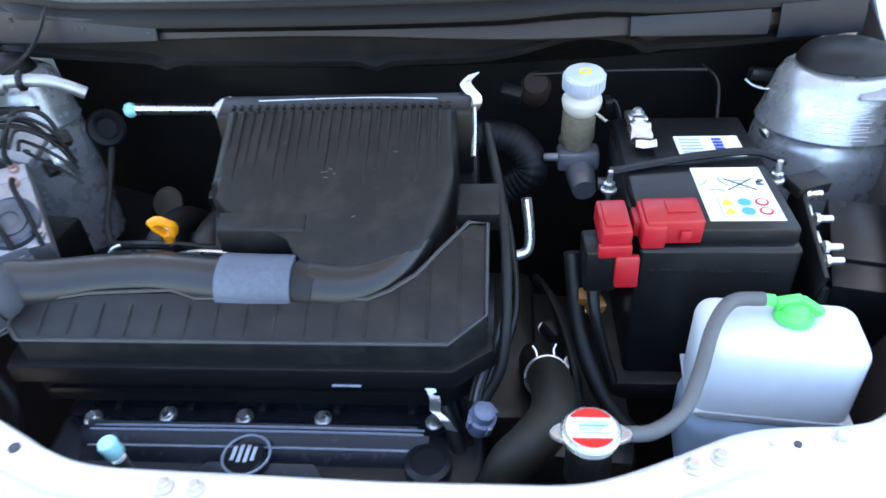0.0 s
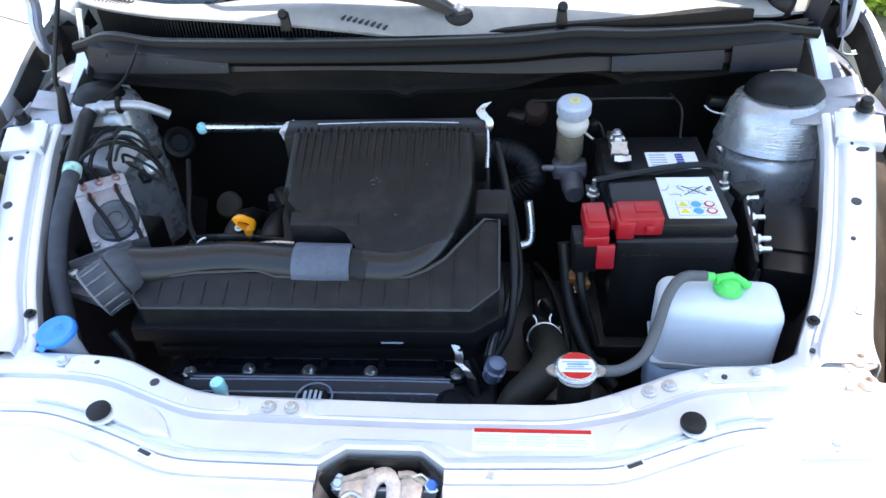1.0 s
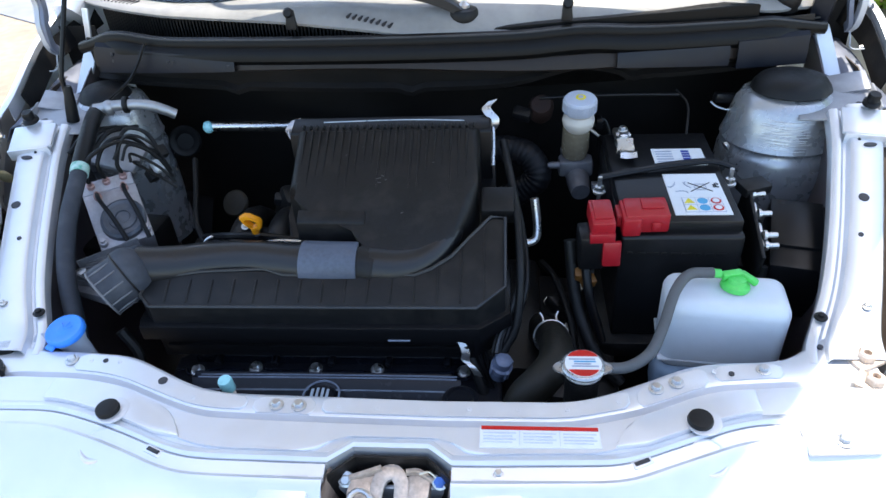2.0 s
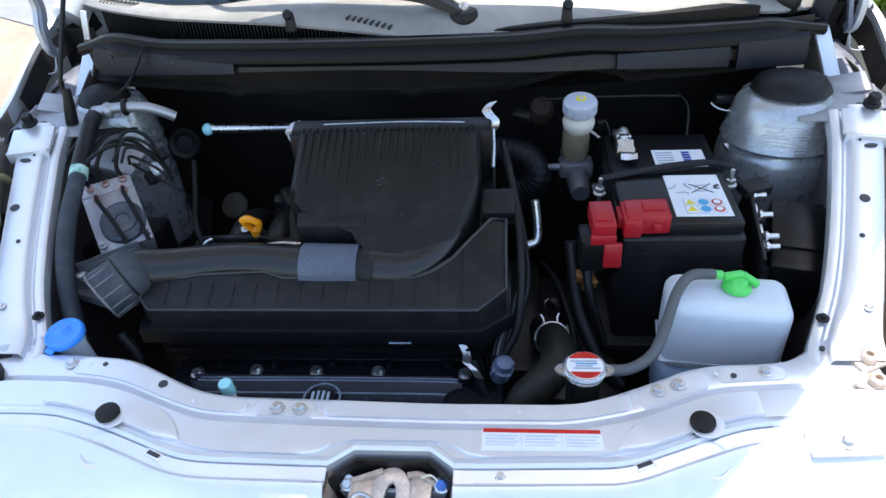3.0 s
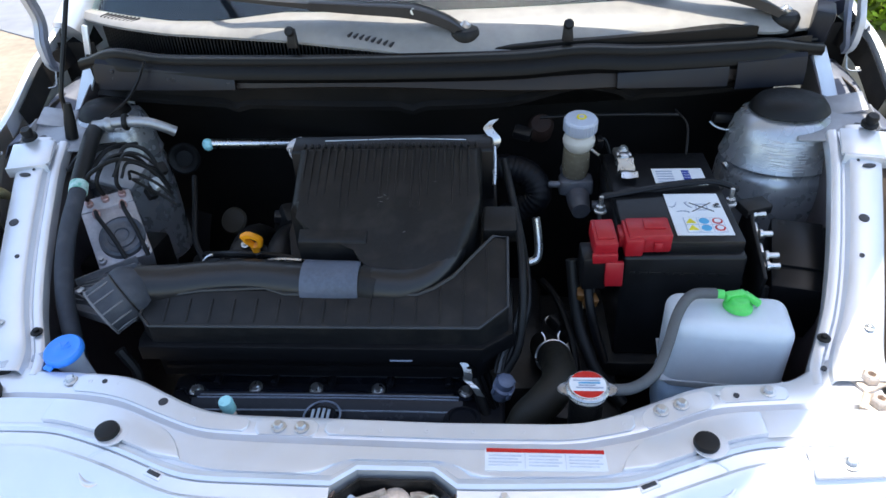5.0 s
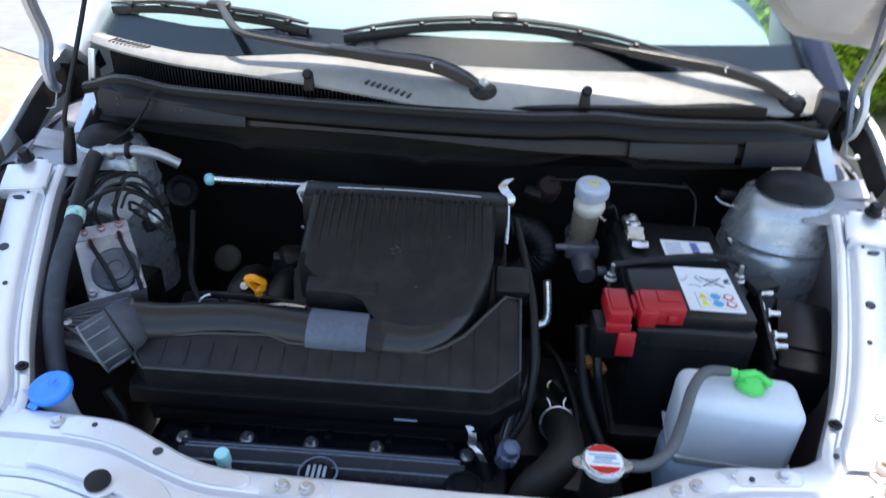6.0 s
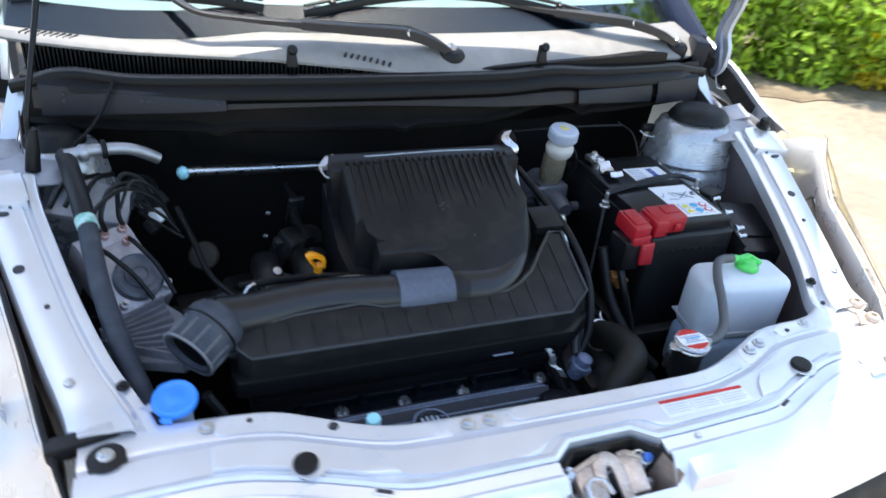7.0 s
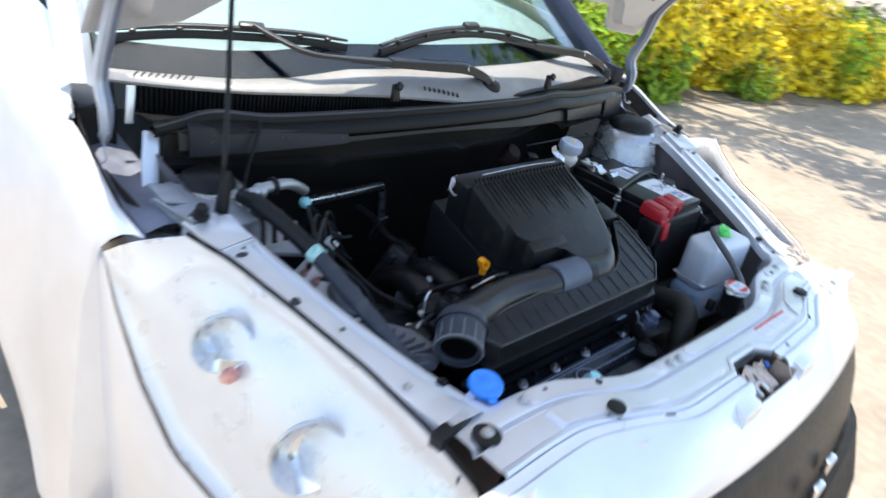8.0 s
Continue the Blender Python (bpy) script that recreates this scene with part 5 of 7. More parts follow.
tube_part("prop_rod", [(-0.6345, 0.585, 0.90), (-0.632, 0.589, 0.955), (-0.628, 0.595, 0.985), (-0.603, 0.641, 1.095), (-0.580, 0.684, 1.200)], 0.0042, PLASTIC_SMOOTH, car, "thin black hood prop rod", 8, 5)
lathe_part("rod_socket", [(0.011, 0), (0.010, 0.03), (0.007, 0.06), (0.006, 0.065)], pose(-0.636, 0.583, 0.892, -6, 9, 0), RUBBER, car, "black rubber rod socket", 16)

# latch in the opening of the bumper
bm = bmesh.new()
add_box(bm, (0.013, -0.085, 0.675), (0.13, 0.09, 0.012), bevel=0.003)
# added dark sheet over the notch wall: cavity shade put into its colour
add_prism(bm, [(-0.054, -0.068), (-0.028, -0.042), (0.054, -0.042), (0.080, -0.068), (0.080, -0.071), (0.053, -0.045), (-0.027, -0.045), (-0.054, -0.071)], 0.67, ZP - 0.001)
latch = part("hood_latch", bm, BLOCK, car, "greasy metal hood latch before a dark sheet that stands for cavity shade")
SIDEWALL = mat("rust_stained_paint", (0.26, 0.19, 0.15), 0.55, 0.1, var=0.4, scale=40, bump=0.3, dirt=(0.10, 0.06, 0.04), dirt_amount=0.7)
for k in (-1, 1):
    box_part("side_wall", (0.013 + 0.064 * k, -0.078, 0.735), (0.004, 0.058, 0.09), SIDEWALL, latch, "rust stained side wall", (0, 8 * k, 6 * k), 0.001)
box_part("backing_plate", (0.013, -0.052, 0.715), (0.118, 0.005, 0.085), PRIMER, latch, "grey painted backing plate", (14, 0, 0), 0.001)
bm = bmesh.new()
add_prism(bm, [(-0.032, -0.098), (0.000, -0.098), (0.004, -0.062), (0.002, -0.052), (-0.030, -0.060), (-0.034, -0.075)], 0.752, lambda x, y: 0.764 + (y + 0.07) * 0.30 - (x + 0.015) * 0.12, 0.002)
add_bar(bm, [(-0.032, -0.061, 0.767), (-0.014, -0.056, 0.770), (0.003, -0.051, 0.773)], 0.006, 0.008, 3)
part("latch_jaw", bm, LATCHM, latch, "worn bare metal latch jaw")
bm = bmesh.new()
add_prism(bm, [(0.030, -0.098), (0.054, -0.098), (0.058, -0.062), (0.040, -0.052), (0.030, -0.056)], 0.750, lambda x, y: 0.763 + (y + 0.07) * 0.28 + (x - 0.04) * 0.10, 0.002)
add_bar(bm, [(0.030, -0.054, 0.771), (0.044, -0.052, 0.770), (0.060, -0.061, 0.766)], 0.005, 0.007, 3)
part("latch_plate", bm, LATCHM, latch, "bare metal side plate")
bm = bmesh.new()
add_bar(bm, [(-0.002, -0.082, 0.757), (0.000, -0.066, 0.764), (0.006, -0.056, 0.768), (0.017, -0.053, 0.768), (0.025, -0.062, 0.764), (0.026, -0.080, 0.757), (0.026, -0.10, 0.748)], [0.014, 0.015, 0.017, 0.017, 0.016, 0.015, 0.015], [0.007] * 7, 5, Vector((0, -0.3, 1)))
part("striker_hook", bm, LATCHM, latch, "curved bare metal hook")
tube_part("spring_rod", [(0.000, -0.098, 0.765), (-0.006, -0.086, 0.772), (-0.018, -0.080, 0.773), (-0.028, -0.086, 0.770), (-0.028, -0.10, 0.764)], 0.0032, STEEL, latch, "bent spring rod", 8, 5)
tube_part("release_wire", [(0.046, -0.058, 0.774), (0.056, -0.057, 0.777), (0.064, -0.060, 0.772)], 0.0014, STEEL, latch, "", 6, 4)
BLUEBOLT = mat("blue_paint_mark", (0.05, 0.16, 0.55), 0.4, 0.2, var=0.3, scale=90, bump=0.1)
hang("bolt", BOLT, latch, m=pose(-0.037, -0.060, 0.764, 45))
hang("bolt", BOLT, latch, m=pose(0.068, -0.060, 0.764, 45))
bm = bmesh.new()
add_lathe(bm, [(0.0066, 0), (0.0066, 0.0052), (0.005, 0.0062)], pose(0.068, -0.0615, 0.7665, 45), 6)
part("paint_mark", bm, BLUEBOLT, latch, "blue paint mark on the bolt")
hang("bolt", BOLT_SMALL, latch, m=pose(-0.036, -0.080, 0.745, 60))
hang("bolt", BOLT_SMALL, latch, m=pose(0.064, -0.082, 0.745, 60))
# wheels
for s in (-1, 1):
    w = lathe_part("wheel", [(0.16, -0.09), (0.25, -0.095), (0.28, -0.08), (0.29, -0.05), (0.29, 0.05), (0.28, 0.08), (0.25, 0.095), (0.19, 0.09)],
                   pose(0.008 + s * 0.70, AXLE, 0.29, 0, 90, 0), TYRE, car, "road wheel", 48)
    lathe_part("rim", [(0.188, -0.05), (0.188, 0.085), (0.18, 0.088), (0.15, 0.075), (0.05, 0.085), (0.03, 0.09)], pose(0.008 + s * 0.70, AXLE, 0.29, 0, s * 90, 0), ALU, w, "silver wheel rim", 36)
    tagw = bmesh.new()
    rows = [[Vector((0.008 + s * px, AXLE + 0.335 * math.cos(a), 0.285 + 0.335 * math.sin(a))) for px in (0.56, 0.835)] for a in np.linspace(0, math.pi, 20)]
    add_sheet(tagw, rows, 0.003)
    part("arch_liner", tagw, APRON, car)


# ---- engine bay ----
LID = lambda x, y: 0.815 + (y - 0.24) * 0.47
CASE = lambda x, y: 0.790 + (y - 0.195) * 0.42

PALEPRINT = mat("pale_blue_print", (0.42, 0.50, 0.58), 0.5, 0, bump=0)
# engine with its cam cover
engine = thing("engine", (-0.05, 0.35, 0.31), "black engine with a bolted cam cover", "engine")
box_part("block", (-0.06, 0.36, 0.48), (0.52, 0.28, 0.34), BLOCK, engine, "oily cast engine block", bevel=0.02)
bm = bmesh.new()
add_prism(bm, [(-0.36, 0.115), (0.12, 0.115), (0.135, 0.15), (0.135, 0.235), (0.10, 0.26), (-0.34, 0.26), (-0.375, 0.235), (-0.375, 0.14)], 0.56,
          lambda x, y: 0.648 + 0.10 * (y - 0.20), 0.008, 3)
cover = part("cam_cover", bm, ENGINE, engine, "glossy black cam cover")
RAILM = mat("blue_black_gloss", (0.007, 0.009, 0.015), 0.25, 0, spec=0.26, var=0.2, bump=0.05)
for outline, high, bv in (([(-0.33, 0.150), (0.075, 0.150), (0.075, 0.180), (-0.33, 0.180)], lambda x, y: 0.667 + 0.85 * (y - 0.18), 0.003),
                          ([(-0.20, 0.120), (-0.02, 0.120), (-0.05, 0.144), (-0.17, 0.144)], lambda x, y: 0.660 + 0.85 * (y - 0.144), 0.003),
                          ([(-0.33, 0.186), (0.06, 0.186), (0.06, 0.194), (-0.33, 0.194)], lambda x, y: 0.662 + 0.6 * (y - 0.19), 0.001),
                          ([(-0.34, 0.224), (0.10, 0.224), (0.10, 0.236), (-0.34, 0.236)], lambda x, y: 0.668 + 0.6 * (y - 0.23), 0.002)):
    bm = bmesh.new()
    add_prism(bm, outline, 0.62, high, bv)
    part("rail", bm, RAILM, cover, "glossy raised rail")
for x, y in ((-0.333, 0.205), (-0.243, 0.213), (-0.149, 0.212), (-0.054, 0.212), (0.077, 0.210)):
    lathe_part("boss", [(0.015, -0.03), (0.0145, 0.002), (0.012, 0.005)], pose(x, y, 0.646), ENGINE, cover, "", 20)
    lathe_part("bolt", [(0.0092, 0), (0.0095, 0.0015), (0.0088, 0.003), (0.0062, 0.0035), (0.0062, 0.0075), (0.0048, 0.009), (0.002, 0.0085)], pose(x, y, 0.651, 14) @ Matrix.Scale(1.12, 4), STEEL, cover, "round steel bolt with washer", 22)
for k in range(9):
    box_part("raised_mark", (-0.235 + 0.0085 * k, 0.196, 0.6505), (0.005, 0.007, 0.004), GREYPL, cover, "", bevel=0.0005)
for k in range(6):
    box_part("raised_mark", (-0.135 + 0.0085 * k, 0.200, 0.6505), (0.005, 0.007, 0.004), ENGINE, cover, "", bevel=0.0005)
# pale tubes for the sky's reflection along the glossy rails
for y, z in ((0.1660, 0.6560), (0.1800, 0.6670), (0.1895, 0.6625)):
    tube_part("bead", [(-0.32, y, z - 0.002), (-0.15, y, z), (0.0, y, z), (0.068, y, z - 0.001)], 0.0014, mat("sky_reflection_tone", (0.45, 0.53, 0.66), 0.2, 0.5, bump=0.0) if y < 0.17 else GREYPL, cover, "thin bead with the rail's sky reflection put into its colour", 6, 3)
pts = []
for x in np.linspace(-0.365, 0.105, 189):
    near = min(abs(x - c) for c in (-0.333, -0.243, -0.149, -0.054, 0.077))
    pts.append((x, 0.2045 - (math.sqrt(max(0.0, 0.0175 ** 2 - near ** 2)) - 0.004 if near < 0.0170 else 0.0), 0.6545))
tube_part("scalloped_edge", pts, 0.0022, RAILM, cover, "raised edge running round the bolts", 6, 1)
tube_part("upper_edge", [(x, 0.2375, 0.668) for x in np.linspace(-0.36, 0.11, 12)], 0.0026, RAILM, cover, "", 6, 1)
for k in range(5):
    box_part("vein", (-0.30 + 0.088 * k, 0.222, 0.664), (0.010, 0.026, 0.010), ENGINE, cover, "", (6, 0, 0), 0.003)
cap = lathe_part("oil_cap", [(0.024, 0), (0.024, 0.016), (0.0205, 0.020), (0.019, 0.0195)], pose(-0.128, 0.146, 0.646), ENGINE, engine, "round black cap", 28)
for k in range(4):
    box_part("bar", (-0.139 + 0.0075 * k, 0.149, 0.6672), (0.0042, 0.024 - 0.004 * abs(k - 1.5), 0.0016), PALEPRINT, cap, "white printed bar", bevel=0.0004)
lathe_part("filler_neck", [(0.026, 0), (0.026, 0.014), (0.020, 0.018), (0.018, 0.014)], pose(0.075, 0.150, 0.645), ENGINE, engine, "black round port", 24)
lathe_part("cyan_cap", [(0.0088, 0.004), (0.0095, 0.006), (0.0092, 0.014), (0.0098, 0.022), (0.0085, 0.0252), (0.003, 0.026)], pose(-0.229, 0.098, 0.728, 8, -3, 0), CYAN, engine, "pale cyan plastic cap", 20)
tube_part("service_pipe", [(-0.230, 0.099, 0.722), (-0.231, 0.102, 0.69), (-0.245, 0.112, 0.64), (-0.28, 0.118, 0.58)], 0.007, ALU, engine, "bare aluminium service pipe", 12)
# grey torus added for the highlight round the cap's rim
bm = bmesh.new()
add_tube(bm, [(-0.126 + 0.0262 * math.cos(a), 0.150 + 0.0262 * math.sin(a), 0.664) for a in np.linspace(0, 2 * math.pi, 33)], 0.0016, 6, 1)
part("cap_rim_highlight", bm, GREYPL, cap, "thin ring with the cap rim's highlight put into its grey")
# coil covers and pipes behind the case
for x in (-0.30, -0.2, -0.1, 0.0):
    bm = bmesh.new()
    add_box(bm, (x, 0.262, 0.665), (0.07, 0.05, 0.07), (20, 0, 0), 0.012, 3)
    part("coil", bm, ENGINE, engine, "black ignition coil cover")
for k, (x, y, z, sx, sy, sz) in enumerate(((-0.33, 0.44, 0.66, 0.10, 0.09, 0.06), (-0.40, 0.52, 0.60, 0.12, 0.10, 0.10), (-0.27, 0.50, 0.64, 0.10, 0.16, 0.05), (-0.25, 0.58, 0.70, 0.09, 0.05, 0.10),
                                           (-0.33, 0.60, 0.56, 0.14, 0.12, 0.12), (-0.35, 0.34, 0.70, 0.10, 0.07, 0.05), (-0.28, 0.37, 0.74, 0.06, 0.05, 0.03))):
    box_part("manifold", (x, y, z), (sx, sy, sz), BLOCK, engine, "dark oily casting", (7 * k, 5 * k, 11 * k), 0.012)
for k, x in enumerate((-0.30, -0.235, -0.17)):
    tube_part("runner", [(x, 0.36, 0.70), (x - 0.01, 0.43, 0.74), (x - 0.01, 0.52, 0.72), (x, 0.60, 0.62)], 0.024, BLOCK, engine, "", 12, 5)
tube_part("fuel_line", [(-0.36, 0.40, 0.765), (-0.30, 0.375, 0.785), (-0.24, 0.365, 0.79), (-0.18, 0.36, 0.785)], 0.006, PLASTIC_SMOOTH, engine, "thin black pipe", 8)
tube_part("metal_line", [(-0.27, 0.355, 0.778), (-0.22, 0.352, 0.79), (-0.18, 0.35, 0.79)], 0.004, ALU, engine, "bright metal line", 8)
tube_part("bracket_wire", [(-0.37, 0.36, 0.70), (-0.355, 0.38, 0.765), (-0.33, 0.39, 0.77), (-0.325, 0.40, 0.72)], 0.003, STEEL, engine, "bent steel bracket wire", 6)
box_part("sensor", (-0.345, 0.34, 0.77), (0.035, 0.03, 0.03), PLASTIC, engine, "", (10, 20, 30), 0.004)
# rear heater pipe
tube_part("heater_pipe", [(-0.422, 0.662, 0.836), (-0.284, 0.714, 0.808), (-0.17, 0.757, 0.786), (-0.148, 0.764, 0.778), (-0.143, 0.762, 0.755), (-0.143, 0.755, 0.70)], 0.0092, ALU, engine, "straight bare aluminium pipe", 12)
lathe_part("pipe_plug", [(0.004, -0.002), (0.0095, 0.001), (0.0118, 0.006), (0.0118, 0.010), (0.0095, 0.015), (0.004, 0.018)], pose(-0.418, 0.6625, 0.8355, 0, -90, 20), CYAN, engine, "pale blue plug", 16)

# dark clutter between the tower and the filter box
DARKCAST = mat("dark_grey_casting", (0.022, 0.022, 0.024), 0.45, 0.2, var=0.4, scale=50, bump=0.5, bscale=200)
lathe_part("alternator", [(0.045, -0.05), (0.052, -0.045), (0.052, -0.02), (0.047, -0.018), (0.047, 0.018), (0.052, 0.02), (0.050, 0.045), (0.03, 0.05), (0.012, 0.06)], pose(-0.38, 0.44, 0.66, 70, 10, 0), DARKCAST, engine, "dark ribbed alternator", 30)
lathe_part("throttle_body", [(0.034, -0.05), (0.034, 0.0), (0.040, 0.004), (0.040, 0.016), (0.030, 0.02)], pose(-0.295, 0.47, 0.690, 60, 0, -20), DARKCAST, engine, "dark cast throttle body", 26)
for pts, r, m in (([(-0.44, 0.60, 0.80), (-0.42, 0.53, 0.775), (-0.40, 0.46, 0.75), (-0.36, 0.40, 0.735)], 0.005, RUBBER),
                  ([(-0.40, 0.36, 0.72), (-0.36, 0.345, 0.76), (-0.31, 0.345, 0.775), (-0.27, 0.37, 0.76)], 0.006, PLASTIC_SMOOTH),
                  ([(-0.23, 0.40, 0.73), (-0.25, 0.46, 0.74), (-0.245, 0.53, 0.74), (-0.23, 0.58, 0.72)], 0.007, RUBBER),
                  ([(-0.46, 0.42, 0.72), (-0.43, 0.36, 0.735), (-0.40, 0.31, 0.74)], 0.008, RUBBER),
                  ([(-0.44, 0.30, 0.70), (-0.42, 0.33, 0.745), (-0.385, 0.345, 0.75), (-0.36, 0.33, 0.71)], 0.0035, STEEL)):
    tube_part("vacuum_hose", pts, r, m, engine, "", 8)
for c, sz, a, m in (((-0.225, 0.50, 0.74), (0.03, 0.022, 0.026), 20, DARKCAST), ((-0.335, 0.385, 0.735), (0.034, 0.028, 0.024), -25, DARKCAST), ((-0.405, 0.335, 0.735), (0.05, 0.04, 0.03), 15, DARKCAST),
                    ((-0.275, 0.56, 0.735), (0.028, 0.02, 0.02), 10, DARKCAST), ((-0.36, 0.60, 0.60), (0.04, 0.03, 0.03), 30, DARKCAST), ((-0.43, 0.28, 0.745), (0.06, 0.035, 0.012), -20, DARKCAST)):
    box_part("sensor_plug", c, sz, m, engine, "", (15, a, a), 0.004)
for c in ((-0.375, 0.365, 0.752), (-0.42, 0.345, 0.752), (-0.30, 0.43, 0.765), (-0.345, 0.305, 0.742)):
    hang("bolt", BOLT_SMALL, engine, m=pose(*c, 25, 10, 0))

lathe_part("grommet", [(0.020, -0.004), (0.030, -0.002), (0.032, 0.004), (0.028, 0.008), (0.020, 0.006), (0.016, 0.001)], pose(-0.500, 0.700, 0.785, 70, 0, 12), RUBBER, engine, "dark rubber grommet", 28)
lathe_part("tan_pulley", [(0.010, -0.01), (0.026, -0.008), (0.028, 0.0), (0.024, 0.004), (0.008, 0.006)], pose(-0.405, 0.640, 0.675, 48, -14, 0), mat("tan_brown_casting", (0.035, 0.027, 0.017), 0.6, 0.1, var=0.3, bump=0.3), engine, "tan brown round casting", 26)
for x, z in ((-0.276, 0.70), (-0.283, 0.648)):
    box_part("rear_nut", (x, 0.735, z), (0.009, 0.006, 0.009), CASTGREY, engine, "small dull nut", (40, 20, 0), 0.002)
tube_part("heater_hose", [(-0.24, 0.73, 0.76), (-0.235, 0.68, 0.755), (-0.24, 0.62, 0.745), (-0.225, 0.55, 0.74)], 0.009, RUBBER, engine, "", 10)
box_part("relay_bracket", (-0.235, 0.66, 0.745), (0.030, 0.010, 0.060), DARKCAST, engine, "", (20, 0, 12), 0.003)

# dipstick
dip = thing("dipstick", (-0.253, 0.36, 0.70), "yellow orange oil dipstick handle on a thin tube", "dipstick")
bm = bmesh.new()
loop = [(-0.015, 0.0115), (-0.009, 0.0140), (-0.002, 0.0130), (0.0125, 0.003), (0.0145, -0.003), (0.0125, -0.011), (0.002, -0.0130), (-0.010, 0.000), (-0.015, 0.0115)]
shape = [[Vector((-0.253 + k * x, 0.353 + dy + 0.15 * x, 0.826 + k * z)) for x, z in loop] for k, dy in ((1.0, -0.005), (1.08, 0.001), (1.0, 0.007), (0.60, 0.007), (0.55, 0.001), (0.60, -0.005), (1.0, -0.005))]
add_sheet(bm, shape, 0.0008)
add_lathe(bm, [(0.006, -0.022), (0.007, -0.014), (0.008, -0.010)], pose(-0.250, 0.354, 0.828), 12)
part("handle", bm, ORANGE, dip, "yellow orange loop handle")
tube_part("guide_tube", [(-0.250, 0.356, 0.800), (-0.248, 0.362, 0.74), (-0.245, 0.36, 0.64)], 0.0045, PLASTIC_SMOOTH, dip, "dark guide tube", 8)

# flat ribbed resonator case
case = thing("intake_resonator", (-0.1, 0.25, 0.66), "flat black ribbed plastic resonator case over the engine", "intake resonator")
C_OUT = [(-0.365, 0.196), (0.100, 0.196), (0.139, 0.226), (0.139, 0.330), (0.118, 0.332), (0.088, 0.300), (0.062, 0.270), (0.035, 0.252), (0.012, 0.243), (-0.178, 0.243), (-0.207, 0.252), (-0.30, 0.248), (-0.378, 0.236), (-0.382, 0.212)]
bm = bmesh.new()
add_prism(bm, C_OUT, 0.745, CASE, 0.004, 3)
part("case_top", bm, PLASTIC, case, "sloping matt black top")
bm = bmesh.new()
add_prism(bm, [(-0.386, 0.187), (0.104, 0.187), (0.147, 0.222), (0.147, 0.335), (-0.39, 0.335), (-0.392, 0.205)], 0.735, 0.760, 0.004, 2)
add_prism(bm, [(-0.37, 0.202), (0.095, 0.202), (0.130, 0.230), (0.130, 0.34), (-0.37, 0.34)], 0.690, 0.745, 0.0)
add_prism(bm, [(-0.36, 0.197), (0.085, 0.197), (0.12, 0.224), (0.12, 0.32), (-0.36, 0.32)], 0.705, 0.715, 0.003)
part("case_base", bm, PLASTIC_SMOOTH, case, "smooth black lower shell with a flange")
rim = [(x, y, CASE(x, y) + 0.0005) for x, y in C_OUT]
# paler bead: edge wear and the edge's highlight put into one colour
tube_part("rim_bead", rim + [rim[0]], 0.0024, mat("worn_highlight_edge", (0.030, 0.030, 0.032), 0.38, 0, spec=0.4, var=0.3, scale=40, bump=0.15), case, "raised edge bead", 6, 1)
for k in range(15):
    x = -0.345 + 0.0325 * k
    y1 = 0.236 if x < 0.01 else min(0.32, 0.236 + (x - 0.01) * 0.78)
    bm = bmesh.new()
    add_box(bm, (x, (0.202 + y1) / 2, CASE(x, (0.202 + y1) / 2) + 0.0006), (0.0030, (y1 - 0.202) * 1.08, 0.0014), (22.8, 0, 0), 0.0006, 1)
    part("rib", bm, PLASTIC, case)
box_part("clip_bar", (-0.01, 0.186, 0.738), (0.032, 0.003, 0.002), GREYPL, case, "thin grey clip", bevel=0.001)

# air filter box with its intake tube
box = thing("air_filter_box", (-0.05, 0.37, 0.70), "black ribbed air filter box with an intake tube", "air filter box")
L_OUT = [(-0.160, 0.318), (-0.071, 0.316), (-0.070, 0.262), (-0.045, 0.250), (-0.017, 0.249), (0.022, 0.262), (0.045, 0.277), (0.066, 0.300), (0.083, 0.325), (0.093, 0.352), (0.098, 0.385), (0.100, 0.475), (-0.190, 0.475), (-0.190, 0.372), (-0.164, 0.362)]
bm = bmesh.new()
add_prism(bm, L_OUT, 0.76, LID, 0.014, 5)
lid = part("lid", bm, PLASTIC, box, "ribbed matt black lid")
def wedge_rib(w, length, h):
    """A moulded rib, tallest at its rear and running out to nothing."""
    b = bmesh.new()
    v = [b.verts.new(p) for p in ((-w, 0, -0.001), (w, 0, -0.001), (-w * 0.45, 0, h), (w * 0.45, 0, h), (-w * 0.4, -length, -0.0006), (w * 0.4, -length, -0.0006))]
    for f in ((0, 2, 3, 1), (2, 4, 5, 3), (0, 4, 2), (1, 3, 5), (0, 1, 5, 4)):
        b.faces.new([v[i] for i in f])
    return mesh_of("rib", b, PLASTIC)


RIBS = [wedge_rib(0.0026, q, 0.0042) for q in (0.075, 0.10, 0.125)]
TILT = Matrix.Rotation(math.atan(0.47), 4, "X")
for k in range(22):
    x = -0.176 + 0.0122 * k
    hang("rib", RIBS[(k * 5 + k // 3) % 3], lid, m=Matrix.Translation((x, 0.466, LID(x, 0.466))) @ TILT)
TOOTH = mesh_of("tooth", (lambda b: (add_box(b, (0, 0, 0), (0.0045, 0.007, 0.006), (0, 0, 0), 0.001, 1), b)[1])(bmesh.new()), PLASTIC_SMOOTH)
for k in range(26):
    hang("tooth", TOOTH, lid, m=pose(-0.18 + 0.0108 * k, 0.474, 0.9245, 20))
bm = bmesh.new()
add_prism(bm, [(-0.168, 0.314), (-0.066, 0.312), (-0.066, 0.332), (-0.168, 0.334)], 0.82, lambda x, y: LID(x, y) + 0.003, 0.003)
part("step", bm, PLASTIC, lid)
bm = bmesh.new()
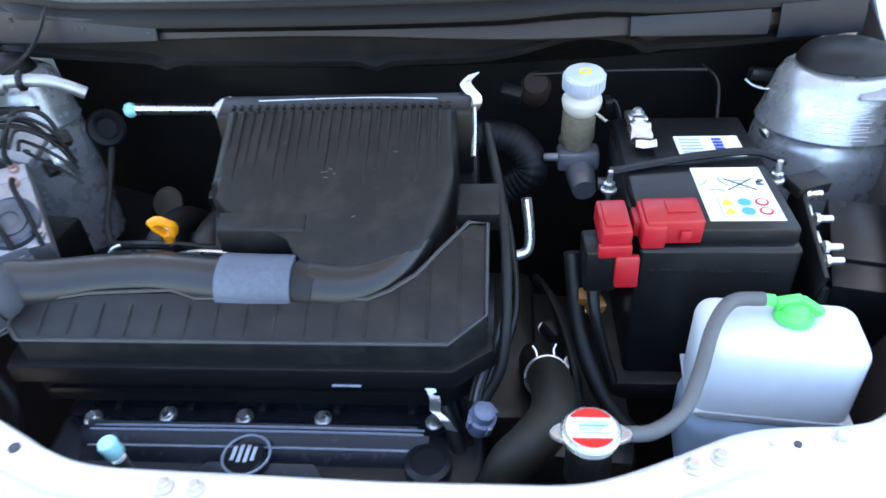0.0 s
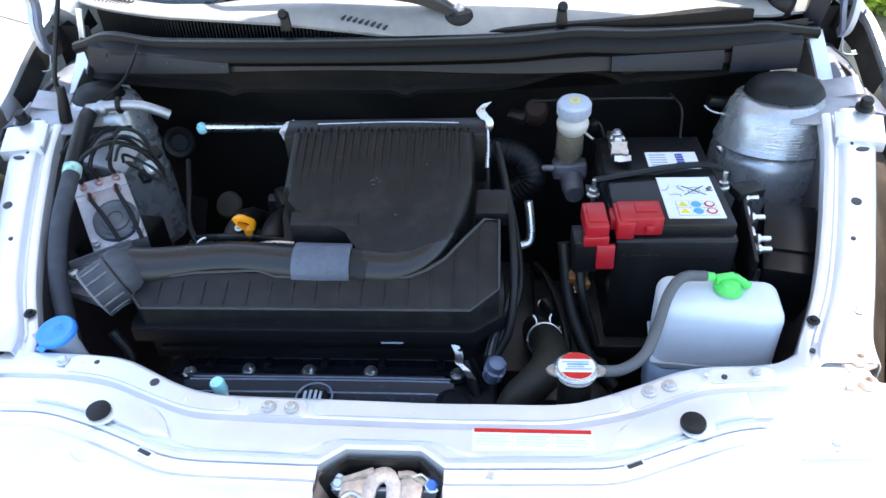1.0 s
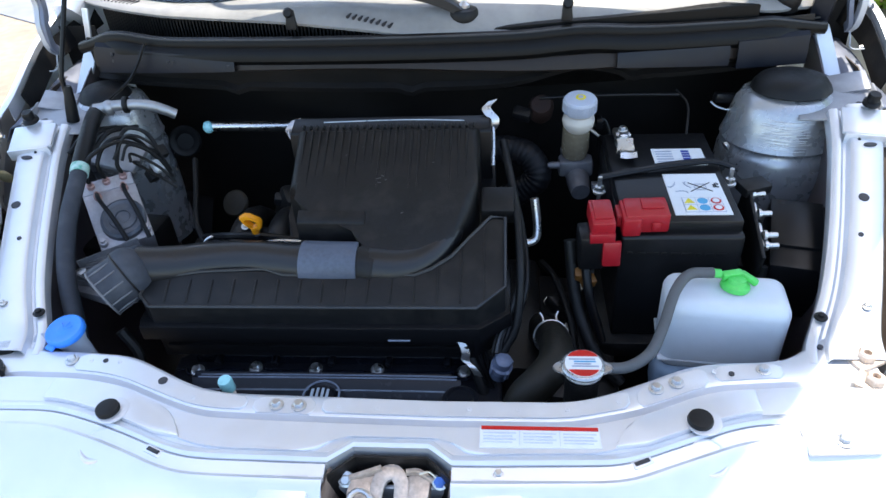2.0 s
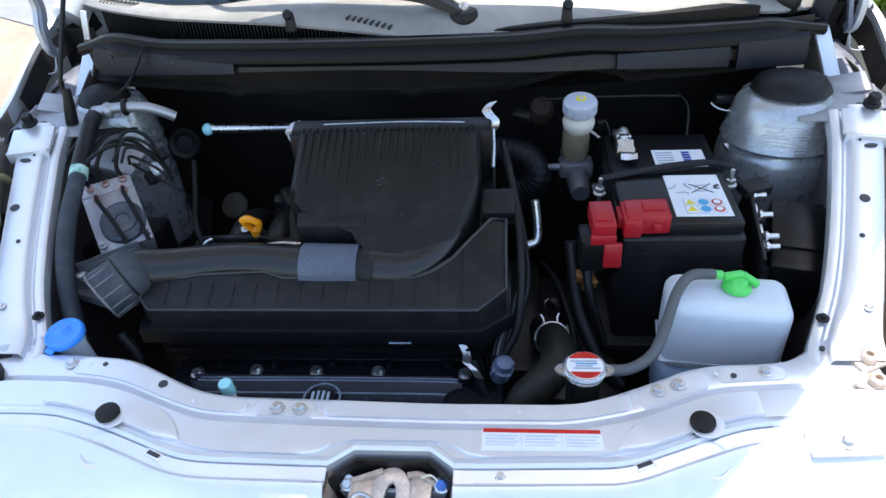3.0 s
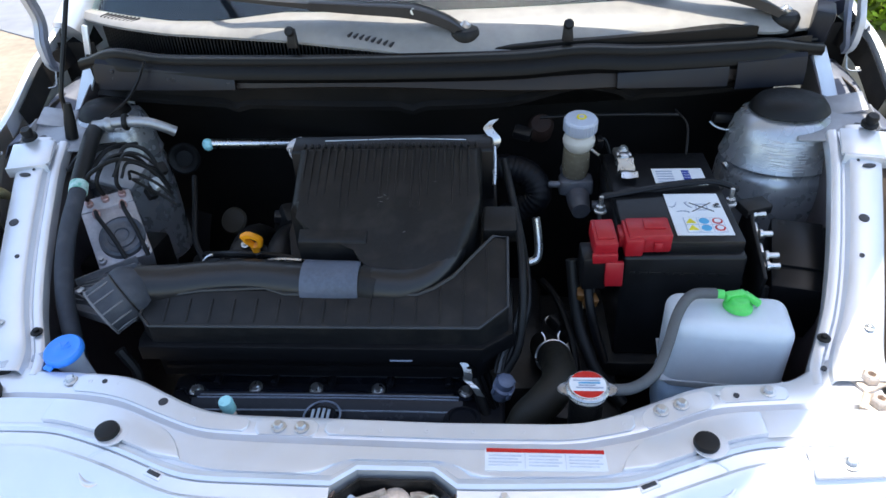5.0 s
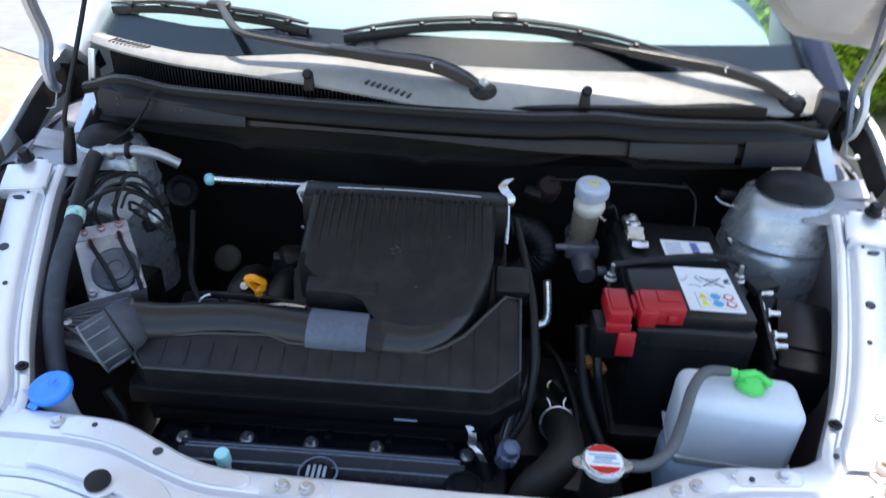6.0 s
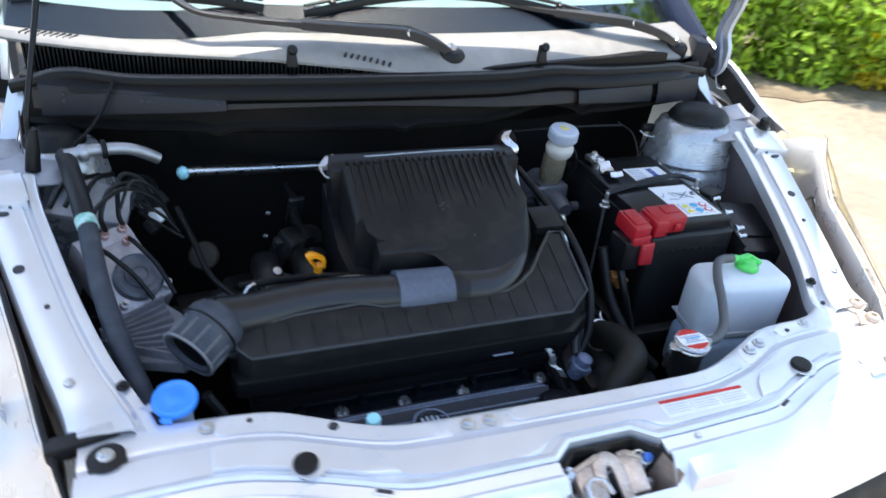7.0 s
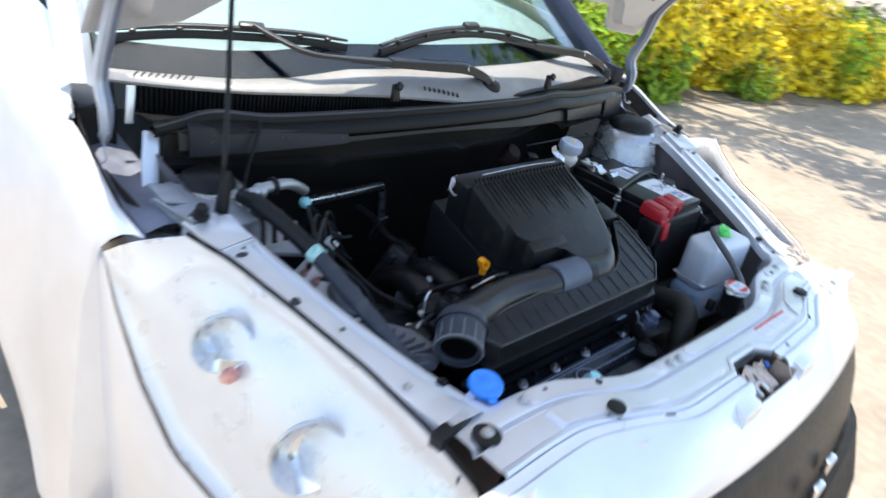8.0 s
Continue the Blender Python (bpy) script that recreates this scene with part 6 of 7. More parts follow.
add_prism(bm, [(-0.185, 0.30), (0.115, 0.30), (0.125, 0.40), (0.122, 0.55), (-0.205, 0.55), (-0.21, 0.40)], 0.66, lambda x, y: min(0.855, 0.765 + (y - 0.30) * 0.47), 0.006)
add_prism(bm, [(-0.205, 0.472), (0.118, 0.472), (0.118, 0.512), (-0.205, 0.512)], 0.80, lambda x, y: 0.918 + (y - 0.48) * 0.2, 0.005)
part("body", bm, PLASTIC_SMOOTH, box, "smooth black lower body")
# steel line added for the glint on the box's worn rear edge
tube_part("rear_edge_glint", [(-0.15, 0.486, 0.9275), (-0.02, 0.487, 0.9290), (0.075, 0.486, 0.9265)], 0.0009, STEEL, box, "thin bright line for the highlight on the worn rear edge", 6)
for x, s in ((0.113, 1), (-0.222, -1)):
    bm = bmesh.new()
    path = [(x + 0.002, 0.505, 0.896), (x + 0.008, 0.498, 0.908), (x + 0.009, 0.500, 0.920), (x, 0.508, 0.928), (x - 0.004, 0.516, 0.934), (x + 0.006, 0.528, 0.940)] if s > 0 else \
           [(x + 0.012, 0.505, 0.898), (x + 0.008, 0.500, 0.908), (x + 0.014, 0.504, 0.918), (x + 0.020, 0.510, 0.922)]
    rows = [[p + Vector((-0.007, 0, -0.002)), p + Vector((0.007, 0, 0.002))] for p in smooth_path(path, 5)]
    add_sheet(bm, rows, 0.0012)
    if s > 0:
        add_tube(bm, [(x + 0.006, 0.502, 0.908), (x + 0.007, 0.480, 0.885), (x + 0.006, 0.455, 0.862)], 0.0035, 8, 3)
    else:
        add_tube(bm, [(x + 0.010, 0.505, 0.915), (x + 0.006, 0.500, 0.902), (x + 0.012, 0.495, 0.892), (x + 0.022, 0.492, 0.890)], 0.002, 6, 4)
    part("spring_clip", bm, STEEL if s > 0 else CASTGREY, box, "bent bright steel spring clip")
TUBEMAT = mat("sheeny_black_plastic", (0.009, 0.009, 0.010), 0.36, 0, spec=0.5, var=0.2, scale=30, bump=0.08, bscale=300)
TUBE = [(-0.02, 0.266, 0.803), (-0.07, 0.272, 0.806), (-0.155, 0.272, 0.808), (-0.235, 0.284, 0.806), (-0.30, 0.280, 0.806), (-0.355, 0.268, 0.807), (-0.402, 0.262, 0.811)]
tube_part("intake_tube", TUBE, [0.026, 0.030, 0.031, 0.031, 0.031, 0.032, 0.032], TUBEMAT, box, "thick black intake tube", 22, 7, 0.92)
tube_part("scroll", [(-0.055, 0.270, 0.803), (-0.012, 0.267, 0.803), (0.020, 0.278, 0.808), (0.044, 0.299, 0.818), (0.061, 0.326, 0.833), (0.071, 0.358, 0.850), (0.076, 0.395, 0.866)],
          [0.031, 0.029, 0.025, 0.022, 0.019, 0.015, 0.008], TUBEMAT, box, "rounded duct running into the lid", 22, 7)
bm = bmesh.new()
add_tube(bm, [(-0.072, 0.272, 0.8065), (-0.113, 0.272, 0.8075), (-0.154, 0.273, 0.8085)], 0.0345, 26, 5, 0.95)
part("tape_band", bm, STRAP, box, "grey blue foam tape band")
tube_part("collar", [(-0.073, 0.272, 0.806), (-0.060, 0.270, 0.804), (-0.047, 0.268, 0.802)], 0.032, PLASTIC, box, "", 22, 3, 0.95)
BRK = mat("dusty_grey_bracket", (0.15, 0.152, 0.165), 0.6, 0, var=0.3, scale=40, bump=0.4, dirt=(0.07, 0.055, 0.045), dirt_amount=0.6)
MOUTH = Matrix.Translation((-0.441, 0.217, 0.796)) @ Vector((-0.70, -0.65, -0.28)).to_track_quat("Z", "Y").to_matrix().to_4x4()
snork = lathe_part("snorkel", [(0.026, -0.072), (0.036, -0.064), (0.0405, -0.054), (0.0410, -0.042), (0.0375, -0.036), (0.0355, -0.020), (0.0365, -0.006), (0.0375, 0.0), (0.0345, 0.0015), (0.0300, 0.0), (0.0285, -0.004), (0.0270, -0.020), (0.0260, -0.045)],
                   MOUTH, RUBBER_GREY, box, "grey black snorkel mouth", 30)
RIB = mesh_of("mouth_rib", (lambda b: (add_box(b, (0, 0, 0), (0.0024, 0.0030, 0.034), (0, 0, 0), 0.0006, 1), b)[1])(bmesh.new()), BRK)
for k in range(12):
    hang("mouth_rib", RIB, snork, m=MOUTH @ Matrix.Rotation(k * math.pi / 6, 4, "Z") @ Matrix.Translation((0, 0.0365, -0.018)))
for name, r, z, thick, m, words in (("mouth_rim", 0.0372, -0.0005, 0.0019, BRK, "pale rim of the mouth"), ("cuff_band", 0.0408, -0.041, 0.0016, PLASTIC_SMOOTH, "dark edge of the cuff")):
    tube_part(name, [MOUTH @ Vector((r * math.cos(a), r * math.sin(a), z)) for a in np.linspace(0, 2 * math.pi, 33)], thick, m, snork, words, 6, 1)
# black lining and disc: shade inside the mouth put into their colour
lathe_part("mouth_dark_lining", [(0.0284, -0.006), (0.0272, -0.018), (0.0262, -0.030), (0.0268, -0.018), (0.0280, -0.006)], MOUTH, PLASTIC_SMOOTH, snork, "lining blackened for the shade inside the mouth", 28)
lathe_part("mouth_shadow", [(0.0262, 0), (0.0262, 0.002), (0.02, 0.003)], MOUTH @ Matrix.Translation((0, 0, -0.030)), INK, snork, "black disc for the shade deep in the mouth", 20)
bm = bmesh.new()
add_prism(bm, [(-0.566, 0.318), (-0.520, 0.272), (-0.450, 0.246), (-0.420, 0.262), (-0.430, 0.330), (-0.468, 0.390), (-0.510, 0.385)], 0.742, lambda x, y: 0.757 + (x + 0.48) * 0.08, 0.002)
brk = part("snorkel_bracket", bm, BRK, box, "grey ribbed mounting bracket")
for k in range(7):
    u = k / 6
    a, b = Vector((-0.436, 0.268, 0.764)).lerp(Vector((-0.468, 0.376, 0.762)), u), Vector((-0.538, 0.292, 0.756)).lerp(Vector((-0.535, 0.338, 0.756)), u)
    bm = bmesh.new()
    add_bar(bm, [a, (a + b) / 2, b], 0.0036, 0.010, 2)
    part("rib", bm, BRK, brk)
for a, b in (((-0.560, 0.316, 0.757), (-0.452, 0.250, 0.764)), ((-0.552, 0.334, 0.757), (-0.470, 0.388, 0.764))):
    bm = bmesh.new()
    add_bar(bm, [a, (Vector(a) + Vector(b)) / 2, b], 0.004, 0.016, 2)
    part("side_flange", bm, BRK, brk)
lathe_part("bush", [(0.009, 0), (0.009, 0.006), (0.004, 0.007)], pose(-0.536, 0.312, 0.756), STEEL, brk, "", 16)
box_part("end_block", (0.128, 0.372, 0.842), (0.05, 0.05, 0.03), PLASTIC, box, "", (15, 0, 0), 0.004)

SCUFF = mat("grey_scuff", (0.10, 0.10, 0.10), 0.7, 0, bump=0)
for k, (x, y, r, w) in enumerate(((-0.052, 0.385, 20, 0.012), (-0.046, 0.389, -35, 0.010), (-0.040, 0.383, 60, 0.008), (-0.050, 0.378, -10, 0.007), (-0.012, 0.330, 40, 0.006), (-0.105, 0.425, 75, 0.009), (0.03, 0.41, 15, 0.006))):
    box_part("scuff", (x, y, LID(x, y) + 0.0004), (w * 0.7, 0.0008, 0.0006), SCUFF, lid, "", (25.2, 0, r), 0.0)
# corrugated intake hose behind the box
ih = thing("intake_hose", (0.18, 0.55, 0.66), "black corrugated rubber air intake hose", "hose")
HO_P = [(0.09, 0.60, 0.805), (0.14, 0.60, 0.812), (0.180, 0.585, 0.804), (0.195, 0.565, 0.775), (0.165, 0.565, 0.745), (0.12, 0.56, 0.72)]
fine = smooth_path(HO_P, 20)
bm = bmesh.new()
add_tube(bm, fine, [0.0235 + 0.0012 * (0.5 + 0.5 * math.cos(k * 1.5708)) for k in range(len(fine))], 26, 1)
part("bellows", bm, mat("ribbed_hose_rubber", (0.006, 0.006, 0.008), 0.5, 0, spec=0.25, var=0.2, scale=40, bump=0.1), ih)
box_part("connector", (0.168, 0.615, 0.872), (0.032, 0.022, 0.018), PLASTIC_SMOOTH, ih, "dark sensor connector", (20, 10, -15), 0.004)
lathe_part("rust_cap", [(0.022, -0.03), (0.024, 0.0), (0.018, 0.010)], pose(0.205, 0.70, 0.845, 40), mat("dull_rust", (0.03, 0.012, 0.008), 0.7, 0, var=0.4, bump=0.2), ih, "rust brown round cap", 22)

# bent aluminium pipe
jp = thing("coolant_pipe", (0.19, 0.46, 0.70), "short bent bare aluminium coolant pipe", "pipe")
tube_part("pipe", [(0.1835, 0.405, 0.832), (0.187, 0.395, 0.806), (0.188, 0.382, 0.784), (0.183, 0.374, 0.774), (0.166, 0.370, 0.770)], 0.0066, STEEL, jp, "", 14)

# wiring
harness = thing("wiring_harness", (0.15, 0.3, 0.62), "black taped wiring harness beside the engine", "wiring")
for pts, r, m, lab in (([(0.135, 0.50, 0.88), (0.150, 0.40, 0.856), (0.158, 0.33, 0.838), (0.160, 0.26, 0.80), (0.155, 0.22, 0.74), (0.135, 0.20, 0.70)], 0.0062, RUBBER, "black taped loom"),
                       ([(0.148, 0.44, 0.85), (0.165, 0.36, 0.80), (0.170, 0.29, 0.76), (0.150, 0.23, 0.71)], 0.005, PLASTIC_SMOOTH, ""),
                       ([(0.20, 0.66, 0.88), (0.30, 0.655, 0.885), (0.38, 0.655, 0.885), (0.44, 0.645, 0.888)], 0.003, PLASTIC_SMOOTH, ""),
                       ([(0.085, 0.215, 0.69), (0.100, 0.190, 0.66), (0.115, 0.165, 0.62)], 0.009, RUBBER, ""),
                       ([(0.235, 0.34, 0.80), (0.245, 0.30, 0.72), (0.27, 0.25, 0.66), (0.31, 0.22, 0.62)], 0.010, RUBBER, "thick black cable"),
                       ([(0.255, 0.33, 0.80), (0.262, 0.29, 0.74), (0.285, 0.27, 0.66)], 0.007, PLASTIC_SMOOTH, "")):
    tube_part("loom", pts, r, m, harness, lab, 10)
PLUGM = mat("pale_blue_grey_plug", (0.13, 0.16, 0.24), 0.4, 0, var=0.2, scale=60, bump=0.1)
PLUG = pose(0.128, 0.194, 0.664, 14, 10, 12)
plug = lathe_part("plug", [(0.008, -0.004), (0.013, 0.0), (0.014, 0.012), (0.0125, 0.014), (0.0155, 0.016), (0.0160, 0.026), (0.0125, 0.028), (0.012, 0.040), (0.007, 0.043)], PLUG, PLUGM, harness, "pale blue grey electrical plug", 22)
for a in (20, 110, 200, 290):
    bm = bmesh.new()
    add_box(bm, (0.0155 * math.cos(radians(a)), 0.0155 * math.sin(radians(a)), 0.021), (0.006, 0.006, 0.016), (0, 0, a), 0.0012)
    part("latch", bm, PLUGM, plug, "", PLUG)
for k, m in enumerate((RUBBER, HOSEGREY, RUBBER, PLASTIC_SMOOTH)):
    d = 0.005 * (k - 1.5)
    tube_part("plug_wire", [(0.128 + d, 0.198, 0.704), (0.134 + d, 0.214, 0.722), (0.150 + d * 0.6, 0.240, 0.752), (0.158, 0.262, 0.79 + d)], 0.0024, m, harness, "thin wire from the plug", 6)
for pts in ([(0.090, 0.24, 0.735), (0.094, 0.218, 0.705), (0.106, 0.200, 0.672), (0.122, 0.182, 0.640)], [(0.100, 0.245, 0.735), (0.106, 0.222, 0.700), (0.116, 0.205, 0.665), (0.128, 0.180, 0.635)]):
    tube_part("front_lead", pts, 0.0042, PLASTIC_SMOOTH, harness, "black engine lead", 8)
bm = bmesh.new()
rows = [[p + Vector((-0.006, 0, 0.002)), p + Vector((0.006, 0, -0.002))] for p in smooth_path([(0.074, 0.205, 0.722), (0.082, 0.196, 0.708), (0.082, 0.190, 0.695), (0.092, 0.184, 0.688), (0.100, 0.180, 0.676)], 5)]
add_sheet(bm, rows, 0.0015)
part("clip", bm, STEEL, harness, "bent shiny metal clip")
for c, a in (((0.252, 0.312, 0.756), 0), ((0.262, 0.306, 0.748), 20)):
    box_part("connector", c, (0.020, 0.016, 0.018), RUST, harness, "orange brown connector", (20, 0, a), 0.002)

# battery
bat = thing("battery", (0.389, 0.44, 0.64), "black car battery with red terminal cover and white labels", "battery")
BX0, BX1, BY0, BY1 = 0.303, 0.476, 0.305, 0.585
bm = bmesh.new()
add_box(bm, ((BX0 + BX1) / 2, (BY0 + BY1) / 2, 0.735), (BX1 - BX0, BY1 - BY0, 0.19), bevel=0.006, segs=3)
bcase = part("case", bm, BATT, bat, "black plastic battery case")
bm = bmesh.new()
add_box(bm, ((BX0 + BX1) / 2, (BY0 + BY1) / 2 + 0.004, 0.836), (BX1 - BX0 - 0.006, BY1 - BY0 - 0.016, 0.024), bevel=0.003)
part("lid", bm, BATT, bat, "flat black battery lid")
for k in range(9):
    box_part("front_mark", (0.318 + 0.016 * k, BY0 - 0.0004, 0.802 - 0.0005 * k), (0.007 + 0.004 * (k % 3), 0.0016, 0.004), PLASTIC, bcase, "", bevel=0.0003)


def lab(c, s, m, parent, name="print", rot=0.0, tilt=(0, 0)):
    return box_part(name, c, (s[0], s[1], 0.0007), m, parent, "", (tilt[0], tilt[1], rot), 0.0)


ZL = 0.8485
l1 = box_part("label", (0.421, 0.388, ZL), (0.080, 0.112, 0.0012), LABEL, bat, "white battery label with warning signs", bevel=0.0)
l2 = box_part("label", (0.416, 0.498, ZL), (0.080, 0.052, 0.0012), LABEL, bat, "white battery label with small print", bevel=0.0)
ZT = ZL + 0.0012
for k in range(5):
    lab((0.394, 0.482 + 0.008 * k, ZT), (0.026, 0.0026), INK_GREY, l2)
    lab((0.428, 0.482 + 0.008 * k, ZT), (0.012, 0.005), INK_BLUE if k > 0 else INK_GREY, l2)
for k in range(3):
    a = 0.5 + k * 2.094
    for q in (-1, 1):
        lab((0.401 + 0.011 * math.cos(a) + 0.0025 * q * math.sin(a), 0.405 + 0.011 * math.sin(a) - 0.0025 * q * math.cos(a), ZT), (0.013, 0.0011), INK_GREY, l1, rot=math.degrees(a) + 90 + 10 * q)
    lab((0.401 + 0.0155 * math.cos(a + 0.5), 0.405 + 0.0155 * math.sin(a + 0.5), ZT), (0.006, 0.0011), INK_GREY, l1, rot=math.degrees(a) + 20)
for r in (38, -38):
    lab((0.430, 0.405, ZT), (0.040, 0.0012), INK, l1, rot=r)
for dx, dy, w, h in ((0, 0.008, 0.018, 0.001), (0, -0.008, 0.013, 0.001), (-0.008, 0, 0.001, 0.016), (0.008, 0, 0.001, 0.016)):
    lab((0.430 + dx, 0.405 + dy, ZT), (w, h), INK_GREY, l1)
pb = bpy.data.curves.new("sign", "FONT")
pb.body, pb.size, pb.extrude, pb.align_x, pb.align_y = "Pb", 0.013, 0.0004, "CENTER", "CENTER"
sign = new("print", pb)
sign.data.materials.append(INK)
sign.matrix_basis = pose(0.4535, 0.409, ZT + 0.0004, 0, 0, 90)
sign.parent = l1
sign.matrix_parent_inverse = PLACE[l1.name].inverted()
lab((0.425, 0.357, ZT - 0.0002), (0.056, 0.038), INK_GREY, l1)
lab((0.425, 0.357, ZT), (0.0545, 0.0365), LABEL, l1)
lab((0.425, 0.357, ZT + 0.0003), (0.054, 0.0006), INK_GREY, l1)
for x in (0.4155, 0.4345):
    lab((x, 0.357, ZT + 0.0003), (0.0006, 0.036), INK_GREY, l1)


def tri_sign(c, r, m):
    bm = bmesh.new()
    add_lathe(bm, [(r, 0), (r, 0.0006), (r * 0.1, 0.0007)], pose(c[0], c[1], c[2] + 0.0004, 0, 0, 90), 3)
    part("print", bm, m, l1)


def disc(c, r, m, parent, name="print"):
    bm = bmesh.new()
    add_lathe(bm, [(r, 0), (r, 0.0006), (r * 0.1, 0.0007)], pose(c[0], c[1], c[2] + 0.0004), 20)
    return part(name, bm, m, parent)


for j, y in enumerate((0.366, 0.348)):
    tri_sign((0.406, y - 0.001, ZT), 0.0085, INK_YELLOW)
    disc((0.425, y, ZT), 0.0075, INK_SKY, l1)
    disc((0.444, y, ZT), 0.0075, INK_RED, l1)
    disc((0.444, y, ZT + 0.0006), 0.005, LABEL, l1)
bm = bmesh.new()
add_box(bm, (0.276, 0.328, 0.846), (0.033, 0.056, 0.028), (6, 0, 3), 0.003)
add_box(bm, (0.276, 0.3285, 0.8612), (0.024, 0.040, 0.003), (6, 0, 3), 0.001)
add_box(bm, (0.276, 0.299, 0.833), (0.036, 0.008, 0.016), (0, 0, 3), 0.002)
rc = part("terminal_cover", bm, RED, bat, "red plastic positive terminal cover")
bm = bmesh.new()
add_box(bm, (0.338, 0.331, 0.850), (0.062, 0.044, 0.032), (4, 0, 2), 0.004)
add_box(bm, (0.316, 0.328, 0.847), (0.026, 0.050, 0.030), (4, 0, 2), 0.003)
add_box(bm, (0.346, 0.334, 0.8672), (0.030, 0.022, 0.003), (4, 0, 2), 0.001)
add_box(bm, (0.350, 0.308, 0.846), (0.012, 0.006, 0.014), (4, 0, 2), 0.002)
part("cover_block", bm, RED, rc)
box_part("cover_tab", (0.290, 0.295, 0.808), (0.026, 0.008, 0.040), RED, rc, "", (-6, 0, 2), 0.0025)
box_part("cover_bridge", (0.302, 0.335, 0.846), (0.010, 0.03, 0.020), RED, rc, "", (0, 0, 0), 0.002)
box_part("fuse_block", (0.262, 0.318, 0.805), (0.035, 0.045, 0.055), PLASTIC_SMOOTH, bat, "black fuse block under the red cover", (0, 0, 3), 0.003)
bm = bmesh.new()
add_lathe(bm, [(0.014, 0), (0.013, 0.012), (0.009, 0.013), (0.008, 0.018), (0.005, 0.019)], pose(0.334, 0.545, 0.848), 20)
add_box(bm, (0.334, 0.565, 0.856), (0.026, 0.030, 0.012), (0, 0, 6), 0.003)
rc2 = random.Random(12)
add_sheet(bm, [[Vector((0.335 + 0.0135 * (u - 1.5) / 1.5 + rc2.uniform(-0.0015, 0.0015), y, 0.858 + 0.006 * math.sin(v * 1.1) + rc2.uniform(-0.002, 0.002))) for u in range(4)] for v, y in enumerate(np.linspace(0.480, 0.556, 11))], 0.002)
term = part("negative_clamp", bm, ALU, bat, "bare metal negative clamp")
hang("bolt", BOLT, term, m=pose(0.336, 0.570, 0.861))
tube_part("hold_down_bar", [(0.285, 0.436, 0.850), (0.33, 0.446, 0.853), (0.39, 0.458, 0.857), (0.46, 0.470, 0.856), (0.50, 0.462, 0.846)], 0.007, PLASTIC_SMOOTH, bat, "black battery hold-down bar", 8, 5, 0.6)
for x, y, z in ((0.285, 0.430, 0.826), (0.482, 0.435, 0.835)):
    bm = bmesh.new()
    add_lathe(bm, [(0.010, 0), (0.010, 0.003), (0.007, 0.004), (0.007, 0.011), (0.0035, 0.012), (0.0035, 0.028), (0.002, 0.029)], pose(x, y, z), 12)
    add_tube(bm, [(x, y, z), (x, y - 0.002, 0.74), (x, y - 0.004, 0.66)], 0.003, 6, 2)
    part("hold_down_stud", bm, STEEL, bat, "threaded steel hold-down stud")
tube_part("vent_line", [(0.442, 0.57, 0.85), (0.450, 0.62, 0.880), (0.437, 0.66, 0.89)], 0.0022, RUBBER, bat, "", 6)
box_part("rear_sensor", (0.526, 0.672, 0.868), (0.042, 0.016, 0.018), PLASTIC_SMOOTH, bat, "glossy black sensor block", (0, 10, 12), 0.005)
# steel tube traced along the glossy block's highlight
tube_part("sensor_highlight", [(0.500, 0.662, 0.866), (0.510, 0.656, 0.859), (0.526, 0.653, 0.855), (0.540, 0.650, 0.858), (0.550, 0.650, 0.869)], 0.0024, STEEL, bat, "bright bent line standing for the sensor block's highlight", 8, 4, 0.6)
box_part("rear_bracket", (0.375, 0.612, 0.80), (0.14, 0.05, 0.035), PLASTIC, bat, "black rear bracket", (0, 0, 0), 0.004)
box_part("battery_tray", (0.39, 0.44, 0.625), (0.21, 0.31, 0.03), PLASTIC, bat, "black battery tray", bevel=0.005)
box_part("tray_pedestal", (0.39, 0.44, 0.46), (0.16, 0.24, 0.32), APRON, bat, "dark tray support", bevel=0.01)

# terminal strip and relay box beside the battery
strip = thing("terminal_bracket", (0.515, 0.36, 0.66), "zinc plated bracket with screws beside the battery", "bracket")
box_part("backing", (0.507, 0.378, 0.778), (0.006, 0.150, 0.085), PLASTIC, strip, "black plastic backing", (15, 0, -3), 0.002)
plate = box_part("plate", (0.5115, 0.378, 0.802), (0.003, 0.140, 0.020), STEEL, strip, "zinc plated strip", (15, 0, -3), 0.0008)
for y, z, w in ((0.428, 0.818, 0.016), (0.398, 0.812, 0.020), (0.362, 0.800, 0.018), (0.335, 0.791, 0.012)):
    box_part("tag", (0.5135, y, z), (0.005, w, 0.014), STEEL, plate, "", (15, 0, -3), 0.001)
for y, z in ((0.419, 0.827), (0.379, 0.818), (0.341, 0.806), (0.329, 0.796)):
    bm = bmesh.new()
    add_lathe(bm, [(0.0075, 0), (0.0075, 0.004), (0.0045, 0.0045), (0.0045, 0.019), (0.003, 0.020)], pose(0.513, y, z, 0, 90, 0), 14)
    part("screw", bm, STEEL, strip)
box_part("holder", (0.518, 0.432, 0.832), (0.045, 0.030, 0.016), PLASTIC, strip, "black plastic holder", (5, 0, 20), 0.003)
tube_part("strip_cable", [(0.512, 0.315, 0.77), (0.508, 0.30, 0.72), (0.50, 0.29, 0.66)], 0.008, RUBBER, strip, "", 8)
relay = thing("relay_box", (0.57, 0.38, 0.66), "dark plastic relay box beside the inner fender", "relay box")
bm = bmesh.new()
add_box(bm, (0.578, 0.375, 0.735), (0.085, 0.14, 0.11), (10, 0, -14), 0.006)
part("body", bm, PLASTIC_SMOOTH, relay)
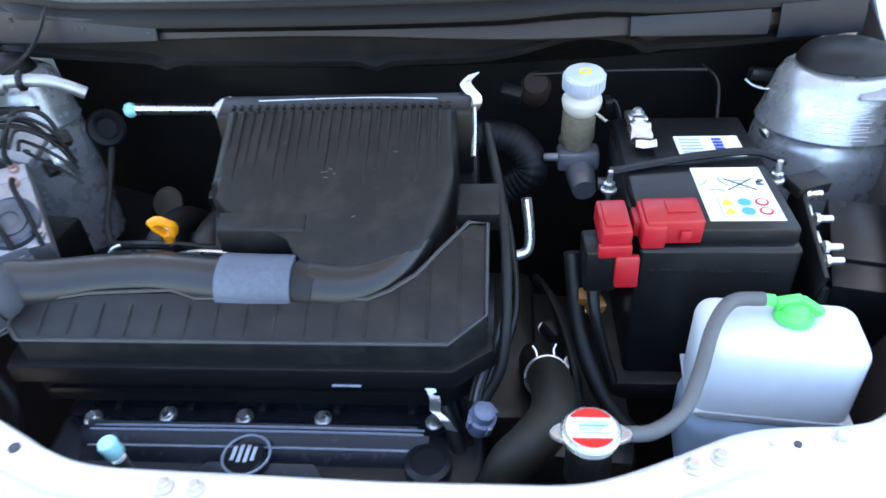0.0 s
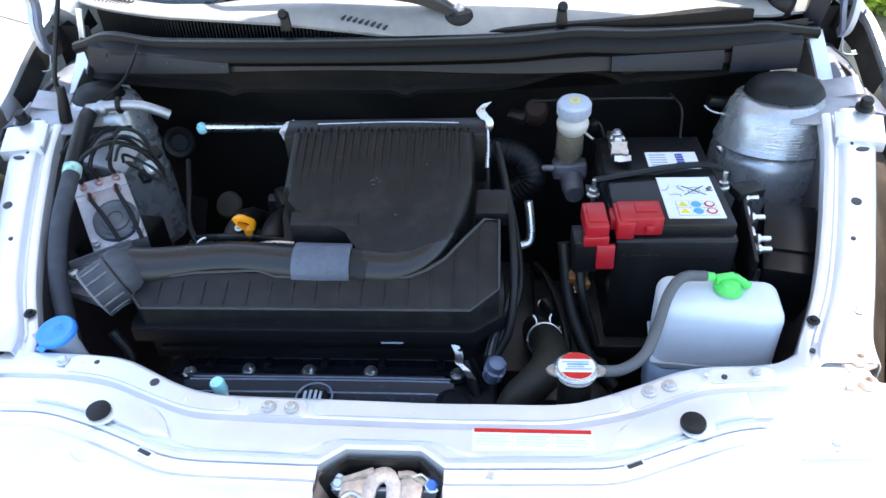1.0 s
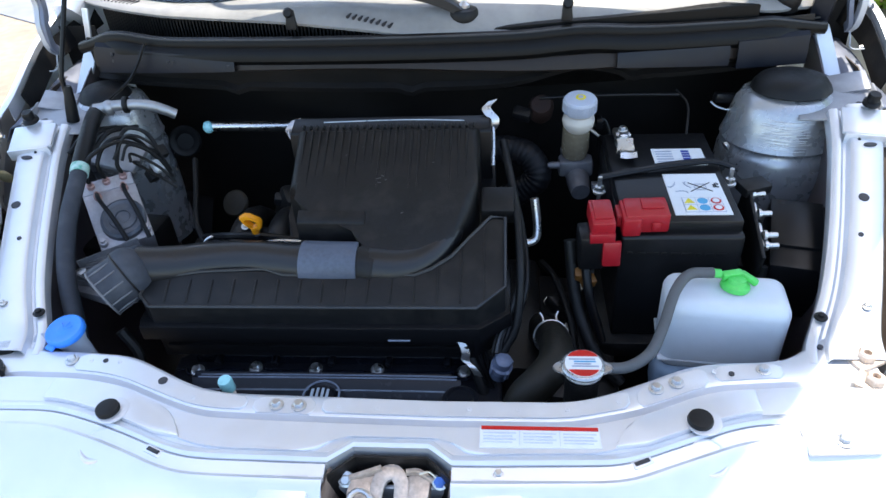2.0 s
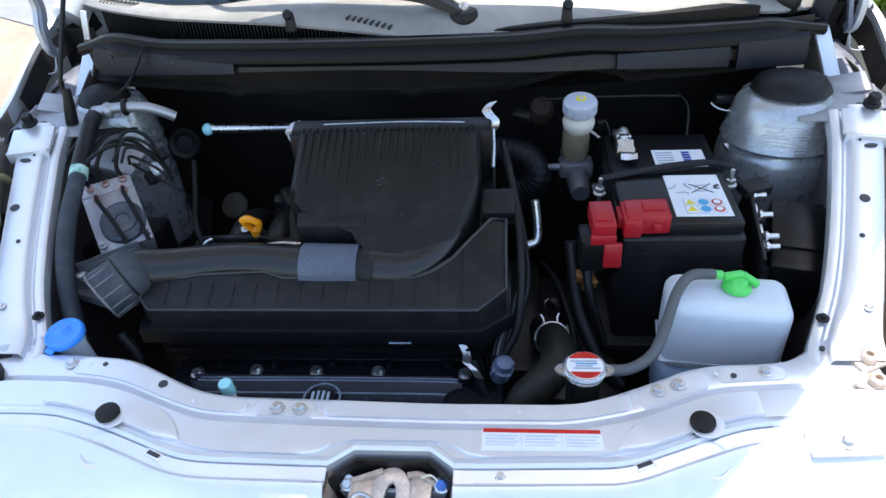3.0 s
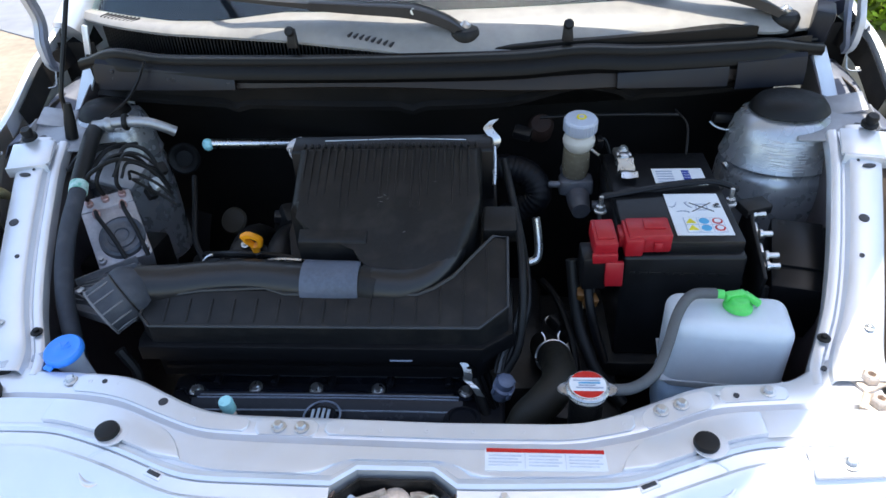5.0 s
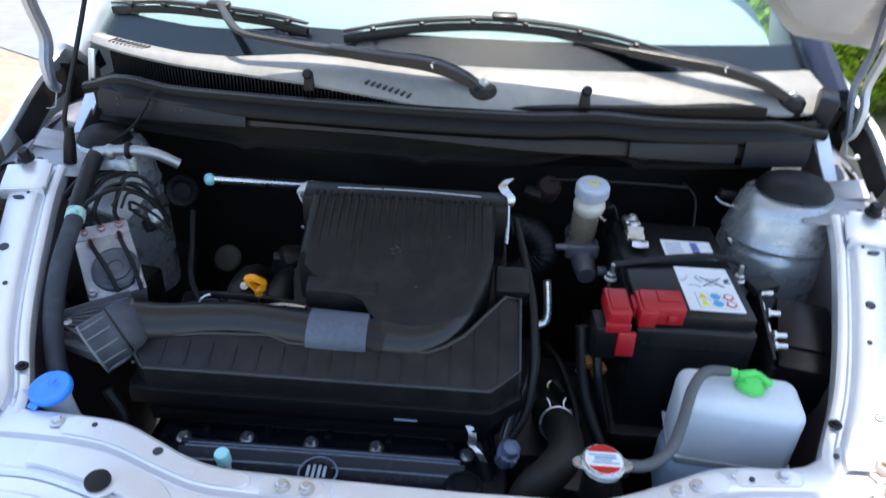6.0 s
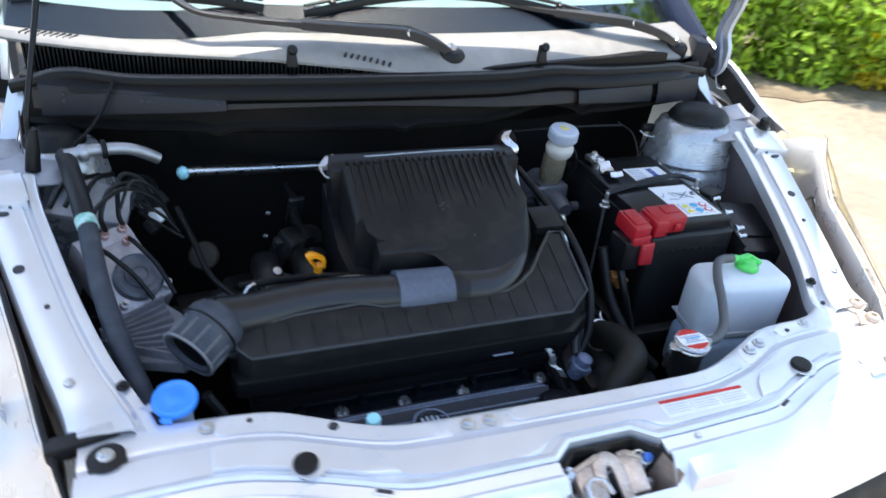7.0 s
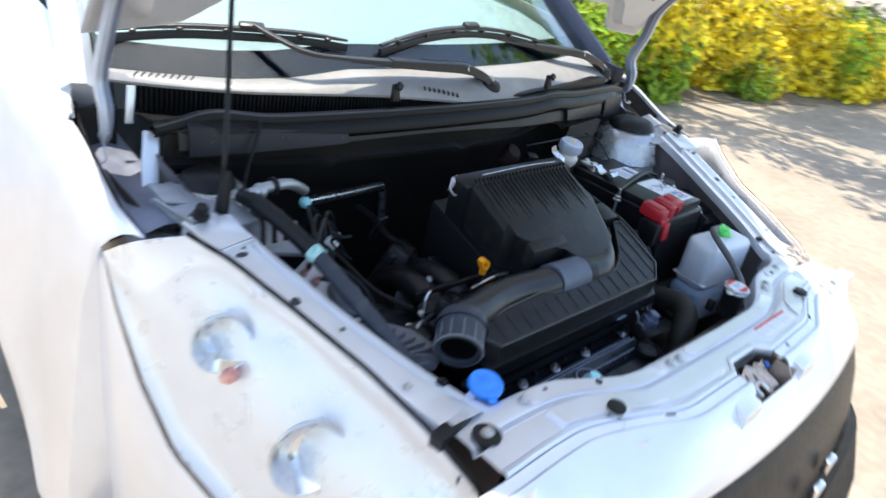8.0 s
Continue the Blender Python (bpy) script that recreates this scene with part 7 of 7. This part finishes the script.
box_part("lid", (0.576, 0.385, 0.793), (0.075, 0.10, 0.010), PLASTIC_SMOOTH, relay, "", (10, 0, -14), 0.003)
box_part("latch", (0.564, 0.43, 0.802), (0.012, 0.010, 0.008), PLASTIC, relay, "", (10, 0, -14), 0.002)

# coolant reservoir
tank = thing("coolant_reservoir", (0.427, 0.205, 0.60), "translucent white coolant reservoir with a green cap", "coolant reservoir")


def tank_shell(z0, z1, grow, material, name, labl):
    bm = bmesh.new()
    add_box(bm, (0.434, 0.222, (z0 + z1) / 2 - 0.008), (0.160 + grow, 0.082 + grow, z1 - z0), (0, 0, -6), 0.020, 5)
    return part(name, bm, material, tank, labl)


tank_shell(0.690, 0.812, 0.0, TANKM, "tank", "milky white upper tank")
tank_shell(0.600, 0.697, 0.002, COOLANT, "tank_bottom", "tank bottom with blue coolant behind the plastic")
bm = bmesh.new()
add_box(bm, (0.434, 0.222, 0.704), (0.163, 0.085, 0.004), (0, 0, -6), 0.0015)
part("seam", bm, TANKM, tank)
gc = lathe_part("cap", [(0.022, 0), (0.0225, 0.003), (0.0215, 0.008), (0.016, 0.011), (0.014, 0.018), (0.007, 0.020)], pose(0.444, 0.226, 0.803, -6, 6, 0) @ Matrix.Scale(0.86, 4), GREEN, tank, "bright green cap", 26)
box_part("cap_tab", (0.462, 0.231, 0.815), (0.026, 0.010, 0.009), GREEN, gc, "", (0, 25, -25), 0.003)
box_part("cap_grip", (0.440, 0.234, 0.818), (0.028, 0.011, 0.013), GREEN, gc, "", (10, 0, 12), 0.003)
tube_part("nozzle", [(0.425, 0.234, 0.820), (0.411, 0.234, 0.822), (0.399, 0.233, 0.823)], 0.0065, GREEN, gc, "", 10, 3)

oh = thing("overflow_hose", (0.33, 0.14, 0.78), "grey rubber overflow hose from radiator cap to reservoir", "hose")
tube_part("hose", [(0.262, 0.090, 0.788), (0.290, 0.097, 0.784), (0.320, 0.120, 0.786), (0.340, 0.155, 0.800), (0.360, 0.200, 0.817), (0.383, 0.228, 0.824), (0.415, 0.234, 0.822)], 0.0072, HOSEGREY, oh, "", 14)

# radiator cap and top hose
rad = thing("pressure_cap", (0.234, 0.087, 0.75), "metal radiator cap with a red and white label", "radiator cap")
bm = bmesh.new()
add_lathe(bm, [(0.018, -0.011), (0.0235, -0.009), (0.0250, -0.006), (0.0240, -0.0035), (0.0262, -0.001), (0.0265, 0.001), (0.0252, 0.003), (0.0232, 0.004)], pose(0.233, 0.086, 0.796), 40)
add_lathe(bm, [(0.034, -0.0015), (0.0365, 0.0), (0.0355, 0.0025), (0.026, 0.004)], pose(0.233, 0.086, 0.792) @ Matrix.Diagonal((1, 0.40, 1, 1)), 36)
rcap = part("lid", bm, mat("dull_plated_steel", (0.40, 0.41, 0.43), 0.28, 0.9, var=0.2, scale=40, bump=0.1), rad, "plated steel pressure lid")
disc((0.233, 0.086, 0.7998), 0.0222, LABEL, rcap, "label")
for a0, a1 in ((32, 148), (212, 328)):
    arc = [(0.233 + 0.0214 * math.cos(radians(a)), 0.086 + 0.0214 * math.sin(radians(a))) for a in np.linspace(a0, a1, 14)]
    bm = bmesh.new()
    add_prism(bm, arc, 0.8003, 0.8017, 0.0)
    part("print", bm, INK_RED, rcap)
for k in range(4):
    lab((0.232 + 0.003 * (k % 2), 0.0922 - 0.0039 * k, 0.8014), (0.032 - 0.006 * (k % 3), 0.0018), INK_GREY if k != 1 else INK_SKY, rcap)
lathe_part("neck", [(0.021, -0.045), (0.021, 0.0), (0.024, 0.004)], pose(0.233, 0.086, 0.780), PLASTIC, rad, "black radiator neck", 24)
th = thing("radiator_hose", (0.19, 0.13, 0.68), "thick black rubber radiator hose arching down to the radiator", "hose")
HOSEBLACK = mat("brown_black_hose", (0.015, 0.014, 0.011), 0.55, 0, spec=0.3, var=0.2, scale=40, bump=0.2)
tube_part("hose", [(0.196, 0.330, 0.630), (0.205, 0.272, 0.672), (0.211, 0.220, 0.700), (0.207, 0.172, 0.712), (0.186, 0.142, 0.706), (0.164, 0.130, 0.686), (0.152, 0.122, 0.650), (0.148, 0.118, 0.60)], 0.0245, HOSEBLACK, th, "", 22)
bm = bmesh.new()
axis = Vector((0.006, -0.052, 0.032)).normalized()
side = axis.cross(Vector((0, 0, 1))).normalized()
over = side.cross(axis)
mid = Vector((0.2065, 0.256, 0.6805))
ring = [mid + 0.0250 * (side * math.cos(a) + over * math.sin(a)) for a in np.linspace(0, 2 * math.pi, 33)]
add_tube(bm, ring, 0.0022, 8, 1)
for k in (-1, 1):
    add_tube(bm, [mid + over * 0.0248 + side * 0.010 * k, mid + over * 0.031 + side * 0.0105 * k - axis * 0.004, mid + over * 0.037 + side * 0.014 * k - axis * 0.006], 0.0017, 6, 3)
part("spring_clamp", bm, STEEL, th, "spring steel hose clamp")
lathe_part("drain_tap", [(0.009, 0), (0.009, 0.02), (0.006, 0.026)], pose(0.240, 0.122, 0.720), PLASTIC, th, "small black tap", 12)

# gearbox masses low in the bay
gear = thing("gearbox", (0.25, 0.36, 0.32), "dark cast gearbox low in the bay", "gearbox")
box_part("casing", (0.22, 0.33, 0.50), (0.16, 0.30, 0.26), BLOCK, gear, "", (0, 8, 0), 0.03)
box_part("lever", (0.235, 0.36, 0.66), (0.07, 0.03, 0.02), BLOCK, gear, "", (10, 20, 40), 0.006)
for c in ((0.21, 0.36, 0.66), (0.24, 0.31, 0.65), (0.20, 0.29, 0.64), (0.26, 0.40, 0.66)):
    hang("bolt", BOLT, gear, m=pose(*c, 20))
tube_part("cable", [(0.20, 0.44, 0.68), (0.22, 0.38, 0.69), (0.24, 0.30, 0.67), (0.25, 0.22, 0.62)], 0.006, RUBBER, gear, "", 8)

# brake fluid reservoir
br = thing("brake_fluid_reservoir", (0.26, 0.60, 0.74), "frosted brake fluid reservoir with a white cap", "brake reservoir")
bc = lathe_part("cap", [(0.026, 0), (0.0275, 0.003), (0.0275, 0.020), (0.0255, 0.024), (0.012, 0.0245)], pose(0.2630, 0.580, 0.893, 6), WHITEPL, br, "white ribbed screw cap", 36)
for k in range(30):
    a = k * 2 * math.pi / 30
    hang("grip", bpy.data.meshes["grip"] if "grip" in bpy.data.meshes else mesh_of("grip", (lambda b: (add_box(b, (0, 0, 0), (0.0018, 0.0022, 0.017), (0, 0, 0), 0.0), b)[1])(bmesh.new()), WHITEPL), bc,
         m=pose(0.2630, 0.580, 0.893, 6) @ Matrix.Translation((0.0277 * math.cos(a), 0.0277 * math.sin(a), 0.0115)) @ Matrix.Rotation(a, 4, "Z"))
lathe_part("sticker", [(0.0085, 0), (0.0085, 0.0008), (0.001, 0.0009)], pose(0.2630, 0.580, 0.893, 6) @ Matrix.Translation((0.001, 0.002, 0.0246)), INK_YELLOW, bc, "round yellow sticker", 20)
lathe_part("mark", [(0.0045, 0), (0.0045, 0.0006), (0.003, 0.0007)], pose(0.2630, 0.580, 0.893, 6) @ Matrix.Translation((0.001, 0.002, 0.0254)), INK_GREY, bc, "", 16)
lathe_part("collar", [(0.020, -0.034), (0.0255, -0.026), (0.0275, -0.016), (0.0265, -0.012), (0.021, -0.005), (0.0215, 0.0)], pose(0.2625, 0.580, 0.892, 6), mat("warm_white_plastic", (0.56, 0.52, 0.47), 0.4, 0, var=0.08, bump=0.05, subsurface=0.3), br, "frosted white neck", 30)
bm = bmesh.new()
add_lathe(bm, [(0.021, -0.09), (0.024, -0.075), (0.023, -0.035), (0.021, -0.028)], pose(0.2605, 0.584, 0.892, 6), 26)
part("bowl", bm, BRAKEFLUID, br, "amber tinted fluid bowl")
bm = bmesh.new()
add_tube(bm, [(0.268, 0.528, 0.764), (0.266, 0.56, 0.768), (0.262, 0.66, 0.775)], [0.016, 0.020, 0.022], 18, 4)
add_box(bm, (0.262, 0.585, 0.785), (0.06, 0.035, 0.03), (0, 0, 0), 0.006)
add_lathe(bm, [(0.009, 0), (0.009, 0.02), (0.006, 0.024)], pose(0.288, 0.545, 0.765, 0, 90, 0), 12)
add_lathe(bm, [(0.006, 0), (0.006, 0.016), (0.004, 0.02)], pose(0.232, 0.56, 0.80, 0, -90, 0), 12)
part("master_cylinder", bm, mat("dusty_cylinder", (0.16, 0.16, 0.18), 0.45, 0.4, var=0.3, bump=0.4), br, "grey cast master cylinder")
for pts in ([(0.305, 0.545, 0.765), (0.325, 0.56, 0.77), (0.33, 0.61, 0.80), (0.29, 0.66, 0.82)], [(0.285, 0.60, 0.85), (0.31, 0.61, 0.86), (0.325, 0.60, 0.82)]):
    tube_part("brake_line", pts, 0.003, STEEL if pts[0][2] < 0.8 else RUBBER, br, "", 6)
box_part("level_plug", (0.300, 0.605, 0.858), (0.012, 0.020, 0.018), PLASTIC_SMOOTH, br, "", (10, 0, 8), 0.003)


# suspension strut towers
def build_tower(s):
    c = (0.619, 0.634) if s > 0 else (-0.615, 0.672)
    t = lathe_part("strut_tower", [(0.110, -0.18), (0.105, -0.04), (0.101, 0.016), (0.0985, 0.024), (0.0955, 0.028), (0.095, 0.034), (0.0995, 0.040), (0.097, 0.046), (0.093, 0.058), (0.0885, 0.080), (0.0825, 0.100), (0.074, 0.116), (0.062, 0.123)],
                   pose(*c, 0.775, -4, 0, 0) @ Matrix.Diagonal((1.0, 0.97, 1, 1) if s > 0 else (0.84, 0.84, 1, 1)), TOWER, car, "scuffed silver painted strut tower", 56)
    lathe_part("tower_cap", [(0.064, 0), (0.066, 0.004), (0.062, 0.018), (0.054, 0.034), (0.040, 0.043), (0.015, 0.046)], pose(*c, 0.900 if s > 0 else 0.885, -4, 0, 0) @ Matrix.Diagonal((0.98, 0.95, 0.60, 1) if s > 0 else (0.76, 0.76, 0.8, 1)), RUBBER, t, "matt black rubber dome", 40)
    rnd = random.Random(7)
    for k in range(12):
        a0 = -2.30 + 0.16 * rnd.random()
        z = 0.828 + 0.0042 * k
        pts = []
        for q in range(5):
            a = a0 + (0.75 + 0.1 * rnd.random()) * q / 4
            r = 0.0965 - 0.0052 * k * 0.18 if k > 4 else 0.0975
            r = float(np.interp(z - 0.775, [0.016, 0.028, 0.040, 0.046, 0.058, 0.080, 0.100], [0.101, 0.0955, 0.0995, 0.097, 0.093, 0.0885, 0.0825])) * 1.0 + 0.0006
            pts.append((c[0] + r * math.cos(a), c[1] + r * math.sin(a) + 0.004, z + 0.004 * rnd.random()))
        if s > 0:
            tube_part("scratch", pts, 0.0006, LABEL, t, "", 4, 3)
    for a in (200,):
        hang("bolt", BOLT, t, m=pose(c[0] + 0.108 * math.cos(radians(a)), c[1] + 0.108 * math.sin(radians(a)), 0.812, 0, -60, a))
    return t


for s in (-1, 1):
    build_tower(s)

# antilock brake unit and its lines
COPPERY = mat("coppery_fitting", (0.48, 0.30, 0.27), 0.35, 0.8, var=0.2, bump=0.1)
abs_unit = thing("brake_unit", (-0.54, 0.47, 0.62), "grey cast brake control unit with black lines", "brake unit")
AB = Matrix(((0.813, -0.434, 0.308, -0.523), (0.582, 0.735, -0.431, 0.439), (0.0, 0.53, 0.85, 0.769), (0, 0, 0, 1)))
bm = bmesh.new()
add_box(bm, (0, 0.009, 0), (0.086, 0.132, 0.06), bevel=0.003)
add_box(bm, (0, 0.060, 0.030), (0.084, 0.022, 0.004), bevel=0.001)
part("block", bm, CASTGREY, abs_unit, "grey cast valve block", AB)
lathe_part("motor", [(0.040, 0), (0.042, 0.006), (0.041, 0.045), (0.036, 0.050), (0.034, 0.048), (0.026, 0.0485), (0.025, 0.053), (0.014, 0.054), (0.012, 0.050), (0.006, 0.050)], AB @ pose(0.006, -0.016, 0.014) @ Matrix.Diagonal((0.88, 0.88, 0.6, 1)), mat("dark_motor_can", (0.085, 0.095, 0.115), 0.42, 0.3, var=0.3, scale=50, bump=0.3, dirt=(0.20, 0.20, 0.21), dirt_amount=0.4), abs_unit, "round dark motor", 30)
for x, y in ((-0.028, 0.063), (-0.002, 0.064), (0.026, 0.064), (-0.022, 0.040), (0.022, 0.043), (-0.034, -0.046), (0.036, -0.046)):
    bm = bmesh.new()
    add_lathe(bm, [(0.0065, 0), (0.0065, 0.010), (0.004, 0.011), (0.004, 0.018)], None, 8)
    part("fitting", bm, COPPERY if y > 0.02 else CASTGREY, abs_unit, "", AB @ pose(x, y, 0.03))
for k, pts in enumerate(([(-0.028, 0.063, 0.045), (-0.03, 0.070, 0.07), (-0.01, 0.085, 0.09), (0.04, 0.095, 0.09), (0.095, 0.075, 0.055)],
                         [(-0.002, 0.064, 0.045), (-0.006, 0.080, 0.07), (0.02, 0.105, 0.085), (0.06, 0.105, 0.075), (0.09, 0.07, 0.045)],
                         [(0.026, 0.064, 0.045), (0.024, 0.080, 0.06), (0.05, 0.125, 0.075), (0.085, 0.115, 0.06), (0.10, 0.06, 0.03)],
                         [(-0.022, 0.040, 0.045), (-0.020, 0.020, 0.056), (-0.008, -0.02, 0.056), (0.002, -0.06, 0.045)],
                         [(0.022, 0.043, 0.045), (0.022, 0.022, 0.056), (0.030, -0.02, 0.056), (0.036, -0.065, 0.040)])):
    tube_part("line", [AB @ Vector(p) for p in pts], 0.0036, RUBBER, abs_unit, "black brake line", 8)
for k in range(4):
    y = 0.052 - 0.012 * k
    tube_part("line", [AB @ Vector(p) for p in ((0.02 + 0.012 * k, 0.075 - 0.01 * k, 0.075 + 0.006 * k), (0.05, 0.10 - 0.012 * k, 0.095 - 0.01 * k), (0.085, 0.085 - 0.016 * k, 0.075 - 0.012 * k), (0.105, 0.05 - 0.012 * k, 0.03))], 0.0026, RUBBER, abs_unit, "", 6)
for c in ((0.085, 0.060, 0.040), (0.098, 0.080, 0.050), (0.072, 0.052, 0.030)):
    bm = bmesh.new()
    add_box(bm, (0, 0, 0), (0.018, 0.022, 0.016), (10, 20, 15), 0.003)
    part("line_clip", bm, LABEL if c[0] == 0.085 else RUBBER, abs_unit, "pale line clip" if c[0] == 0.085 else "", AB @ pose(*c))
box_part("mount", (-0.54, 0.47, 0.68), (0.11, 0.12, 0.10), PLASTIC, abs_unit, "black mounting bracket", (0, 0, -8), 0.008)
box_part("side_bracket", (-0.562, 0.555, 0.845), (0.115, 0.075, 0.012), SHELF, abs_unit, "painted sheet bracket", (20, 10, -10), 0.003)

# air conditioning pipe and the foam covered hose
DULLALU = mat("dull_aluminium", (0.42, 0.43, 0.45), 0.48, 0.85, var=0.2, scale=30, bump=0.15)
ac = thing("air_conditioning_pipe", (-0.52, 0.59, 0.86), "bare aluminium air conditioning pipe with a union nut", "pipe")
tube_part("pipe", [(-0.590, 0.585, 0.912), (-0.550, 0.596, 0.914), (-0.505, 0.605, 0.910), (-0.478, 0.612, 0.897), (-0.460, 0.618, 0.884)], 0.0095, DULLALU, ac, "", 14)
lathe_part("union_nut", [(0.013, 0), (0.016, 0.004), (0.016, 0.012), (0.013, 0.016)], pose(-0.572, 0.590, 0.912, 0, 90, 14) @ Matrix.Scale(0.85, 4), DULLALU, ac, "ribbed aluminium union nut", 14)
lathe_part("union_ring", [(0.014, 0), (0.015, 0.002), (0.015, 0.006), (0.013, 0.008)], pose(-0.540, 0.598, 0.9135, 0, 90, 10), RUBBER, ac, "", 20)
fh = thing("foam_hose", (-0.53, 0.35, 0.66), "grey foam covered hose with a teal printed band", "hose")
FH = [(-0.592, 0.600, 0.905), (-0.582, 0.555, 0.904), (-0.566, 0.480, 0.888), (-0.556, 0.430, 0.872), (-0.542, 0.34, 0.838), (-0.522, 0.265, 0.795), (-0.496, 0.205, 0.735), (-0.486, 0.175, 0.66)]
tube_part("upper_sleeve", FH[:4], 0.0140, RUBBER, fh, "black rubber upper sleeve", 16)
tube_part("lower_sleeve", FH[3:], 0.0132, RUBBER_GREY, fh, "grey foam sleeve", 18)
tube_part("band", [(-0.559, 0.444, 0.8765), (-0.557, 0.436, 0.874), (-0.555, 0.428, 0.8715)], 0.0146, TEALTAPE, fh, "teal and white printed band", 18)
for k in range(3):
    tube_part("dark_clip", [(-0.61 + 0.02 * k, 0.50, 0.87), (-0.59 + 0.02 * k, 0.54, 0.89), (-0.57 + 0.02 * k, 0.60, 0.87)], 0.004, RUBBER, fh, "", 6)

# washer filler
wf = thing("washer_filler", (-0.455, 0.145, 0.68), "blue flip cap on a white washer filler neck", "washer filler")
WM = pose(-0.459, 0.142, 0.790, 9, -2, 0) @ Matrix.Scale(0.77, 4)
lathe_part("neck", [(0.020, -0.11), (0.022, -0.03), (0.026, -0.015), (0.027, -0.004), (0.024, 0.0)], WM, WHITEPL, wf, "white plastic filler neck", 28)
wc = lathe_part("cap", [(0.029, -0.001), (0.0335, 0.0), (0.0345, 0.005), (0.0335, 0.0105), (0.0310, 0.0130), (0.0270, 0.0125), (0.0255, 0.0118), (0.0120, 0.0125), (0.0100, 0.0135), (0.003, 0.0135)], WM, BLUE, wf, "bright blue plastic flip cap", 36)
bm = bmesh.new()
add_box(bm, (-0.014, -0.035, 0.003), (0.018, 0.010, 0.005), (8, 0, -22), 0.002)
part("tab", bm, BLUE, wc, "", WM)
bm = bmesh.new()
for a in (0.3, 1.2, 2.2):
    add_box(bm, (0.006 * math.cos(a), 0.006 * math.sin(a), 0.0136), (0.018, 0.003, 0.0016), (0, 0, math.degrees(a)), 0.0005)
part("emboss", bm, BLUE, wc, "", WM)
bm = bmesh.new()
add_box(bm, (-0.045, -0.004, -0.004), (0.034, 0.016, 0.005), (0, -6, 14), 0.002)
add_box(bm, (-0.062, -0.010, -0.009), (0.012, 0.018, 0.005), (0, -30, 14), 0.002)
part("hinge", bm, WHITEPL, wf, "", WM)
tube_part("loom_left", [(-0.425, 0.20, 0.74), (-0.405, 0.19, 0.70), (-0.41, 0.17, 0.66)], 0.008, RUBBER, harness, "", 8)

# warning label on the crossmember
wl = tagged(box_part("warning_label", (0.177, -0.021, ZP + 0.0094), (0.132, 0.0285, 0.0008), LABEL, None, "", (0, 0, 0.8), 0.0), "white warning label with a red band on the crossmember", "label")
ZW = ZP + 0.0102
lab((0.177, -0.0095, ZW), (0.129, 0.0048), INK_RED, wl)
for j in range(3):
    x = 0.133 + 0.044 * j
    for k in range(4):
        lab((x - 0.002 * (k % 2), -0.0165 - 0.0042 * k, ZW), (0.036 - 0.004 * (k % 2), 0.0014), INK_FAINT, wl)
    if j:
        lab((x - 0.022, -0.023, ZW), (0.0006, 0.020), INK_FAINT, wl)
